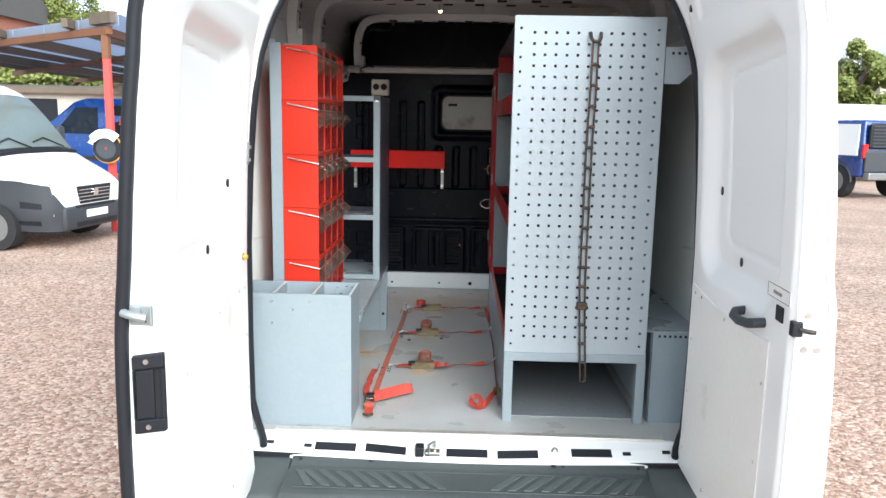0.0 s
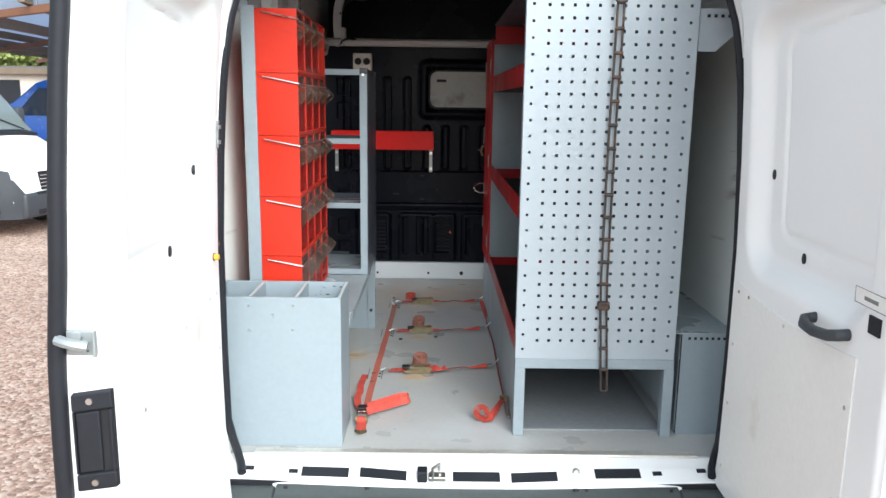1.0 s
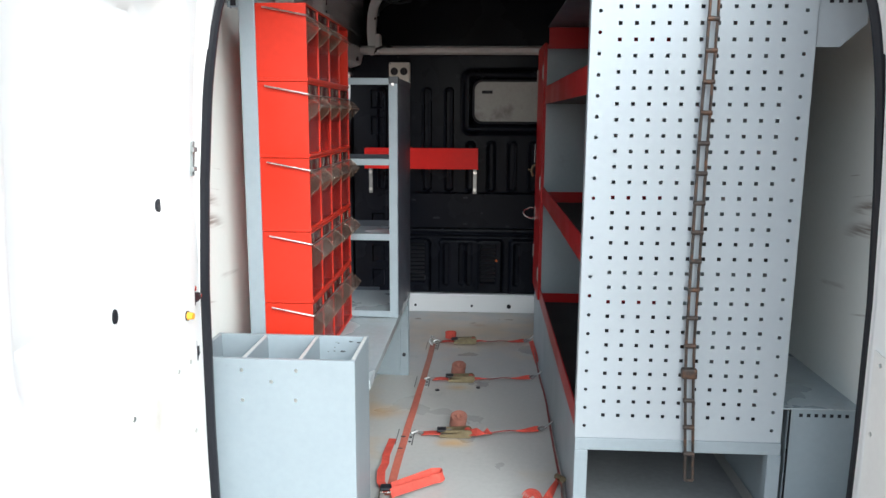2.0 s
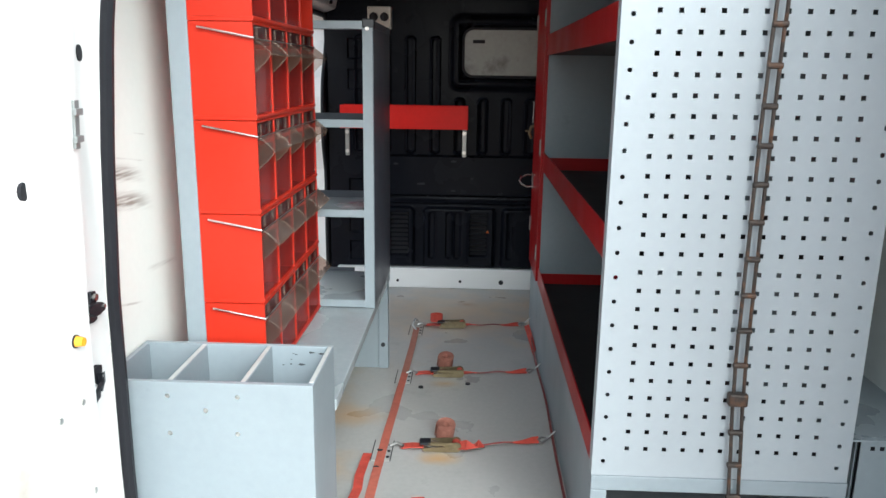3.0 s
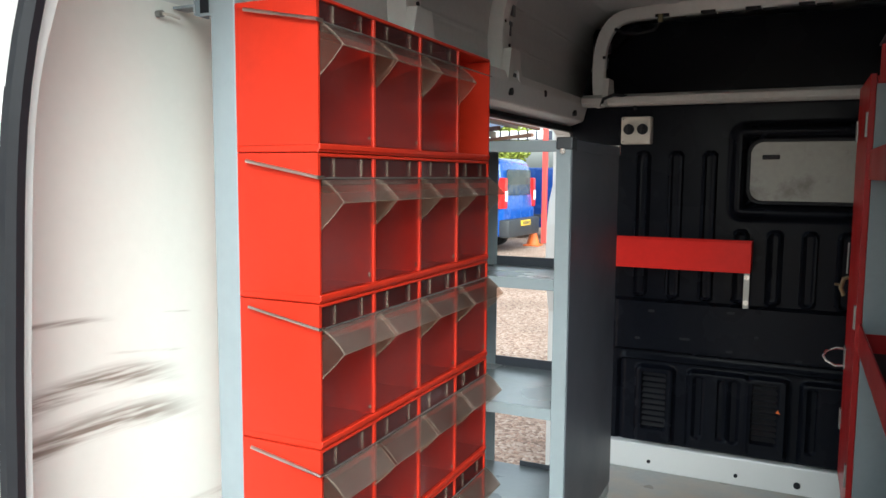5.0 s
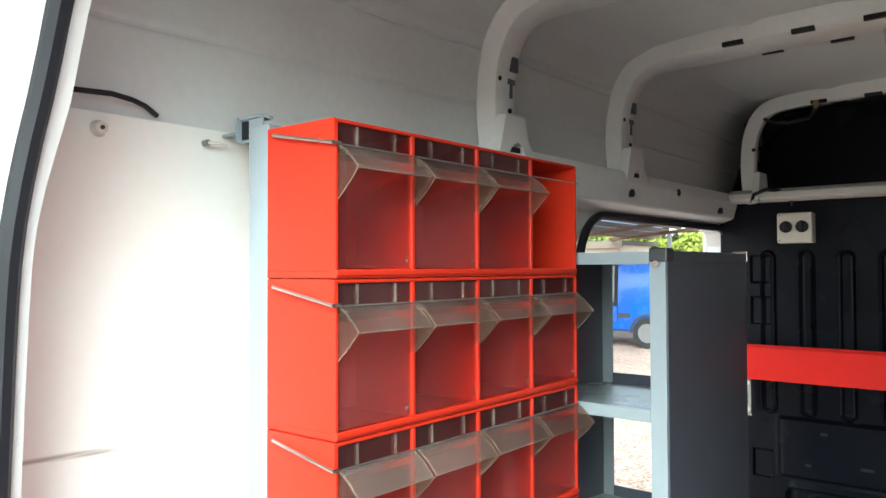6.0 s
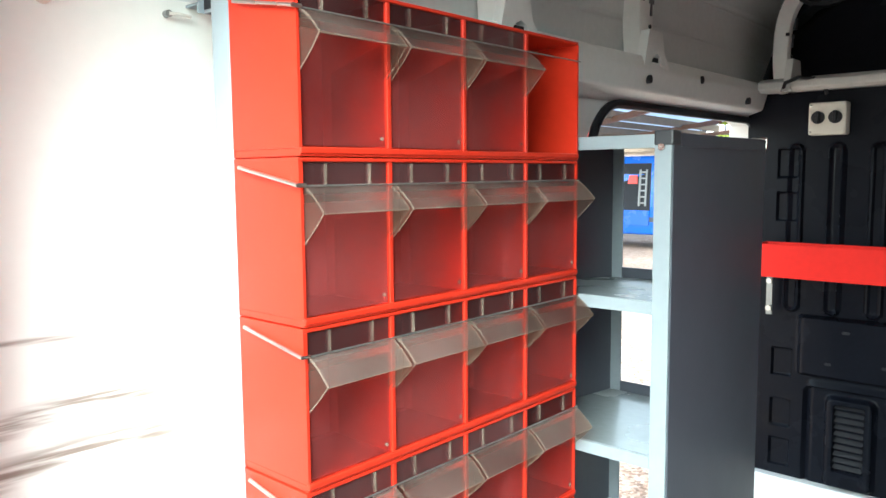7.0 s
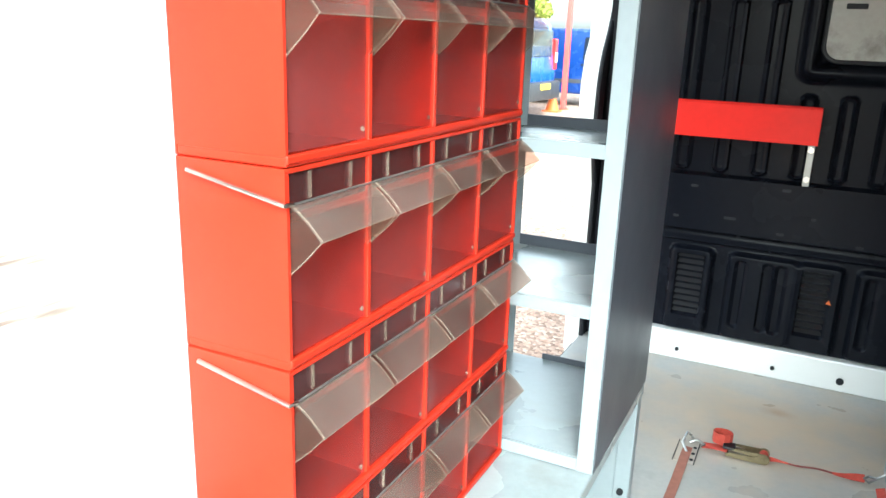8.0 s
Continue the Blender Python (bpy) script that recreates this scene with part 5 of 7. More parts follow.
for y in (UY0, UY1):
    part("corner_cap", box(UX1 - 0.030, UX1 + 0.004, y - 0.003, y + (0.03 if y == UY0 else 0.004), UZ1 - 0.020, UZ1 + 0.005, 0.003), GREYTRIM if y == UY0 else STEEL, unit, "grey plastic corner cap")
part("bolt", disc((UX1 - 0.015, UY0 - 0.003, 1.765), (UX1 - 0.015, UY0 - 0.007, 1.765), 0.006, n=8), STEEL, unit)

# ---- three-way box by the door ----
KX0, KX1, KY0, KY1, KZ1 = -0.838, -0.418, 2.494, 2.716, 1.058
kb = thing("divided_box", (-0.63, 2.61, FZ), "light grey steel box with three open compartments", "storage box")
part("front", box(KX0, KX1, KY0, KY0 + 0.012, FZ, KZ1, 0.0015), GREY, kb)
part("back", box(KX0, KX1, KY1 - 0.012, KY1, FZ, KZ1, 0.0015), GREY, kb)
for x in (KX0, KX1 - 0.012):
    part("side", box(x, x + 0.012, KY0 + 0.012, KY1 - 0.012, FZ, KZ1, 0.0015), GREY, kb)
for x in (-0.702, -0.558):
    part("divider", box(x - 0.006, x + 0.006, KY0 + 0.012, KY1 - 0.012, FZ + 0.02, KZ1 - 0.002, 0.001), GREY, kb)
part("floor", box(KX0 + 0.012, KX1 - 0.012, KY0 + 0.012, KY1 - 0.012, FZ, FZ + 0.012), GREY, kb)
WORN = material("worn_pale_edge", (0.44, 0.46, 0.45), 0.45, vary=0.12, spots=[((0.20, 0.21, 0.21), 30.0, 0.60, 0.75)])
for x0, x1, z in ((-0.706, -0.698, KZ1 - 0.002), (-0.562, -0.554, KZ1 - 0.002), (KX1 - 0.010, KX1 - 0.002, KZ1)):
    part("worn_edge", box(x0, x1, KY0 + 0.014, KY1 - 0.014, z - 0.001, z + 0.0012, 0.0004), WORN, kb, "paint worn pale along the edge")
for x, z in ((-0.704, 1.029), (-0.566, 1.030), (-0.704, 0.950), (-0.569, 0.952), (-0.630, 1.00)):
    part("rivet", disc((x, KY0 + 0.001, z), (x, KY0 - 0.003, z), 0.0055 if x != -0.628 else 0.003, 0.003, n=10), STEEL, kb)
part("rivet", disc((-0.72, KY1 - 0.012, 1.02), (-0.72, KY1 - 0.016, 1.02), 0.006, 0.003, n=10), STEEL, kb)

rnd = random.Random(4)
for i in range(9):
    u, v = -0.535 + 0.10 * rnd.random(), 1.012 + 0.036 * rnd.random()
    r = rnd.uniform(0.001, 0.003)
    flake = [(u + r * rnd.uniform(0.8, 3.2) * math.cos(a * 1.047), v + r * rnd.uniform(0.5, 1.0) * math.sin(a * 1.047)) for a in range(6)]
    part("paint_flake", prism(flake, KY1 - 0.0132, KY1 - 0.0122, "y"), GREYTRIM, kb, "dark paint chip")

# ---- pegboard rack, right side ----
PX0, PX1, PY, PZ0, PZ1 = 0.141, 0.664, 2.590, 0.836, 2.046
RYB = 4.02
pr = thing("tool_rack", (0.40, 3.27, FZ), "grey steel shelf rack with red edges and a pegboard end", "rack")
bm = bmesh.new()
hx = [0.2105 + 0.0380 * i for i in range(11)]
hz = [0.898 + 0.03762 * i for i in range(30)]
plate_holes(hx, hz, 0.0046, 0.0046, bm, PY, 0.190, 0.611, PZ0, PZ1)
oz = [0.868 + 0.04935 * i for i in range(24)]
for a, b, c in ((PX0, 0.190, 0.1635), (0.611, PX1, 0.639)):
    plate_holes([c], oz, 0.0043, 0.0043, bm, PY, a, b, PZ0, PZ1)
    # the holes of the outer columns are round: their corners are closed
    for z in oz:
        for sx, sz in ((1, 1), (-1, 1), (-1, -1), (1, -1)):
            tri = [(c + sx * 0.0043, z + sz * 0.0043), (c + sx * 0.0018, z + sz * 0.0043), (c + sx * 0.0043, z + sz * 0.0018)]
            bm.faces.new([bm.verts.new((x, PY, q)) for x, q in (tri if sx * sz > 0 else tri[::-1])])
bmesh.ops.remove_doubles(bm, verts=bm.verts, dist=0.0002)
peg = part("pegboard", bm, PEG, pr, "pale grey pegboard with square holes")
sm = peg.modifiers.new("thick", "SOLIDIFY")
sm.thickness, sm.offset = 0.0020, 0
part("flange", box(PX0, PX0 + 0.0015, PY + 0.002, PY + 0.030, PZ0, PZ1), PEG, pr)
part("flange", box(PX1 - 0.0015, PX1, PY + 0.002, PY + 0.030, PZ0, PZ1), PEG, pr)
part("flange", box(PX0 + 0.0015, PX1 - 0.0015, PY + 0.002, PY + 0.030, PZ1 - 0.0015, PZ1), PEG, pr)
part("end_beam", box(PX0, PX1 + 0.002, PY - 0.003, PY + 0.030, 0.802, 0.835, 0.002), GREY, pr)
part("leg", box(PX0, PX0 + 0.034, PY - 0.003, PY + 0.030, FZ, 0.802, 0.002), GREY, pr)
part("leg", box(PX1 - 0.030, PX1 + 0.004, PY - 0.003, PY + 0.030, FZ, 0.802, 0.002), GREY, pr)
part("inner_leg", box(PX1 - 0.035, PX1, RYB - 0.04, RYB, FZ, 0.80, 0.002), GREY, pr)
part("kick_panel", box(0.147, 0.150, PY + 0.034, RYB, FZ, 0.842), GREY, pr, "light grey kick panel")
# three added panels: their dark colours make the bay's shade and cut bounce
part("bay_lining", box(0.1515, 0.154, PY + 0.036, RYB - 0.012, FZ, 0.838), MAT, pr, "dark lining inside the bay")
part("bay_mat", box(0.156, PX1 - 0.006, PY + 0.040, RYB - 0.51, FZ, FZ + 0.006, 0.002), BAYSHADE, pr, "dull grey board under the rack")
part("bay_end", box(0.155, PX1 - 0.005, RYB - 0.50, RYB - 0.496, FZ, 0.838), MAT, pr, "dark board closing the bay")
part("inner_panel", box(PX1 - 0.004, PX1, PY + 0.034, RYB - 0.04, 0.62, 0.80), GREY, pr)
for z, h, nm in ((0.842, 0.062, 0), (1.288, 0.070, 1), (1.712, 0.072, 2)):
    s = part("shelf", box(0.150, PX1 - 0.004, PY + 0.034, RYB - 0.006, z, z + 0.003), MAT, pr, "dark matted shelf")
    part("front_rail", box(0.1445, 0.1485, PY + 0.032, RYB, z, z + h, 0.001), REDPAINT, s, "red painted shelf rail")
    part("end_rail", box(0.150, PX1 - 0.004, RYB - 0.010, RYB - 0.007, z + 0.003, z + h * 0.7), REDPAINT, s, "red painted end rail")
part("end_board", box(0.1445, PX1 - 0.004, 3.880, 3.884, 1.930, 2.012, 0.001), REDPAINT, pr, "dark red board across the rack's top end")
part("end_panel", box(0.150, PX1 - 0.004, RYB - 0.005, RYB, FZ, 1.94), GREY, pr)
part("back_panel", box(PX1 - 0.003, PX1, PY + 0.034, RYB, 0.845, 2.03), GREY, pr)
part("top_board", box(0.150, PX1 - 0.004, PY + 0.034, RYB, 2.028, 2.032), DARKGREY, pr)

# narrow red cabinet at the end of the rack
CYE = 4.385
cab = thing("cabinet", (0.40, 4.2, FZ), "narrow red fronted steel cabinet at the rack's end", "cabinet")
door = part("door", box(0.136, 0.150, RYB + 0.004, CYE, 0.850, 1.965, 0.002), REDPAINT, cab, "dark red cabinet door")
part("body", box(0.151, 0.66, RYB + 0.004, CYE, 0.850, 1.96), REDPAINT, cab)
part("base", box(0.147, 0.66, RYB + 0.002, CYE + 0.004, FZ, 0.846, 0.002), GREY, cab, "light grey plinth")
for y, zs in ((RYB + 0.006, (1.845, 1.372, 0.965)), (CYE - 0.022, (1.845, 1.015))):
    for z in zs:
        part("hinge", box(0.131, 0.1365, y, y + 0.020, z - 0.030, z + 0.030, 0.0015), DULLZINC, door, "bright steel hinge")
part("ring_handle", tube([(0.137, 4.350, 1.226), (0.112, 4.350, 1.228), (0.088, 4.350, 1.216), (0.080, 4.350, 1.202), (0.088, 4.350, 1.188), (0.112, 4.350, 1.176), (0.137, 4.350, 1.178)], 0.0038, 8), CHROME, door, "bright steel D-ring", smooth=True)
part("ring_plate", box(0.133, 0.1365, 4.330, 4.370, 1.170, 1.234, 0.001), DULLZINC, door)
part("catch", tube([(0.140, 4.392, 1.43), (0.124, 4.392, 1.425), (0.117, 4.392, 1.398), (0.126, 4.392, 1.375)], 0.006, 8), BRASSY, door, "brass catch", smooth=True)
part("catch_arm", tube([(0.120, 4.392, 1.405), (0.100, 4.392, 1.408)], 0.004, 8), BRASSY, door, smooth=True)
part("catch_rod", tube([(0.131, 4.393, 1.44), (0.132, 4.393, 1.53)], 0.0025, 6), DULLZINC, door, smooth=True)

# wheel box behind the pegboard and triangular bracket above it
wb = thing("wheel_arch_box", (0.78, 3.1, FZ), "light grey steel wheel arch cover", "cover")
bm = bmesh.new()
plate_holes([0.719 + 0.0193 * i for i in range(7)], [0.903], 0.0046, 0.0046, bm, 2.612, 0.694, 0.872, FZ, 0.920)
part("front", bm, GREY, wb)
part("front_backing", box(0.696, 0.872, 2.622, 2.626, FZ, 0.915), RUBBER, wb)
part("top", box(0.670, 0.872, 2.610, 3.90, 0.918, 0.922, 0.001), SHELF, wb, "worn grey top")
part("side", box(0.692, 0.695, 2.628, 3.90, FZ, 0.917), GREY, wb)
tb = thing("perforated_bracket", (0.71, 2.6, 1.82), "pale grey triangular perforated bracket", "bracket")
bm = prism([(0.668, 1.822), (0.722, 1.822), (0.780, 1.875), (0.780, 1.948), (0.668, 1.948)], 2.596, 2.599, "y")
part("plate", bm, PEG, tb)
for i in range(4):
    part("hole", box(0.690 + 0.021 * i, 0.699 + 0.021 * i, 2.5935, 2.596, 1.922, 1.931), RUBBER, tb, "dark square hole")
part("arm", box(0.668, 0.860, 2.600, 2.640, 1.944, 1.948), GREY, tb)

# hanging chain
ch = thing("chain", (0.42, 2.57, 0.72), "rusty steel chain hanging on the pegboard", "chain")
part("hook", tube([(0.402, 2.578, 1.990), (0.403, 2.568, 1.972), (0.408, 2.562, 1.962), (0.42, 2.560, 1.958), (0.432, 2.562, 1.962), (0.437, 2.568, 1.972), (0.438, 2.578, 1.990)], 0.006, 8), CHAIN, ch, smooth=True)
ztop, zend, nl = 1.955, 0.736, 17
chain_x = lambda z: 0.420 - 0.005 * step(1.9, 1.55, z) + 0.020 * step(1.15, 0.65, z)
pitch = (ztop - zend) / nl
for i in range(nl):
    zc = ztop - pitch * (i + 0.5)
    xc = chain_x(zc)
    # long open link, face on, and the bar on which the next one hangs
    hl, hw = pitch * 0.5, 0.0098
    loop = [(chain_x(zc + v) + u, 2.570 + 0.0015 * (i % 2), zc + v) for u, v in round_rect(-hw, hw, -hl - 0.002, hl + 0.002, 0.0042, 3)]
    part("link", tube(loop, 0.0038, 6, closed=True), CHAIN, ch, smooth=True)
    zk = zc - hl
    if abs(zk - 1.033) < pitch / 2:
        part("shackle", box(xc - 0.019, xc + 0.019, 2.559, 2.581, zk - 0.014, zk + 0.014, 0.005), CHAIN, ch, "rusty joining shackle")
    elif i < nl - 1:
        part("cross_bar", disc((xc - 0.0135, 2.569, zk), (xc + 0.0135, 2.569, zk), 0.0058, n=10), CHAIN, ch, "rusty cross bar", smooth=True)

# ---- lashing straps on the floor ----
SZ = FZ + 0.0035


def coil(c, r, turns, width, axis, squash=1.0):
    pts = []
    n = int(turns * 18)
    a3 = Vector(axis).normalized()
    e1 = Vector((0, 0, 1)) if abs(a3.z) < 0.5 else Vector((1, 0, 0))
    e2 = a3.cross(e1).normalized()
    for i in range(n + 1):
        a = 2 * math.pi * i / 18
        rad = r * (0.35 + 0.65 * i / n)
        pts.append(Vector(c) + e1 * math.cos(a) * rad * squash + e2 * math.sin(a) * rad)
    return ribbon(pts, width, 0.0025, tuple(a3))


def ratchet(parent, c, d, size=1.0):
    """Ratchet buckle: two side plates, toothed wheels, wound webbing, tie bars and a folded handle, along d."""
    d = Vector(d).normalized()
    w = d.cross(Vector((0, 0, 1)))
    m = Matrix(((d.x, w.x, 0, c[0]), (d.y, w.y, 0, c[1]), (d.z, w.z, 1, c[2]), (0, 0, 0, 1))) @ Matrix.Scale(size, 4)

    def put(name, bm, mat, label="", smooth=False, tilt=0):
        bmesh.ops.transform(bm, matrix=m @ Matrix.Rotation(radians(tilt), 4, "Y"), verts=bm.verts)
        return part(name, bm, mat, parent, label, smooth)

    for s in (-1, 1):
        y = s * 0.021
        outline = [(-0.070, 0.011), (-0.066, 0.003), (0.0, 0.0)] + [(0.046 + 0.018 * math.cos(radians(a)), 0.018 + 0.018 * math.sin(radians(a))) for a in range(-80, 141, 20)] + [(0.020, 0.020), (-0.055, 0.016)]
        put("side_plate", prism(outline, y - 0.0012, y + 0.0012, "y"), BRASSY, "yellow zinc ratchet side plate")
        teeth = [(0.046 + (0.0155 if k % 2 else 0.0115) * math.cos(k * math.pi / 9), 0.018 + (0.0155 if k % 2 else 0.0115) * math.sin(k * math.pi / 9)) for k in range(18)]
        put("toothed_wheel", prism(teeth, y + s * 0.0014, y + s * 0.0034, "y"), BRASSY)
        put("handle_arm", prism([(-0.050, 0.024), (-0.050, 0.031), (0.044, 0.034), (0.052, 0.024), (0.044, 0.017)], y - s * 0.0036, y - s * 0.0014, "y"), BRASSY)
    put("wound_webbing", disc((0.046, -0.016, 0.018), (0.046, 0.016, 0.018), 0.0135, n=16), STRAP, "wound red webbing", True)
    put("spindle", disc((0.046, -0.027, 0.018), (0.046, 0.027, 0.018), 0.006, n=12), BRASSY, "", True)
    put("tie_bar", disc((-0.062, -0.021, 0.008), (-0.062, 0.021, 0.008), 0.0035, n=10), STEEL, "", True)
    put("pawl", box(0.006, 0.030, -0.016, 0.016, 0.010, 0.014, 0.001), BRASSY)
    put("handle_grip", box(-0.078, -0.040, -0.020, 0.020, 0.023, 0.033, 0.004), RUBBER, "black ratchet handle grip")


def cross_strap(y, ya, mat, coil_at, dark):
    st = thing("ratchet_strap", (-0.1, y, FZ), "orange-red ratchet strap lying across the floor" if mat is STRAP else "faded red ratchet strap lying across the floor", "ratchet strap", group="ratchet straps across the floor")
    part("end_hook", tube([(-0.345, y, SZ + 0.006), (-0.325, y + 0.006, SZ + 0.014), (-0.305, y, SZ + 0.008), (-0.31, y - 0.012, SZ + 0.006)], 0.004, 8), DULLZINC, st, "zinc end hook", smooth=True)
    part("short_web", ribbon([(-0.31, y, SZ + 0.006), (-0.28, y, SZ + 0.010), (-0.245, y, SZ + 0.010)], 0.030), STRAP, st)
    ratchet(st, (-0.190, y, SZ), (1, 0.05, 0), 0.86)
    # the long web twists on edge and fans out again at its hook
    pts, half_w = [], []
    for i in range(17):
        k = i / 16
        pts.append(Vector((-0.150 + 0.245 * k, y + (ya - y) * k, SZ + 0.011 + 0.002 * math.sin(i * 0.9))))
        half_w.append(0.0024 + 0.007 * step(0.20, 0.0, k) + 0.0105 * step(0.66, 0.97, k))
    # the twisted stretch carries its shade in a darker red
    for k0, k1, name, colour, lab in ((0, 4, "near_web", mat, ""), (4, 11, "twisted_web", SHADEWEB, "dark twisted webbing on edge"), (11, 16, "far_web", mat, "")):
        bm = bmesh.new()
        rows = []
        for i in range(k0, k1 + 1):
            up = 0.35 + 0.9 * math.sin(math.pi * min(1, max(0, (i - 1) / 12)))
            ax = Vector((0, math.cos(up), math.sin(up)))
            nr = Vector((0, -ax.z, ax.y)) * 0.0011
            rows.append([bm.verts.new(pts[i] + ax * (half_w[i] * a) + nr * b) for a, b in ((-1, -1), (1, -1), (1, 1), (-1, 1))])
        for p, q in zip(rows, rows[1:]):
            for j in range(4):
                bm.faces.new((p[j], p[(j + 1) % 4], q[(j + 1) % 4], q[j]))
        bm.faces.new(rows[0][::-1]), bm.faces.new(rows[-1])
        part(name, bm, colour, st, lab)
    hk = part("end_hook", tube([(0.092, ya, SZ + 0.012), (0.105, ya + 0.011, SZ + 0.016), (0.122, ya, SZ + 0.020), (0.105, ya - 0.011, SZ + 0.010)], 0.0036, 8, closed=True), DULLZINC, st, "zinc delta ring", smooth=True)
    part("hook_arm", tube([(0.118, ya, SZ + 0.018), (0.134, ya + 0.003, SZ + 0.030), (0.145, ya + 0.004, SZ + 0.042)], 0.0032, 8), DULLZINC, hk, smooth=True)
    if coil_at:
        part("coil", coil(coil_at, 0.031, 4.5, 0.046, (0.12, -0.30, 1), 0.95), FADED if dark else STRAP, st, "rolled webbing tail standing on edge")
    return st


s1 = cross_strap(4.262, 4.285, STRAP, None, False)
part("tail_loop", ribbon([(-0.262 + 0.026 * math.cos(a / 10 * 6.2), 4.282 + 0.02 * math.sin(a / 10 * 6.2), SZ + 0.035) for a in range(11)], 0.032, axis=(0, 0, 1)), STRAP, s1)
s2 = cross_strap(3.725, 3.760, STRAP, (-0.205, 3.800, SZ + 0.026), True)
s3 = cross_strap(3.175, 3.228, STRAP, (-0.185, 3.245, SZ + 0.026), True)
part("tail_fold", ribbon([(-0.145, 3.172, SZ + 0.016), (-0.120, 3.16, SZ + 0.024), (-0.095, 3.168, SZ + 0.014), (-0.075, 3.18, SZ + 0.020)], 0.032, axis=[(0, 1, 0.2), (0, 1, 0.6), (0, 1, -0.4), (0, 1, 0.5)]), STRAP, s3)

ls = thing("ratchet_strap", (-0.36, 3.4, FZ), "long faded red ratchet strap lying along the floor", "ratchet strap")
pts = [(-0.346 - 0.024 * step(4.2, 2.75, 4.24 - 1.49 * i / 24), 4.24 - 1.49 * i / 24, SZ + 0.0015 * math.sin(i * 1.3)) for i in range(25)]
part("far_web", ribbon(pts[:9], 0.025), FADED, ls, "dusty brown webbing")
part("near_web", ribbon(pts[8:], 0.025), DUSTY, ls)
part("floor_anchor", tube([(-0.345, 4.21, SZ), (-0.362, 4.24, SZ + 0.012), (-0.355, 4.27, SZ + 0.03), (-0.335, 4.265, SZ + 0.018)], 0.004, 8), STEEL, ls, "zinc floor hook", smooth=True)
ratchet(ls, (-0.375, 2.70, SZ), (0.05, -1, 0), 0.85)
part("end_web", ribbon([(-0.372, 2.66, SZ + 0.012), (-0.370, 2.63, SZ + 0.006), (-0.369, 2.60, SZ + 0.005)], 0.032), STRAP, ls)
part("end_hook", tube([(-0.385, 2.595, SZ + 0.004), (-0.369, 2.57, SZ + 0.010), (-0.353, 2.595, SZ + 0.004)], 0.006, 8), BRASSY, ls, "yellow zinc end hook", smooth=True)
loop = [Vector((-0.36, 2.722, SZ + 0.020)).lerp(Vector((-0.245, 2.815, SZ + 0.020)), i / 6) for i in range(7)]
loop += [Vector((-0.232 + 0.016 * math.sin(a), 2.838 - 0.017 * math.cos(a) * (1 if a < 2 else 0.9), SZ + 0.020 + 0.006 * math.sin(a / 2))) for a in (0.4, 0.9, 1.5, 2.1, 2.7)]
loop += [Vector((-0.250, 2.848, SZ + 0.026)).lerp(Vector((-0.36, 2.745, SZ + 0.028)), i / 6) for i in range(7)]
part("tail_loop", ribbon(loop, 0.026, axis=(-0.30, 0.35, 0.9)), STRAP, ls)
part("loose_tail", ribbon([(-0.375, 2.75, SZ + 0.01), (-0.400, 2.80, SZ + 0.014), (-0.408, 2.87, SZ + 0.016), (-0.404, 2.93, SZ + 0.010), (-0.410, 3.0, SZ + 0.006), (-0.405, 3.13, SZ + 0.003)], 0.025), STRAP, ls)

rs = thing("ratchet_strap", (0.12, 3.5, FZ), "dark red ratchet strap along the rack's foot with a rolled end", "ratchet strap")
pts = [(0.138 - 0.003 * math.sin(i * 0.55), 4.19 - 1.36 * i / 16, SZ + 0.014 + 0.004 * math.sin(i)) for i in range(17)]
part("web", ribbon(pts, 0.0085, axis=[(0.5, 0.0, 1)] * 17), SHADEWEB, rs, "dark red webbing on edge")
part("far_web", ribbon([(0.125, 4.22, SZ + 0.03), (0.132, 4.15, SZ + 0.018), (0.136, 4.05, SZ + 0.014), (0.138, 3.95, SZ + 0.014)], 0.022, axis=[(1, 0, 0.4), (1, 0, 0.6), (0.8, 0, 0.8), (0.5, 0, 1)]), STRAP, rs)
part("web_bend", ribbon([(0.135, 2.86, SZ + 0.02), (0.118, 2.80, SZ + 0.026), (0.098, 2.75, SZ + 0.022), (0.070, 2.70, SZ + 0.006), (0.045, 2.69, SZ + 0.002)], 0.026, axis=[(0, 0.2, 1), (0, 0.4, 1), (0, 0.8, 0.8), (0, 1, 0.3), (0, 1, 0)]), STRAP, rs)
part("coil", coil((0.042, 2.70, SZ + 0.029), 0.029, 3.2, 0.026, (-0.25, -1, 0.25), 1.0), STRAP, rs, "rolled webbing end")
part("end_hook", tube([(0.125, 2.83, SZ + 0.03), (0.138, 2.79, SZ + 0.03), (0.134, 2.75, SZ + 0.02), (0.138, 2.71, SZ + 0.008)], 0.006, 8), STEEL, rs, "zinc snap hook", smooth=True)
part("keeper", disc((0.125, 2.84, SZ + 0.03), (0.138, 2.80, SZ + 0.04), 0.010, n=10), BRASSY, rs, smooth=True)
for x, y in ((-0.285, 3.62), (-0.12, 3.66), (-0.365, 3.26), (-0.372, 3.16), (-0.372, 3.06)):
    bm = disc((x, y, FZ - 0.001), (x, y, FZ + 0.004), 0.009, n=10)
    solid("floor_bolt", bm, RUBBER, "small dark bolt head in the floor", "bolt", group="bolts in the floor")

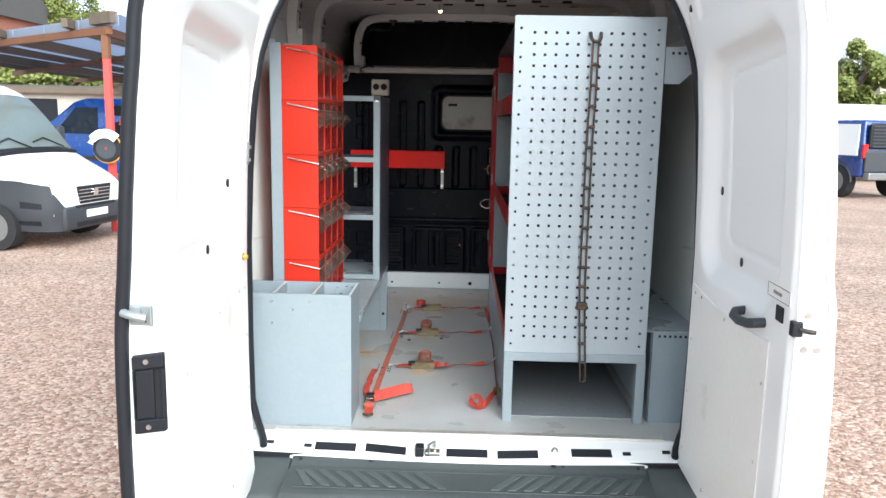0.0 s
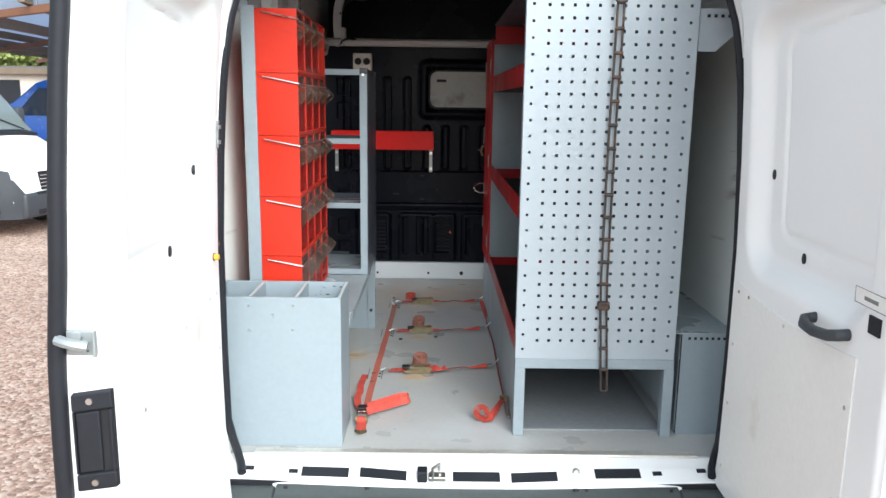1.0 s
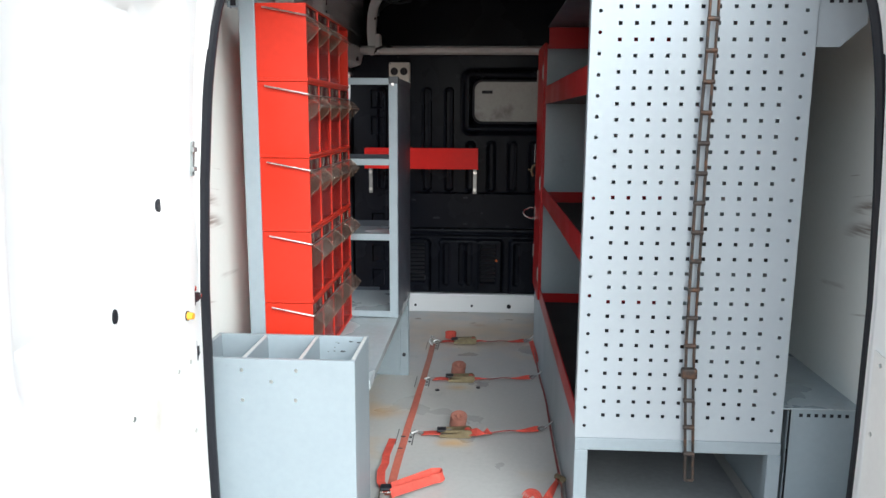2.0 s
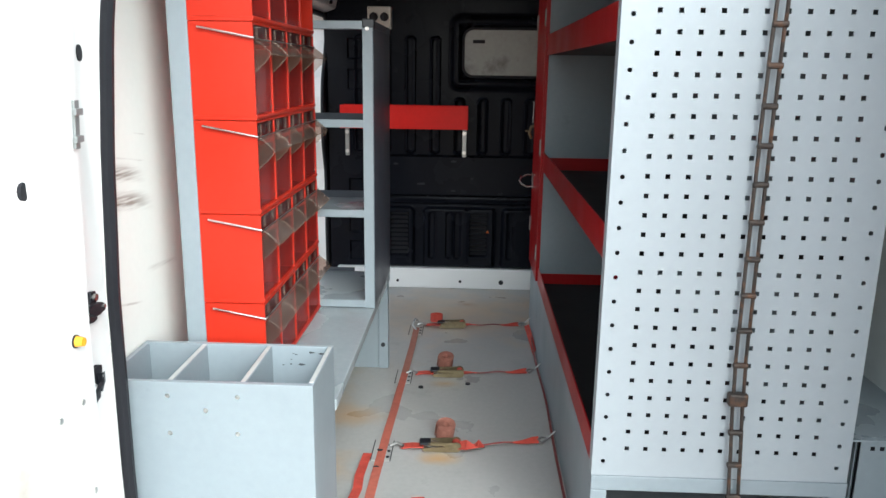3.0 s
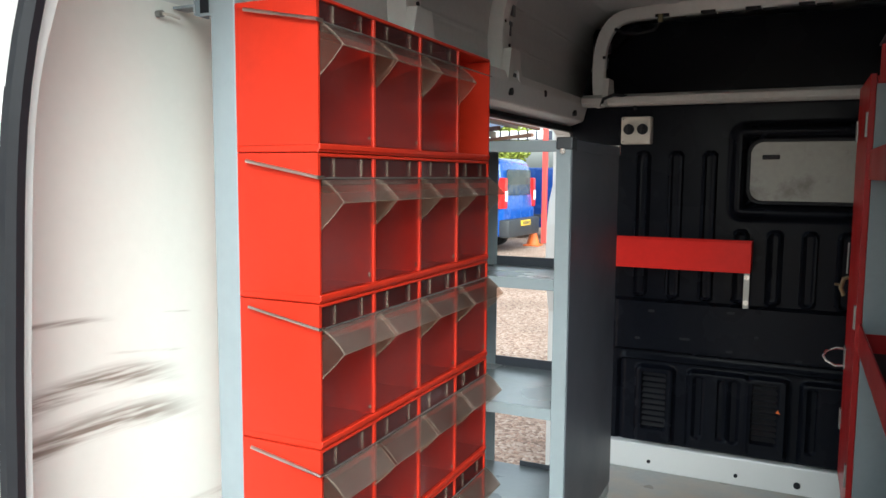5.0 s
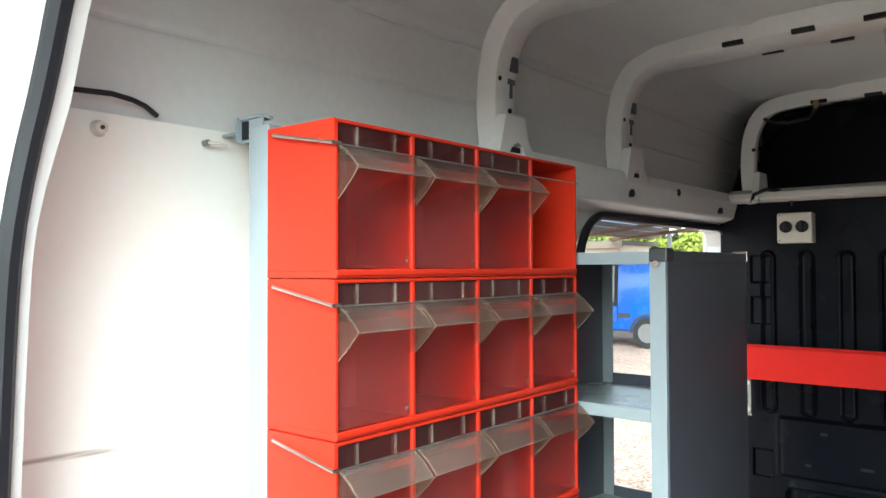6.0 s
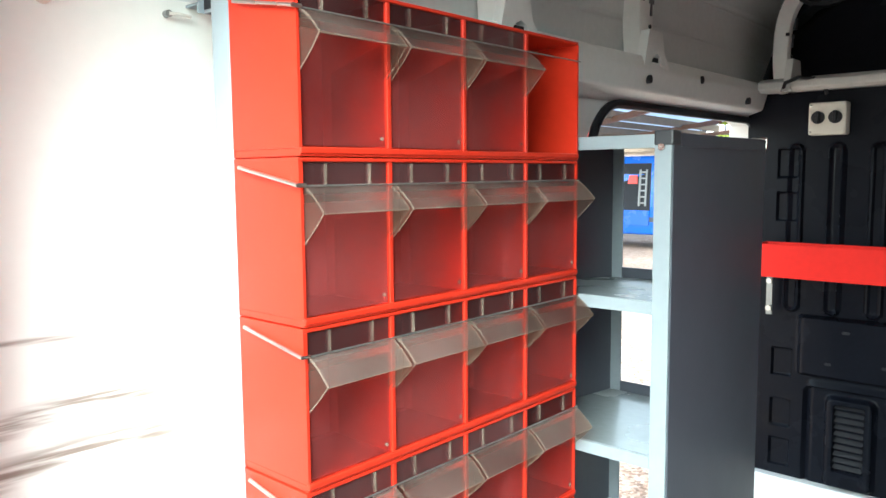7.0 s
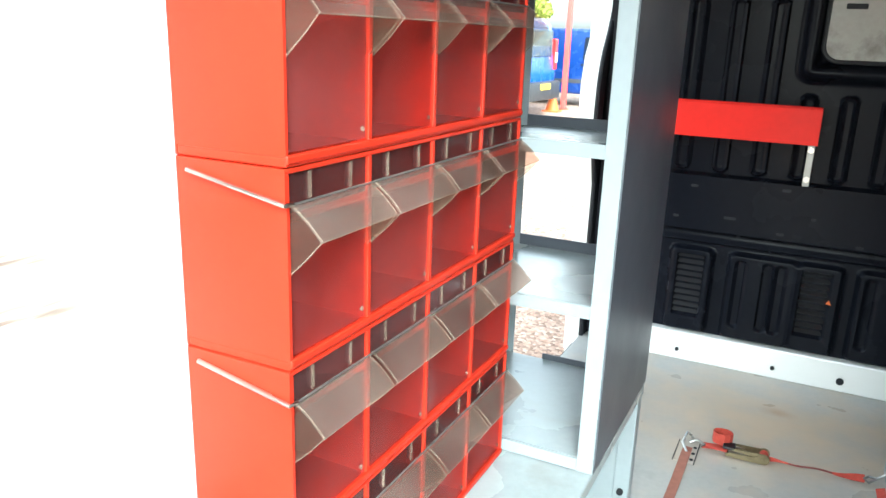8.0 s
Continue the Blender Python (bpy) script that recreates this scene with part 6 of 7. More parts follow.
for y in (3.175, 3.725, 4.23):
    tp = thing("floor_tie_plate", (-0.36, y, FZ), "thin grey slotted tie plate screwed to the floor", "tie plate", group="tie plates in the floor")
    xm = -0.346 - 0.024 * step(4.2, 2.75, y)
    part("plate", box(xm - 0.028, xm + 0.028, y - 0.075, y + 0.045, FZ, FZ + 0.0022, 0.0008), FLOOR, tp)
    for s2 in (-1, 1):
        part("edge", box(xm + s2 * 0.028 - 0.0012, xm + s2 * 0.028 + 0.0012, y - 0.075, y + 0.045, FZ, FZ + 0.0034), RUBBER, tp, "dark plate edge")
    for k in range(3):
        part("screw", disc((xm + 0.019, y - 0.055 + 0.035 * k, FZ), (xm + 0.019, y - 0.055 + 0.035 * k, FZ + 0.0042), 0.005, n=10), RUBBER, tp)

pin = thing("lining_button", (-0.845, 2.597, 1.943), "round plastic fixing button in the lining", "fixing")
part("button", disc((-0.848, 2.597, 1.943), (-0.836, 2.597, 1.943), 0.011, 0.008, 16), SOCKET, pin, smooth=True)
part("centre", disc((-0.836, 2.597, 1.943), (-0.834, 2.597, 1.943), 0.003, n=10), GREYTRIM, pin)
clipm = thing("lining_clip", (-0.84, 2.762, 1.942), "small metal clip in the lining", "fixing")
part("clip", disc((-0.848, 2.755, 1.943), (-0.838, 2.755, 1.943), 0.005, n=12), DULLZINC, clipm)
part("pin", tube([(-0.838, 2.755, 1.943), (-0.834, 2.768, 1.943), (-0.836, 2.785, 1.942)], 0.0026, 6), SOCKET, clipm, smooth=True)

# ---- the yard outside: the ground lies a little lower than the datum ----
GROUND = -0.07
indoors = set(scene.objects)


def vehicle(name, label, profile, width, paint, m, group="", kind_of="van"):
    """A van or car, nose along +x, from its side outline; tumblehome above the belt."""
    v = thing(name, (0, 0, 0), label, kind_of, group)
    top = max(z for _, z in profile)

    def breadth(z):
        return width / 2 * (1 - 0.11 * max(0, (z - 1.15) / (top - 1.15)))
    bm = prism(profile, -width / 2, width / 2, "y")
    bmesh.ops.bevel(bm, geom=list(bm.edges), offset=0.07, segments=3, profile=0.5, affect="EDGES")
    for q in bm.verts:
        if q.co.z > 1.15:
            q.co.y *= 1 - 0.11 * (q.co.z - 1.15) / (top - 1.15)
    part("body", bm, paint, v, smooth=True)

    def pane(name, pts, mat, s, lab="", t=0.012):
        bm = bmesh.new()
        a = [bm.verts.new((x, s * (breadth(z) + t), z)) for x, z in pts]
        b = [bm.verts.new((x, s * (breadth(z) - 0.03), z)) for x, z in pts]
        bm.faces.new(a), bm.faces.new(b[::-1])
        for i in range(len(a)):
            j = (i + 1) % len(a)
            bm.faces.new((a[i], b[i], b[j], a[j]))
        return part(name, bm, mat, v, lab)

    def wheel(x, r):
        for s in (-1, 1):
            y = s * (width / 2 - 0.10)
            w = part("wheel", disc((x, y - 0.105, r), (x, y + 0.115, r), r, n=32), TYRE, v, "black tyred wheel", smooth=True)
            part("rim", disc((x, y + s * 0.10, r), (x, y + s * 0.122, r), r * 0.62, n=20), RIM, w, "silver rim", smooth=True)
            part("arch", tube([(x + (r + 0.05) * math.cos(a / 12 * math.pi), s * (width / 2 - 0.005), r + (r + 0.05) * math.sin(a / 12 * math.pi)) for a in range(13)], 0.03, 6), GREYTRIM, v, smooth=True)

    def done():
        v.matrix_basis = m
        return v
    return v, pane, wheel, done


def place_at(x, y, heading):
    return pose(x, y, 0, 0, 0, heading)


# white panel van by the carport, its body drawn through cross sections
VX = (0.0, -0.10, -0.25, -0.45, -0.70, -0.95, -1.10, -1.35, -1.60, -1.80, -2.1, -2.8, -4.0, -5.2, -5.4)
VT = (0.91, 0.96, 1.03, 1.12, 1.24, 1.38, 1.55, 1.86, 2.13, 2.30, 2.42, 2.45, 2.45, 2.44, 2.40)
VW = (0.70, 0.82, 0.91, 0.965, 0.99, 1.0, 1.0, 1.01, 1.02, 1.02, 1.02, 1.02, 1.02, 1.01, 0.98)


def van_side(x, z, off=0.0):
    w, top = float(np.interp(x, VX[::-1], VW[::-1])), float(np.interp(x, VX[::-1], VT[::-1]))
    return (w + off) * (1 - 0.11 * max(0.0, (z - 1.15) / 1.3)) * (1 - 0.05 * step(0.55, 0.28, z)), top


def van_body():
    bm, rings = bmesh.new(), []
    for i in range(61):
        x = -5.4 * (i / 60) ** 1.6
        _, top = van_side(x, 1)
        ring = []
        for k in range(9):
            z = 0.30 + (top - 0.14 - 0.30) * k / 8
            ring.append((van_side(x, z)[0], z))
        w = van_side(x, top)[0]
        ring += [(w * 0.975, top - 0.07), (w * 0.90, top - 0.02), (w * 0.6, top), (w * 0.3, top + 0.01)]
        ring = [(x, y, z) for y, z in ring] + [(x, -y, z) for y, z in ring[::-1]]
        rings.append([bm.verts.new(c) for c in ring])
    for a, b in zip(rings, rings[1:]):
        for k in range(len(a)):
            bm.faces.new((a[k], a[(k + 1) % len(a)], b[(k + 1) % len(a)], b[k]))
    bm.faces.new(rings[0]), bm.faces.new(rings[-1][::-1])
    return bm


def van_shell(s, xs, low, high, off):
    """A panel that lies on the van's side between two lines of height."""
    def at(a, b, o):
        x = xs[0] + (xs[-1] - xs[0]) * a
        lo, hi = float(np.interp(-x, [-q for q in xs], low)), float(np.interp(-x, [-q for q in xs], high))
        z = lo + (hi - lo) * b
        return (x, s * van_side(x, z, o)[0], z)
    return relief(24, 6, lambda a, b: at(a, b, off), lambda a, b: at(a, b, -0.02))


v = thing("panel_van", (0, 0, 0), "white panel van with grey bumpers, parked on gravel", "van")
part("body", van_body(), WHITE, v, smooth=True)
for s in (-1, 1):
    part("wing_trim", van_shell(s, (0.0, -0.04, -0.13, -0.5, -0.95, -1.3, -1.55, -1.66), (0.27, 0.27, 0.27, 0.28, 0.30, 0.30, 0.30, 0.30), (0.62, 0.70, 0.93, 1.00, 1.02, 0.98, 0.74, 0.40), 0.014), GREYTRIM, v, "grey wheel arch and bumper side", smooth=True)
    part("headlight", van_shell(s, (-0.06, -0.25, -0.5, -0.78), (0.80, 0.88, 0.96, 1.05), (0.85, 0.94, 1.02, 1.08), 0.008), HEADLIGHT, v, "clear headlight", smooth=True)
    part("side_window", van_shell(s, (-1.35, -1.80, -2.5), (1.45, 1.45, 1.45), (1.62, 2.08, 2.10), 0.006), VANSCREEN, v, "side window")
    part("fog_recess", van_shell(s, (-0.22, -0.5), (0.60, 0.62), (0.68, 0.72), 0.020), RUBBER, v, "dark recess")
    part("fog_recess", van_shell(s, (-0.25, -0.6), (0.36, 0.38), (0.43, 0.44), 0.020), RUBBER, v, "dark recess")
    for x in (-0.88, -4.5):
        y = s * 0.90
        w = part("wheel", disc((x, y - 0.12, 0.34), (x, y + 0.145 * (s > 0) + 0.12 * (s < 0), 0.34), 0.34, n=32) if s > 0 else disc((x, y - 0.145, 0.34), (x, y + 0.12, 0.34), 0.34, n=32), TYRE, v, "black tyred wheel", smooth=True)
        part("rim", disc((x, y + s * 0.13, 0.34), (x, y + s * 0.152, 0.34), 0.21, n=20), RIM, w, "silver rim", smooth=True)
    part("door_mirror", box(-1.42, -1.24, s * 1.06 - 0.08, s * 1.06 + 0.08, 1.42, 1.76, 0.04), GREYTRIM, v, "grey door mirror", smooth=True)


def on_screen(a, b, o):
    x = -0.99 - 0.72 * b
    y, top = van_side(x, float(np.interp(x, VX[::-1], VT[::-1])))
    return (x + 0.7 * o, y * 0.93 * (2 * a - 1), top + 0.012 * (1 - (2 * a - 1) ** 2) - 0.03 * abs(2 * a - 1) ** 4 + o)


part("windscreen", relief(16, 8, lambda a, b: on_screen(a, b, 0.012), lambda a, b: on_screen(a, b, -0.02)), VANSCREEN, v, "pale greenish windscreen", smooth=True)
part("scuttle", relief(16, 2, lambda a, b: (lambda q: (q[0] + 0.10 - 0.10 * b, q[1], q[2] - 0.035 + 0.025 * b + 0.012))(on_screen(a, 0.0, 0)), lambda a, b: (lambda q: (q[0] + 0.10 - 0.10 * b, q[1], q[2] - 0.08))(on_screen(a, 0.0, 0))), RUBBER, v, "black scuttle panel")
for y0, y1 in ((0.65, 0.05), (-0.1, -0.7)):
    part("wiper", tube([(-0.93, y0, 1.44), (-1.08, (y0 + y1) / 2, 1.585), (-1.02, y1, 1.52)], 0.012, 6), RUBBER, v)
part("bumper", box(-0.18, 0.035, -0.735, 0.735, 0.27, 0.62, 0.05, seg=3), GREYTRIM, v, "grey plastic bumper", smooth=True)
part("lower_intake", box(0.0, 0.042, -0.5, 0.5, 0.31, 0.38, 0.01), RUBBER, v)
part("upper_intake", box(0.0, 0.040, -0.48, 0.48, 0.585, 0.625, 0.01), RUBBER, v)
part("number_plate", box(0.03, 0.047, -0.26, 0.26, 0.43, 0.54, 0.004), WHITE, v, "white plate")
for i in range(6):
    part("plate_bar", box(0.047, 0.049, -0.2 + i * 0.07, -0.16 + i * 0.07, 0.455, 0.515), SOCKET, v)
gr = part("grille", prism([(-0.42, 0.90), (0.42, 0.90), (0.36, 0.64), (-0.36, 0.64)], -0.03, 0.010, "x"), RUBBER, v, "black grille")
for i in range(4):
    part("grille_bar", box(0.010, 0.020, -0.38, 0.38, 0.68 + i * 0.052, 0.694 + i * 0.052, 0.004), CHROME, gr)
part("badge", disc((0.01, 0, 0.80), (0.035, 0, 0.80), 0.062, n=20), CHROME, v, "round chrome badge", smooth=True)
v.matrix_basis = place_at(-5.11, 10.14, -7.9) @ Matrix.Scale(0.90, 4)

vanprof = [(0, 0.32), (0.02, 0.85), (-0.10, 1.02), (-0.75, 1.22), (-1.45, 1.90), (-1.75, 2.0), (-4.4, 2.02), (-4.55, 1.9), (-4.66, 0.9), (-4.66, 0.35)]


def small_van(label, paint, x, y, heading, scale, open_side=False):
    v, pane, wheel, done = vehicle("parked_van", label, vanprof, 1.82, paint, place_at(x, y, heading) @ Matrix.Scale(scale, 4), group="vans in the yard")
    for s in (-1, 1):
        pane("side_window", [(-1.05, 1.22), (-2.05, 1.22), (-2.05, 1.80), (-1.55, 1.80)], GLASS, s, "dark cab window")
        pane("rub_strip", [(-1.55, 0.62), (-3.35, 0.62), (-3.35, 0.72), (-1.55, 0.72)], GREYTRIM, s, "grey rub strip")
        pane("tail_light", [(-4.52, 0.95), (-4.62, 0.95), (-4.56, 1.55), (-4.47, 1.55)], LAMP_RED, s, "red tail light", 0.02)
        pane("door_handle", [(-1.95, 1.08), (-2.1, 1.08), (-2.1, 1.12), (-1.95, 1.12)], RUBBER, s, "", 0.03)
        if open_side and s == open_side:
            pane("open_side_door_gap", [(-2.29, 0.55), (-3.07, 0.55), (-3.07, 1.85), (-2.29, 1.85)], RUBBER, s, "dark open side door gap")
            for x in (-2.81, -2.96):
                pane("ladder_rail", [(x, 0.95), (x - 0.035, 0.95), (x - 0.035, 1.72), (x, 1.72)], RIM, s, "pale ladder rail inside", 0.030)
            for i in range(6):
                pane("ladder_rung", [(-2.82, 1.0 + i * 0.13), (-2.96, 1.0 + i * 0.13), (-2.96, 1.03 + i * 0.13), (-2.82, 1.03 + i * 0.13)], RIM, s, "", 0.026)
            pane("red_crate", [(-2.55, 1.42), (-2.77, 1.42), (-2.75, 1.60), (-2.58, 1.60)], POSTRED, s, "red crate inside", 0.030)
            pane("load_floor", [(-2.29, 0.55), (-3.07, 0.55), (-3.07, 0.86), (-2.29, 0.86)], BLUE, s, "blue door sill", 0.028)
    wheel(-0.82, 0.32), wheel(-3.75, 0.32)
    part("rear_window", box(-4.665, -4.60, -0.66, 0.66, 1.22, 1.78, 0.03), SCREEN, v, "tailgate window")
    for s in (-1, 1):
        tl = part("rear_light", box(-4.69, -4.55, s * 0.84 - 0.07, s * 0.84 + 0.07, 0.95, 1.60, 0.02), LAMP_RED, v, "red rear light")
        part("reversing_lens", box(-4.70, -4.60, s * 0.84 - 0.06, s * 0.84 + 0.06, 1.10, 1.32, 0.01), WHITE, tl)
    part("rear_bumper", box(-4.80, -4.55, -0.93, 0.93, 0.33, 0.72, 0.05), GREYTRIM, v, "grey rear bumper", smooth=True)
    part("front_bumper", box(-0.05, 0.06, -0.88, 0.88, 0.30, 0.60, 0.03), GREYTRIM, v, "grey front bumper", smooth=True)
    part("number_plate", box(-4.82, -4.79, -0.26, 0.26, 0.56, 0.68), PLATE, v, "yellow plate")
    for i in range(5):
        part("plate_bar", box(-4.823, -4.82, -0.2 + i * 0.08, -0.15 + i * 0.08, 0.59, 0.65), INK, v)
    done()


small_van("bright blue panel van with its side door open", BLUE, -11.06, 19.155, 178, 1.08, open_side=1)
small_van("dark blue van parked beyond the post", NAVY, -3.88, 22.91, 0, 1.0)
small_van("tall white van on the far side of the yard", WHITE, 17.3, 27.2, 0, 1.30)

# dark blue off-roader with spare cover at the right
ov, pane, wheel, done = vehicle("off_roader", "dark blue off-roader with white hardtop sides and a black slatted rear", [(0, 0.45), (0, 1.05), (-1.3, 1.12), (-1.8, 1.78), (-4.0, 1.80), (-4.1, 0.5)], 1.75, NAVY, place_at(9.62, 23.97, 107) @ Matrix.Scale(1.12, 4), kind_of="off-roader")
wheel(-0.8, 0.38), wheel(-3.42, 0.38)
part("rear_door", box(-4.15, -4.07, -0.80, 0.80, 0.62, 1.10, 0.03), GREYTRIM, ov, "dark grey lower rear door")
rw = part("rear_panel", box(-4.14, -4.06, -0.72, 0.72, 1.15, 1.72, 0.05), RUBBER, ov, "black slatted rear panel")
for i in range(7):
    part("slat", box(-4.155, -4.14, -0.66, 0.66, 1.19 + i * 0.075, 1.22 + i * 0.075), GREYTRIM, rw)
part("rear_bumper", box(-4.28, -4.10, -0.8, 0.8, 0.45, 0.62, 0.03), RIM, ov, "silver rear bumper")
for s in (-1, 1):
    part("tail_light", box(-4.13, -4.08, s * 0.80 - 0.06, s * 0.80 + 0.06, 0.95, 1.25), LAMP_RED, ov, "red tail light")
    pane("hardtop_side", [(-1.9, 0.99), (-3.96, 0.99), (-3.90, 1.70), (-2.1, 1.70)], WHITE, s, "white hardtop side")
done()

# carport of rusty beams, timbers and bluish sheets
DARKRUST = material("dark_rusty_beam", (0.11, 0.05, 0.03), 0.75, vary=0.3)
cp = thing("carport", (-6.5, 15, 0), "open carport of red posts and rusty beams with sheet roof", "carport")
PA = Vector((-5.33, 11.20, 0))
along, back = Vector((-0.797, 0.603, 0)).normalized(), Vector((-0.074, 0.997, 0)).normalized()


def beam_mesh(p, q, w, h):
    d = (q - p).normalized()
    sd = d.cross(Vector((0, 0, 1))).normalized() * w / 2
    up = Vector((0, 0, h / 2))
    bm = bmesh.new()
    a = [bm.verts.new(p + c) for c in (sd + up, -sd + up, -sd - up, sd - up)]
    b = [bm.verts.new(q + c) for c in (sd + up, -sd + up, -sd - up, sd - up)]
    bm.faces.new(a[::-1]), bm.faces.new(b)
    for i in range(4):
        bm.faces.new((a[i], a[(i + 1) % 4], b[(i + 1) % 4], b[i]))
    return bm


def beam(p, q, w, h, mat, name, label=""):
    part(name, beam_mesh(p, q, w, h), mat, cp, label)


part("post", box(PA.x - 0.048, PA.x + 0.048, PA.y - 0.048, PA.y + 0.048, 0, 2.58, 0.008), POSTRED, cp, "red painted post")
part("post_top", box(PA.x - 0.052, PA.x + 0.052, PA.y - 0.052, PA.y + 0.052, 2.58, 2.93, 0.008), RUST, cp, "rusty post top")
far = PA + along * 9
part("post", box(far.x - 0.07, far.x + 0.07, far.y - 0.07, far.y + 0.07, 0, 2.93, 0.008), RUST, cp)


def high(z):
    return Vector((0, 0, z))


beam(PA - along * 0.12 + high(2.98), PA + along * 9.2 + high(2.98), 0.09, 0.11, RUST, "beam", "orange rusty front beam")
beam(PA + back * 0.06 + high(2.97), PA + back * 9 + high(2.97), 0.09, 0.12, DARKRUST, "beam", "dark rusty side beam")
slant = Vector((-0.69, 0.724, 0))
for d, h in ((3.3, 0.12), (7.6, 0.11), (11.0, 0.11)):
    beam(PA - slant * (1.0 if d < 5 else -1.5) + back * d + high(2.97), PA + slant * 12 + back * d + high(2.97), 0.08, h, DARKRUST, "beam", "dark rusty purlin")
for d, h in ((1.0, 0.15), (3.5, 0.19), (5.3, 0.15), (7.2, 0.19), (8.8, 0.15)):
    beam(PA + along * d + back * 0.06 + high(3.08), PA + along * d + back * (8 + d) + high(3.08), 0.10, h, TIMBER, "rafter", "weathered timber rafter")
    beam(PA + along * d - back * 0.28 + high(3.13), PA + along * d + back * 0.05 + high(3.11), 0.10, 0.13, TIMBER, "rafter_end", "cut timber end")
beam(PA - along * 0.25 + high(3.16), PA + along * 0.35 + high(3.16), 0.12, 0.16, TIMBER, "joint_block", "weathered timber block")
for k in range(8):
    a0, a1 = along * (k * 1.18 - 0.35), along * (k * 1.18 + 0.80)
    bm = bmesh.new()
    rows = []
    for i in range(25):
        off = a0.lerp(a1, i / 24)
        wv = 0.018 * math.cos(i * math.pi / 2)
        rows.append((bm.verts.new(PA + off + back * 0.10 + high(3.185 + wv)), bm.verts.new(PA + off + back * (8 + off.length) + high(3.215 + wv))))
    for r0, r1 in zip(rows, rows[1:]):
        bm.faces.new((r0[0], r1[0], r1[1], r0[1]))
    so = part("roof_sheet", bm, SHEET, cp, "bluish translucent corrugated sheet")
    so.modifiers.new("thick", "SOLIDIFY").thickness = 0.004
    beam(PA + a0 + back * 0.05 + high(3.115), PA + a1 + back * 0.05 + high(3.115), 0.012, 0.15, SHEET, "edge_sheet", "bluish upstand along the roof edge")
# hose reel on the post
hr = thing("hose_reel", (PA.x, PA.y - 0.25, 0.9), "black hose reel with a white rag on a red post", "hose reel")
c = Vector((PA.x + 0.02, PA.y - 0.2, 1.27))
part("drum", disc(c + Vector((0, -0.02, 0)), c + Vector((0, 0.12, 0)), 0.20, n=30), RUBBER, hr, smooth=True)
part("hub", disc(c + Vector((0, -0.028, 0)), c + Vector((0, -0.02, 0)), 0.016, n=16), LAMP_RED, hr, "red hub", smooth=True)
part("hose", tube([c + Vector((0.215 * math.cos(a / 20 * 6.283), 0.03, 0.215 * math.sin(a / 20 * 6.283))) for a in range(20)], 0.012, 6, closed=True), YELLOW, hr, "yellow hose", smooth=True)
part("drum_face", disc(c + Vector((0, -0.026, 0)), c + Vector((0, -0.02, 0)), 0.15, n=30), GREYTRIM, hr, smooth=True)
part("rag", ribbon([c + Vector((0.21 * math.cos(radians(a)), -0.05 + 0.012 * math.sin(a * 0.2), 0.17 * math.sin(radians(a)) + 0.05)) for a in range(175, 34, -14)], 0.13, 0.012, axis=(0.2, 0.15, 1)), WHITE, hr, "white rag", smooth=True)

pt2 = thing("red_post", (-6.06, 21.0, 0), "thin red painted steel post on gravel", "post")
part("post", box(-6.12, -6.00, 20.94, 21.06, 0, 3.2, 0.008), POSTRED, pt2)
part("foot", box(-6.18, -5.94, 20.88, 21.12, 0, 0.02), RUST, pt2)
# cone, sign and hedge seen through the side door
cn = thing("traffic_cone", (-6.12, 20.3, 0), "small orange traffic cone on gravel", "traffic cone")
part("cone", disc((-6.12, 20.3, 0.03), (-6.12, 20.3, 0.55), 0.17, 0.03, 20), ORANGE, cn, smooth=True)
part("base", box(-6.32, -5.92, 20.1, 20.5, 0, 0.035, 0.01), ORANGE, cn)
sg = thing("sign_board", (-9, 27.5, 0), "raised white lettering blocks on a dark sign rail", "sign")
part("board", box(-10.7, -7.9, 27.5, 27.56, 3.02, 3.34, 0.01), INK, sg)
for i in range(7):
    part("lettering_block", box(-10.45 + i * 0.34, -10.19 + i * 0.34, 27.46, 27.499, 3.05, 3.36, 0.01), WHITE, sg, "white lettering block")
for x in (-10.5, -8.1):
    part("leg", box(x - 0.06, x + 0.06, 27.56, 27.68, 0, 3.2), RIM, sg)


def foliage(cx, cy, cz, rx, ry, rz, count, size, seed):
    """Many small leaves in uneven clumps."""
    rnd = random.Random(seed)
    clumps = []
    for _ in range(34):
        while True:
            p = Vector((rnd.uniform(-1, 1), rnd.uniform(-1, 1), rnd.uniform(-1, 1)))
            if 0.25 < p.length < 1:
                break
        clumps.append((p, rnd.uniform(0.18, 0.36)))
    verts, faces = [], []
    for i in range(count):
        p, r = clumps[rnd.randrange(len(clumps))]
        q = p + Vector((rnd.gauss(0, 1), rnd.gauss(0, 1), rnd.gauss(0, 1))).normalized() * r * rnd.random() ** 0.4
        c = Vector((cx + q.x * rx, cy + q.y * ry, cz + q.z * rz))
        u = Vector((rnd.gauss(0, 1), rnd.gauss(0, 1), rnd.gauss(0, 0.6))).normalized() * size * rnd.uniform(0.6, 1.3)
        w = u.orthogonal().normalized() * size * 0.5
        k = len(verts)
        verts += [c - u * 0.5, c + w, c + u * 0.5, c - w]
        faces.append((k, k + 1, k + 2, k + 3))
    return verts, faces


def leafy(name, parent, args, mat):
    vs, fs = foliage(*args)
    o = ORG[parent.name]
    me = bpy.data.meshes.new(name)
    me.from_pydata([v - o for v in vs], [], fs)
    me.materials.append(mat)
    ob = new(name, me)
    ob.parent = parent
    ORG[ob.name] = o
    return ob


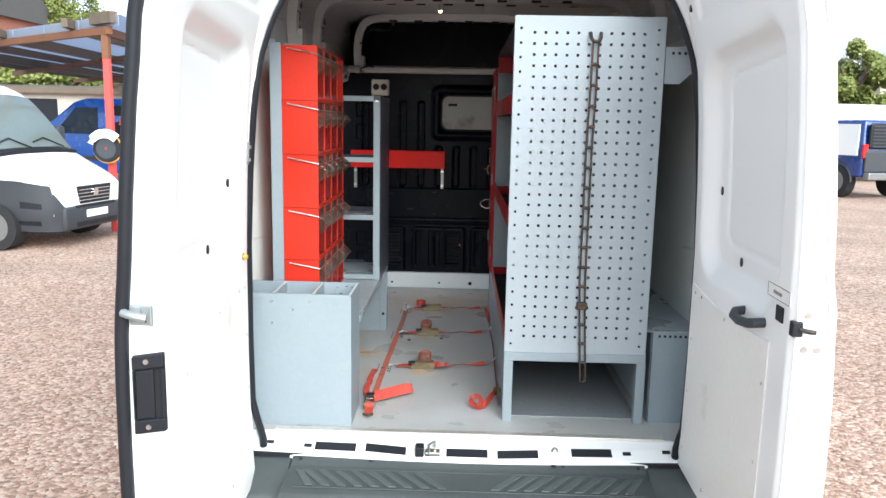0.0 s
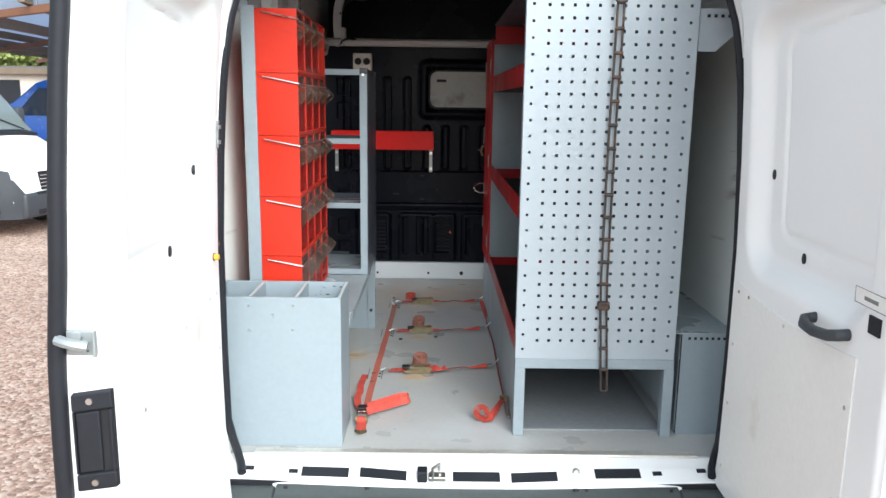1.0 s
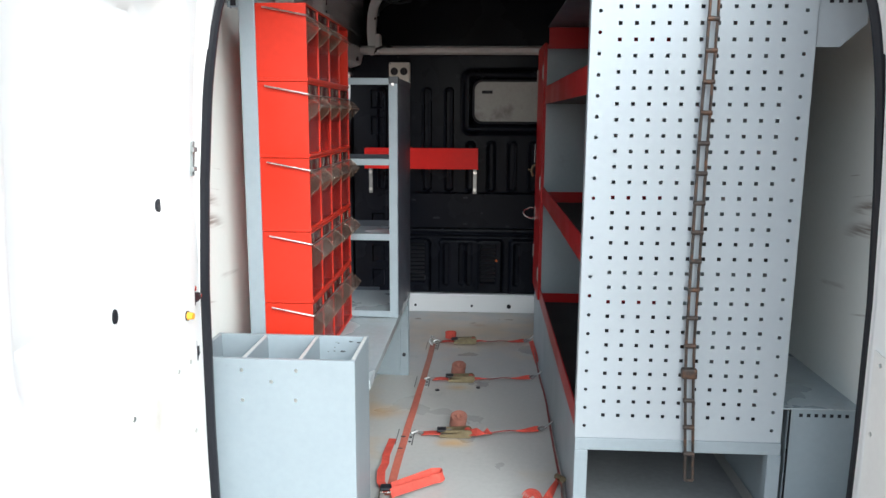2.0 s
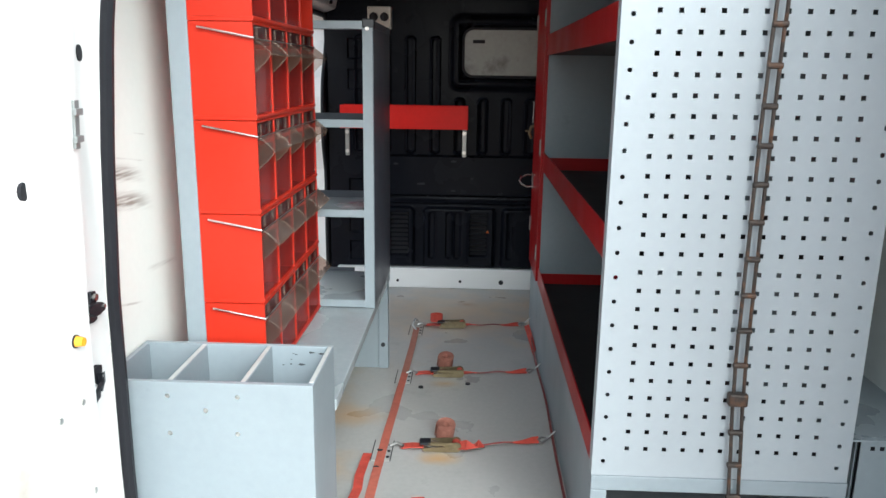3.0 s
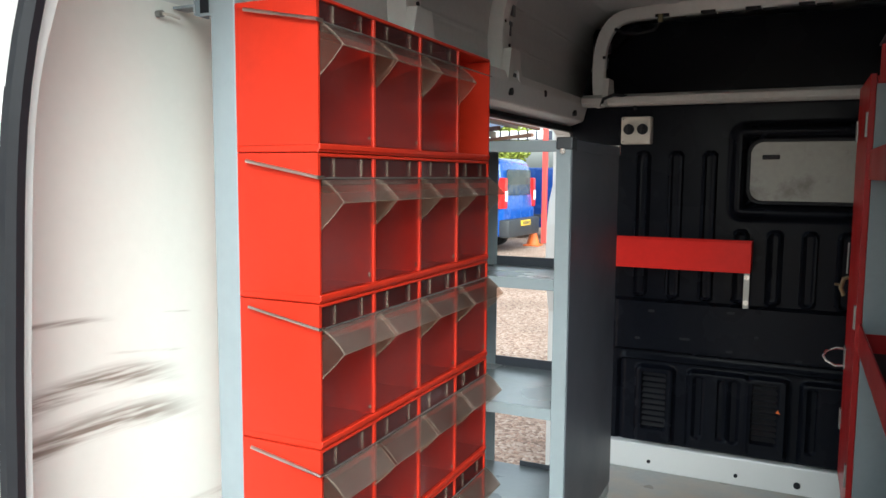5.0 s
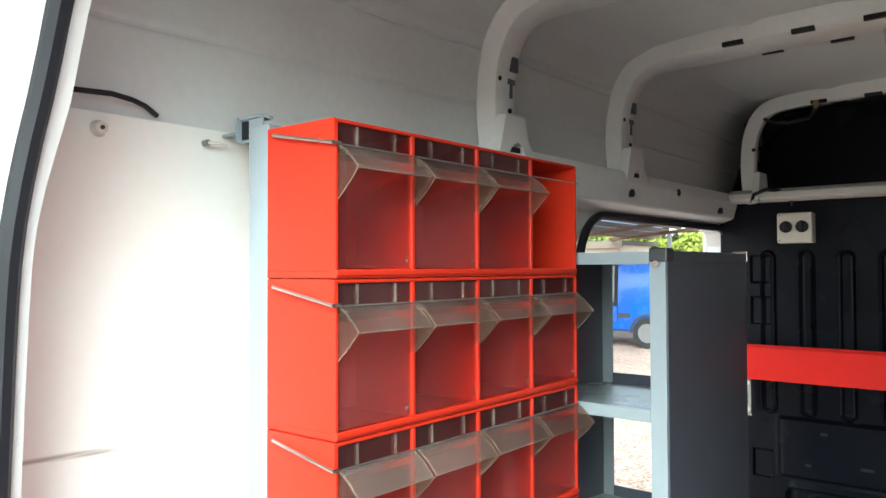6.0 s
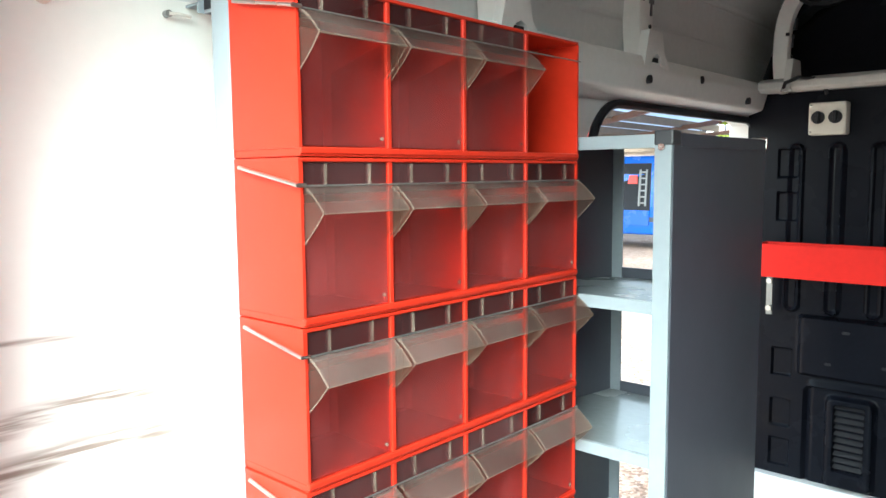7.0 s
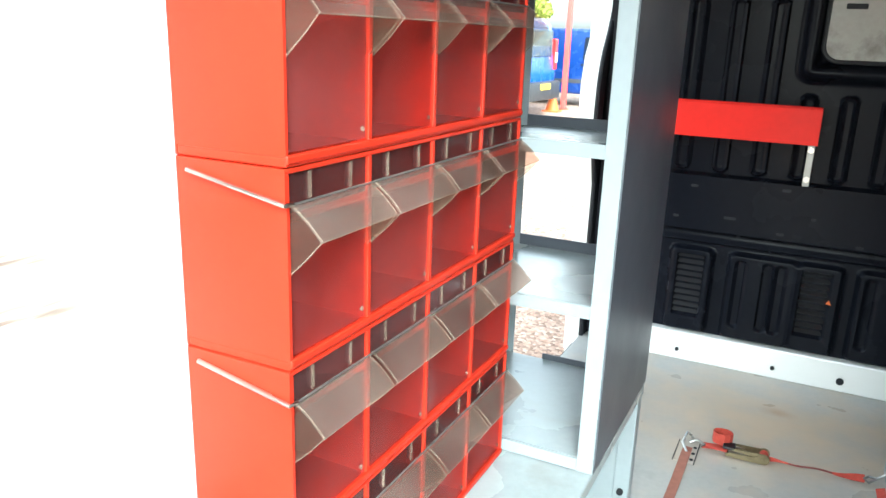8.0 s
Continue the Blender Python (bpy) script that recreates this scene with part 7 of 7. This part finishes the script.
def tree(x, y, h, r, seed, mat, label):
    t = thing("tree", (x, y, 0), label, "tree")
    part("trunk", disc((x, y, 0), (x, y, h * 0.6), 0.22, 0.12, 12), BARK, t, smooth=True)
    rnd = random.Random(seed)
    for i in range(6):
        a = i * 1.05 + rnd.random()
        part("limb", tube([(x, y, h * (0.35 + 0.04 * i)), (x + math.cos(a) * r * 0.4, y + math.sin(a) * r * 0.4, h * (0.55 + 0.04 * i)), (x + math.cos(a) * r * 0.7, y + math.sin(a) * r * 0.7, h * (0.72 + 0.03 * i))], 0.06, 6), BARK, t, smooth=True)
    leafy("crown", t, (x, y, h * 0.68, r, r, h * 0.34, 16000, 0.19, seed), mat)


tree(19.9, 40, 6.0, 1.75, 3, LEAF, "leafy green tree beyond the yard")
tree(-28.5, 52, 12.6, 3.2, 5, LEAF, "tall leafy green tree behind the carport")
tree(-14.5, 36, 5.0, 3.0, 8, HEDGE, "low yellow-green bushy tree behind the vans")
tree(-19.0, 36, 4.6, 3.2, 9, LEAF, "low green bushy tree behind the carport")


def house(x, y, w, d, eaves, ridge, label, wall):
    h = thing("house", (x, y, 0), label, "house")
    part("wall", box(x - w / 2, x + w / 2, y - d / 2, y + d / 2, 0, eaves), wall, h)
    bm = prism([(y - d / 2 - 0.3, eaves - 0.05), (y + d / 2 + 0.3, eaves - 0.05), (y, ridge)], x - w / 2 - 0.3, x + w / 2 + 0.3, "x")
    rf = part("roof", bm, TILE, h, "grey tiled roof")
    for s in (-1, 1):
        part("barge_board", beam_mesh(Vector((x + s * (w / 2 + 0.32), y - d / 2 - 0.3, eaves - 0.02)), Vector((x + s * (w / 2 + 0.32), y, ridge + 0.03)), 0.08, 0.28), WHITE, rf, "white barge board")
    part("chimney", box(x - w / 2 + 0.4, x - w / 2 + 1.3, y - 0.4, y + 0.4, ridge - 0.4, ridge + 1.1), BRICK, rf)
    for i in range(3):
        for z in (1.0, 3.6):
            xx = x - w / 2 + w * (i + 0.5) / 3
            if z + 1.3 < eaves:
                wd = part("window", box(xx - 0.6, xx + 0.6, y - d / 2 - 0.03, y - d / 2 + 0.05, z, z + 1.2), WHITE, h, "white framed window")
                part("pane", box(xx - 0.5, xx + 0.5, y - d / 2 - 0.04, y - d / 2 - 0.031, z + 0.1, z + 1.1), GLASS, wd)


house(28.2, 48, 9.5, 8, 4.6, 6.2, "pale rendered house with a grey tiled roof", BRICK)
house(-33.0, 46, 12, 9, 7.4, 10.4, "red brick house with a grey tiled roof behind the carport", HOUSEBRICK)
sh = thing("shed", (-19.0, 31, 0), "low pale shed with a dark open doorway", "shed")
part("wall", box(-23, -14.0, 31, 34, 0, 2.75), BRICK, sh)
part("roof", box(-23.3, -13.8, 30.7, 34.3, 2.75, 2.93), TILE, sh, "flat grey roof edge")
part("doorway", box(-19.6, -16.75, 30.95, 31.0, 0, 2.40), RUBBER, sh, "dark open doorway")
part("fascia", box(-23.3, -13.8, 30.66, 30.70, 2.62, 2.86), TIMBER, sh, "weathered fascia board")
# low wall and sheds closing the yard
bm = box(-40, 45, 56, 56.4, 0, 2.2)
solid("yard_wall", bm, BRICK, "pale boundary wall of the yard", "wall", kind="structure")

# loose stones lie on the gravel nearest the doors
rnd = random.Random(11)
verts, faces = [], []
for i in range(9000):
    if i % 3:
        x, y = -0.95 - 3.6 * rnd.random() ** 1.3, 1.2 + 6.0 * rnd.random()
    else:
        x, y = 1.0 + 3.0 * rnd.random(), 1.8 + 5.0 * rnd.random()
    s = rnd.uniform(0.006, 0.016)
    k = len(verts)
    a = rnd.uniform(0, 6.28)
    for (px, py, pz) in ((1, 0, 0.2), (0, 1, 0.3), (-1, 0, 0.25), (0, -1, 0.2), (0.1, 0.1, 0.8), (0, 0, -0.3)):
        f = s * rnd.uniform(0.7, 1.2)
        verts.append((x + (px * math.cos(a) - py * math.sin(a)) * f, y + (px * math.sin(a) + py * math.cos(a)) * f, pz * s))
    for q in ((0, 1, 4), (1, 2, 4), (2, 3, 4), (3, 0, 4), (1, 0, 5), (2, 1, 5), (3, 2, 5), (0, 3, 5)):
        faces.append(tuple(k + j for j in q))
me = bpy.data.meshes.new("gravel_stones")
me.from_pydata(verts, [], faces)
me.materials.append(STONE)
tagged(new("gravel_stones", me), "loose reddish gravel stones on the yard", "gravel", kind="stuff")
for ob in scene.objects:
    if ob.parent is None and ob not in indoors:
        ob.location.z += GROUND
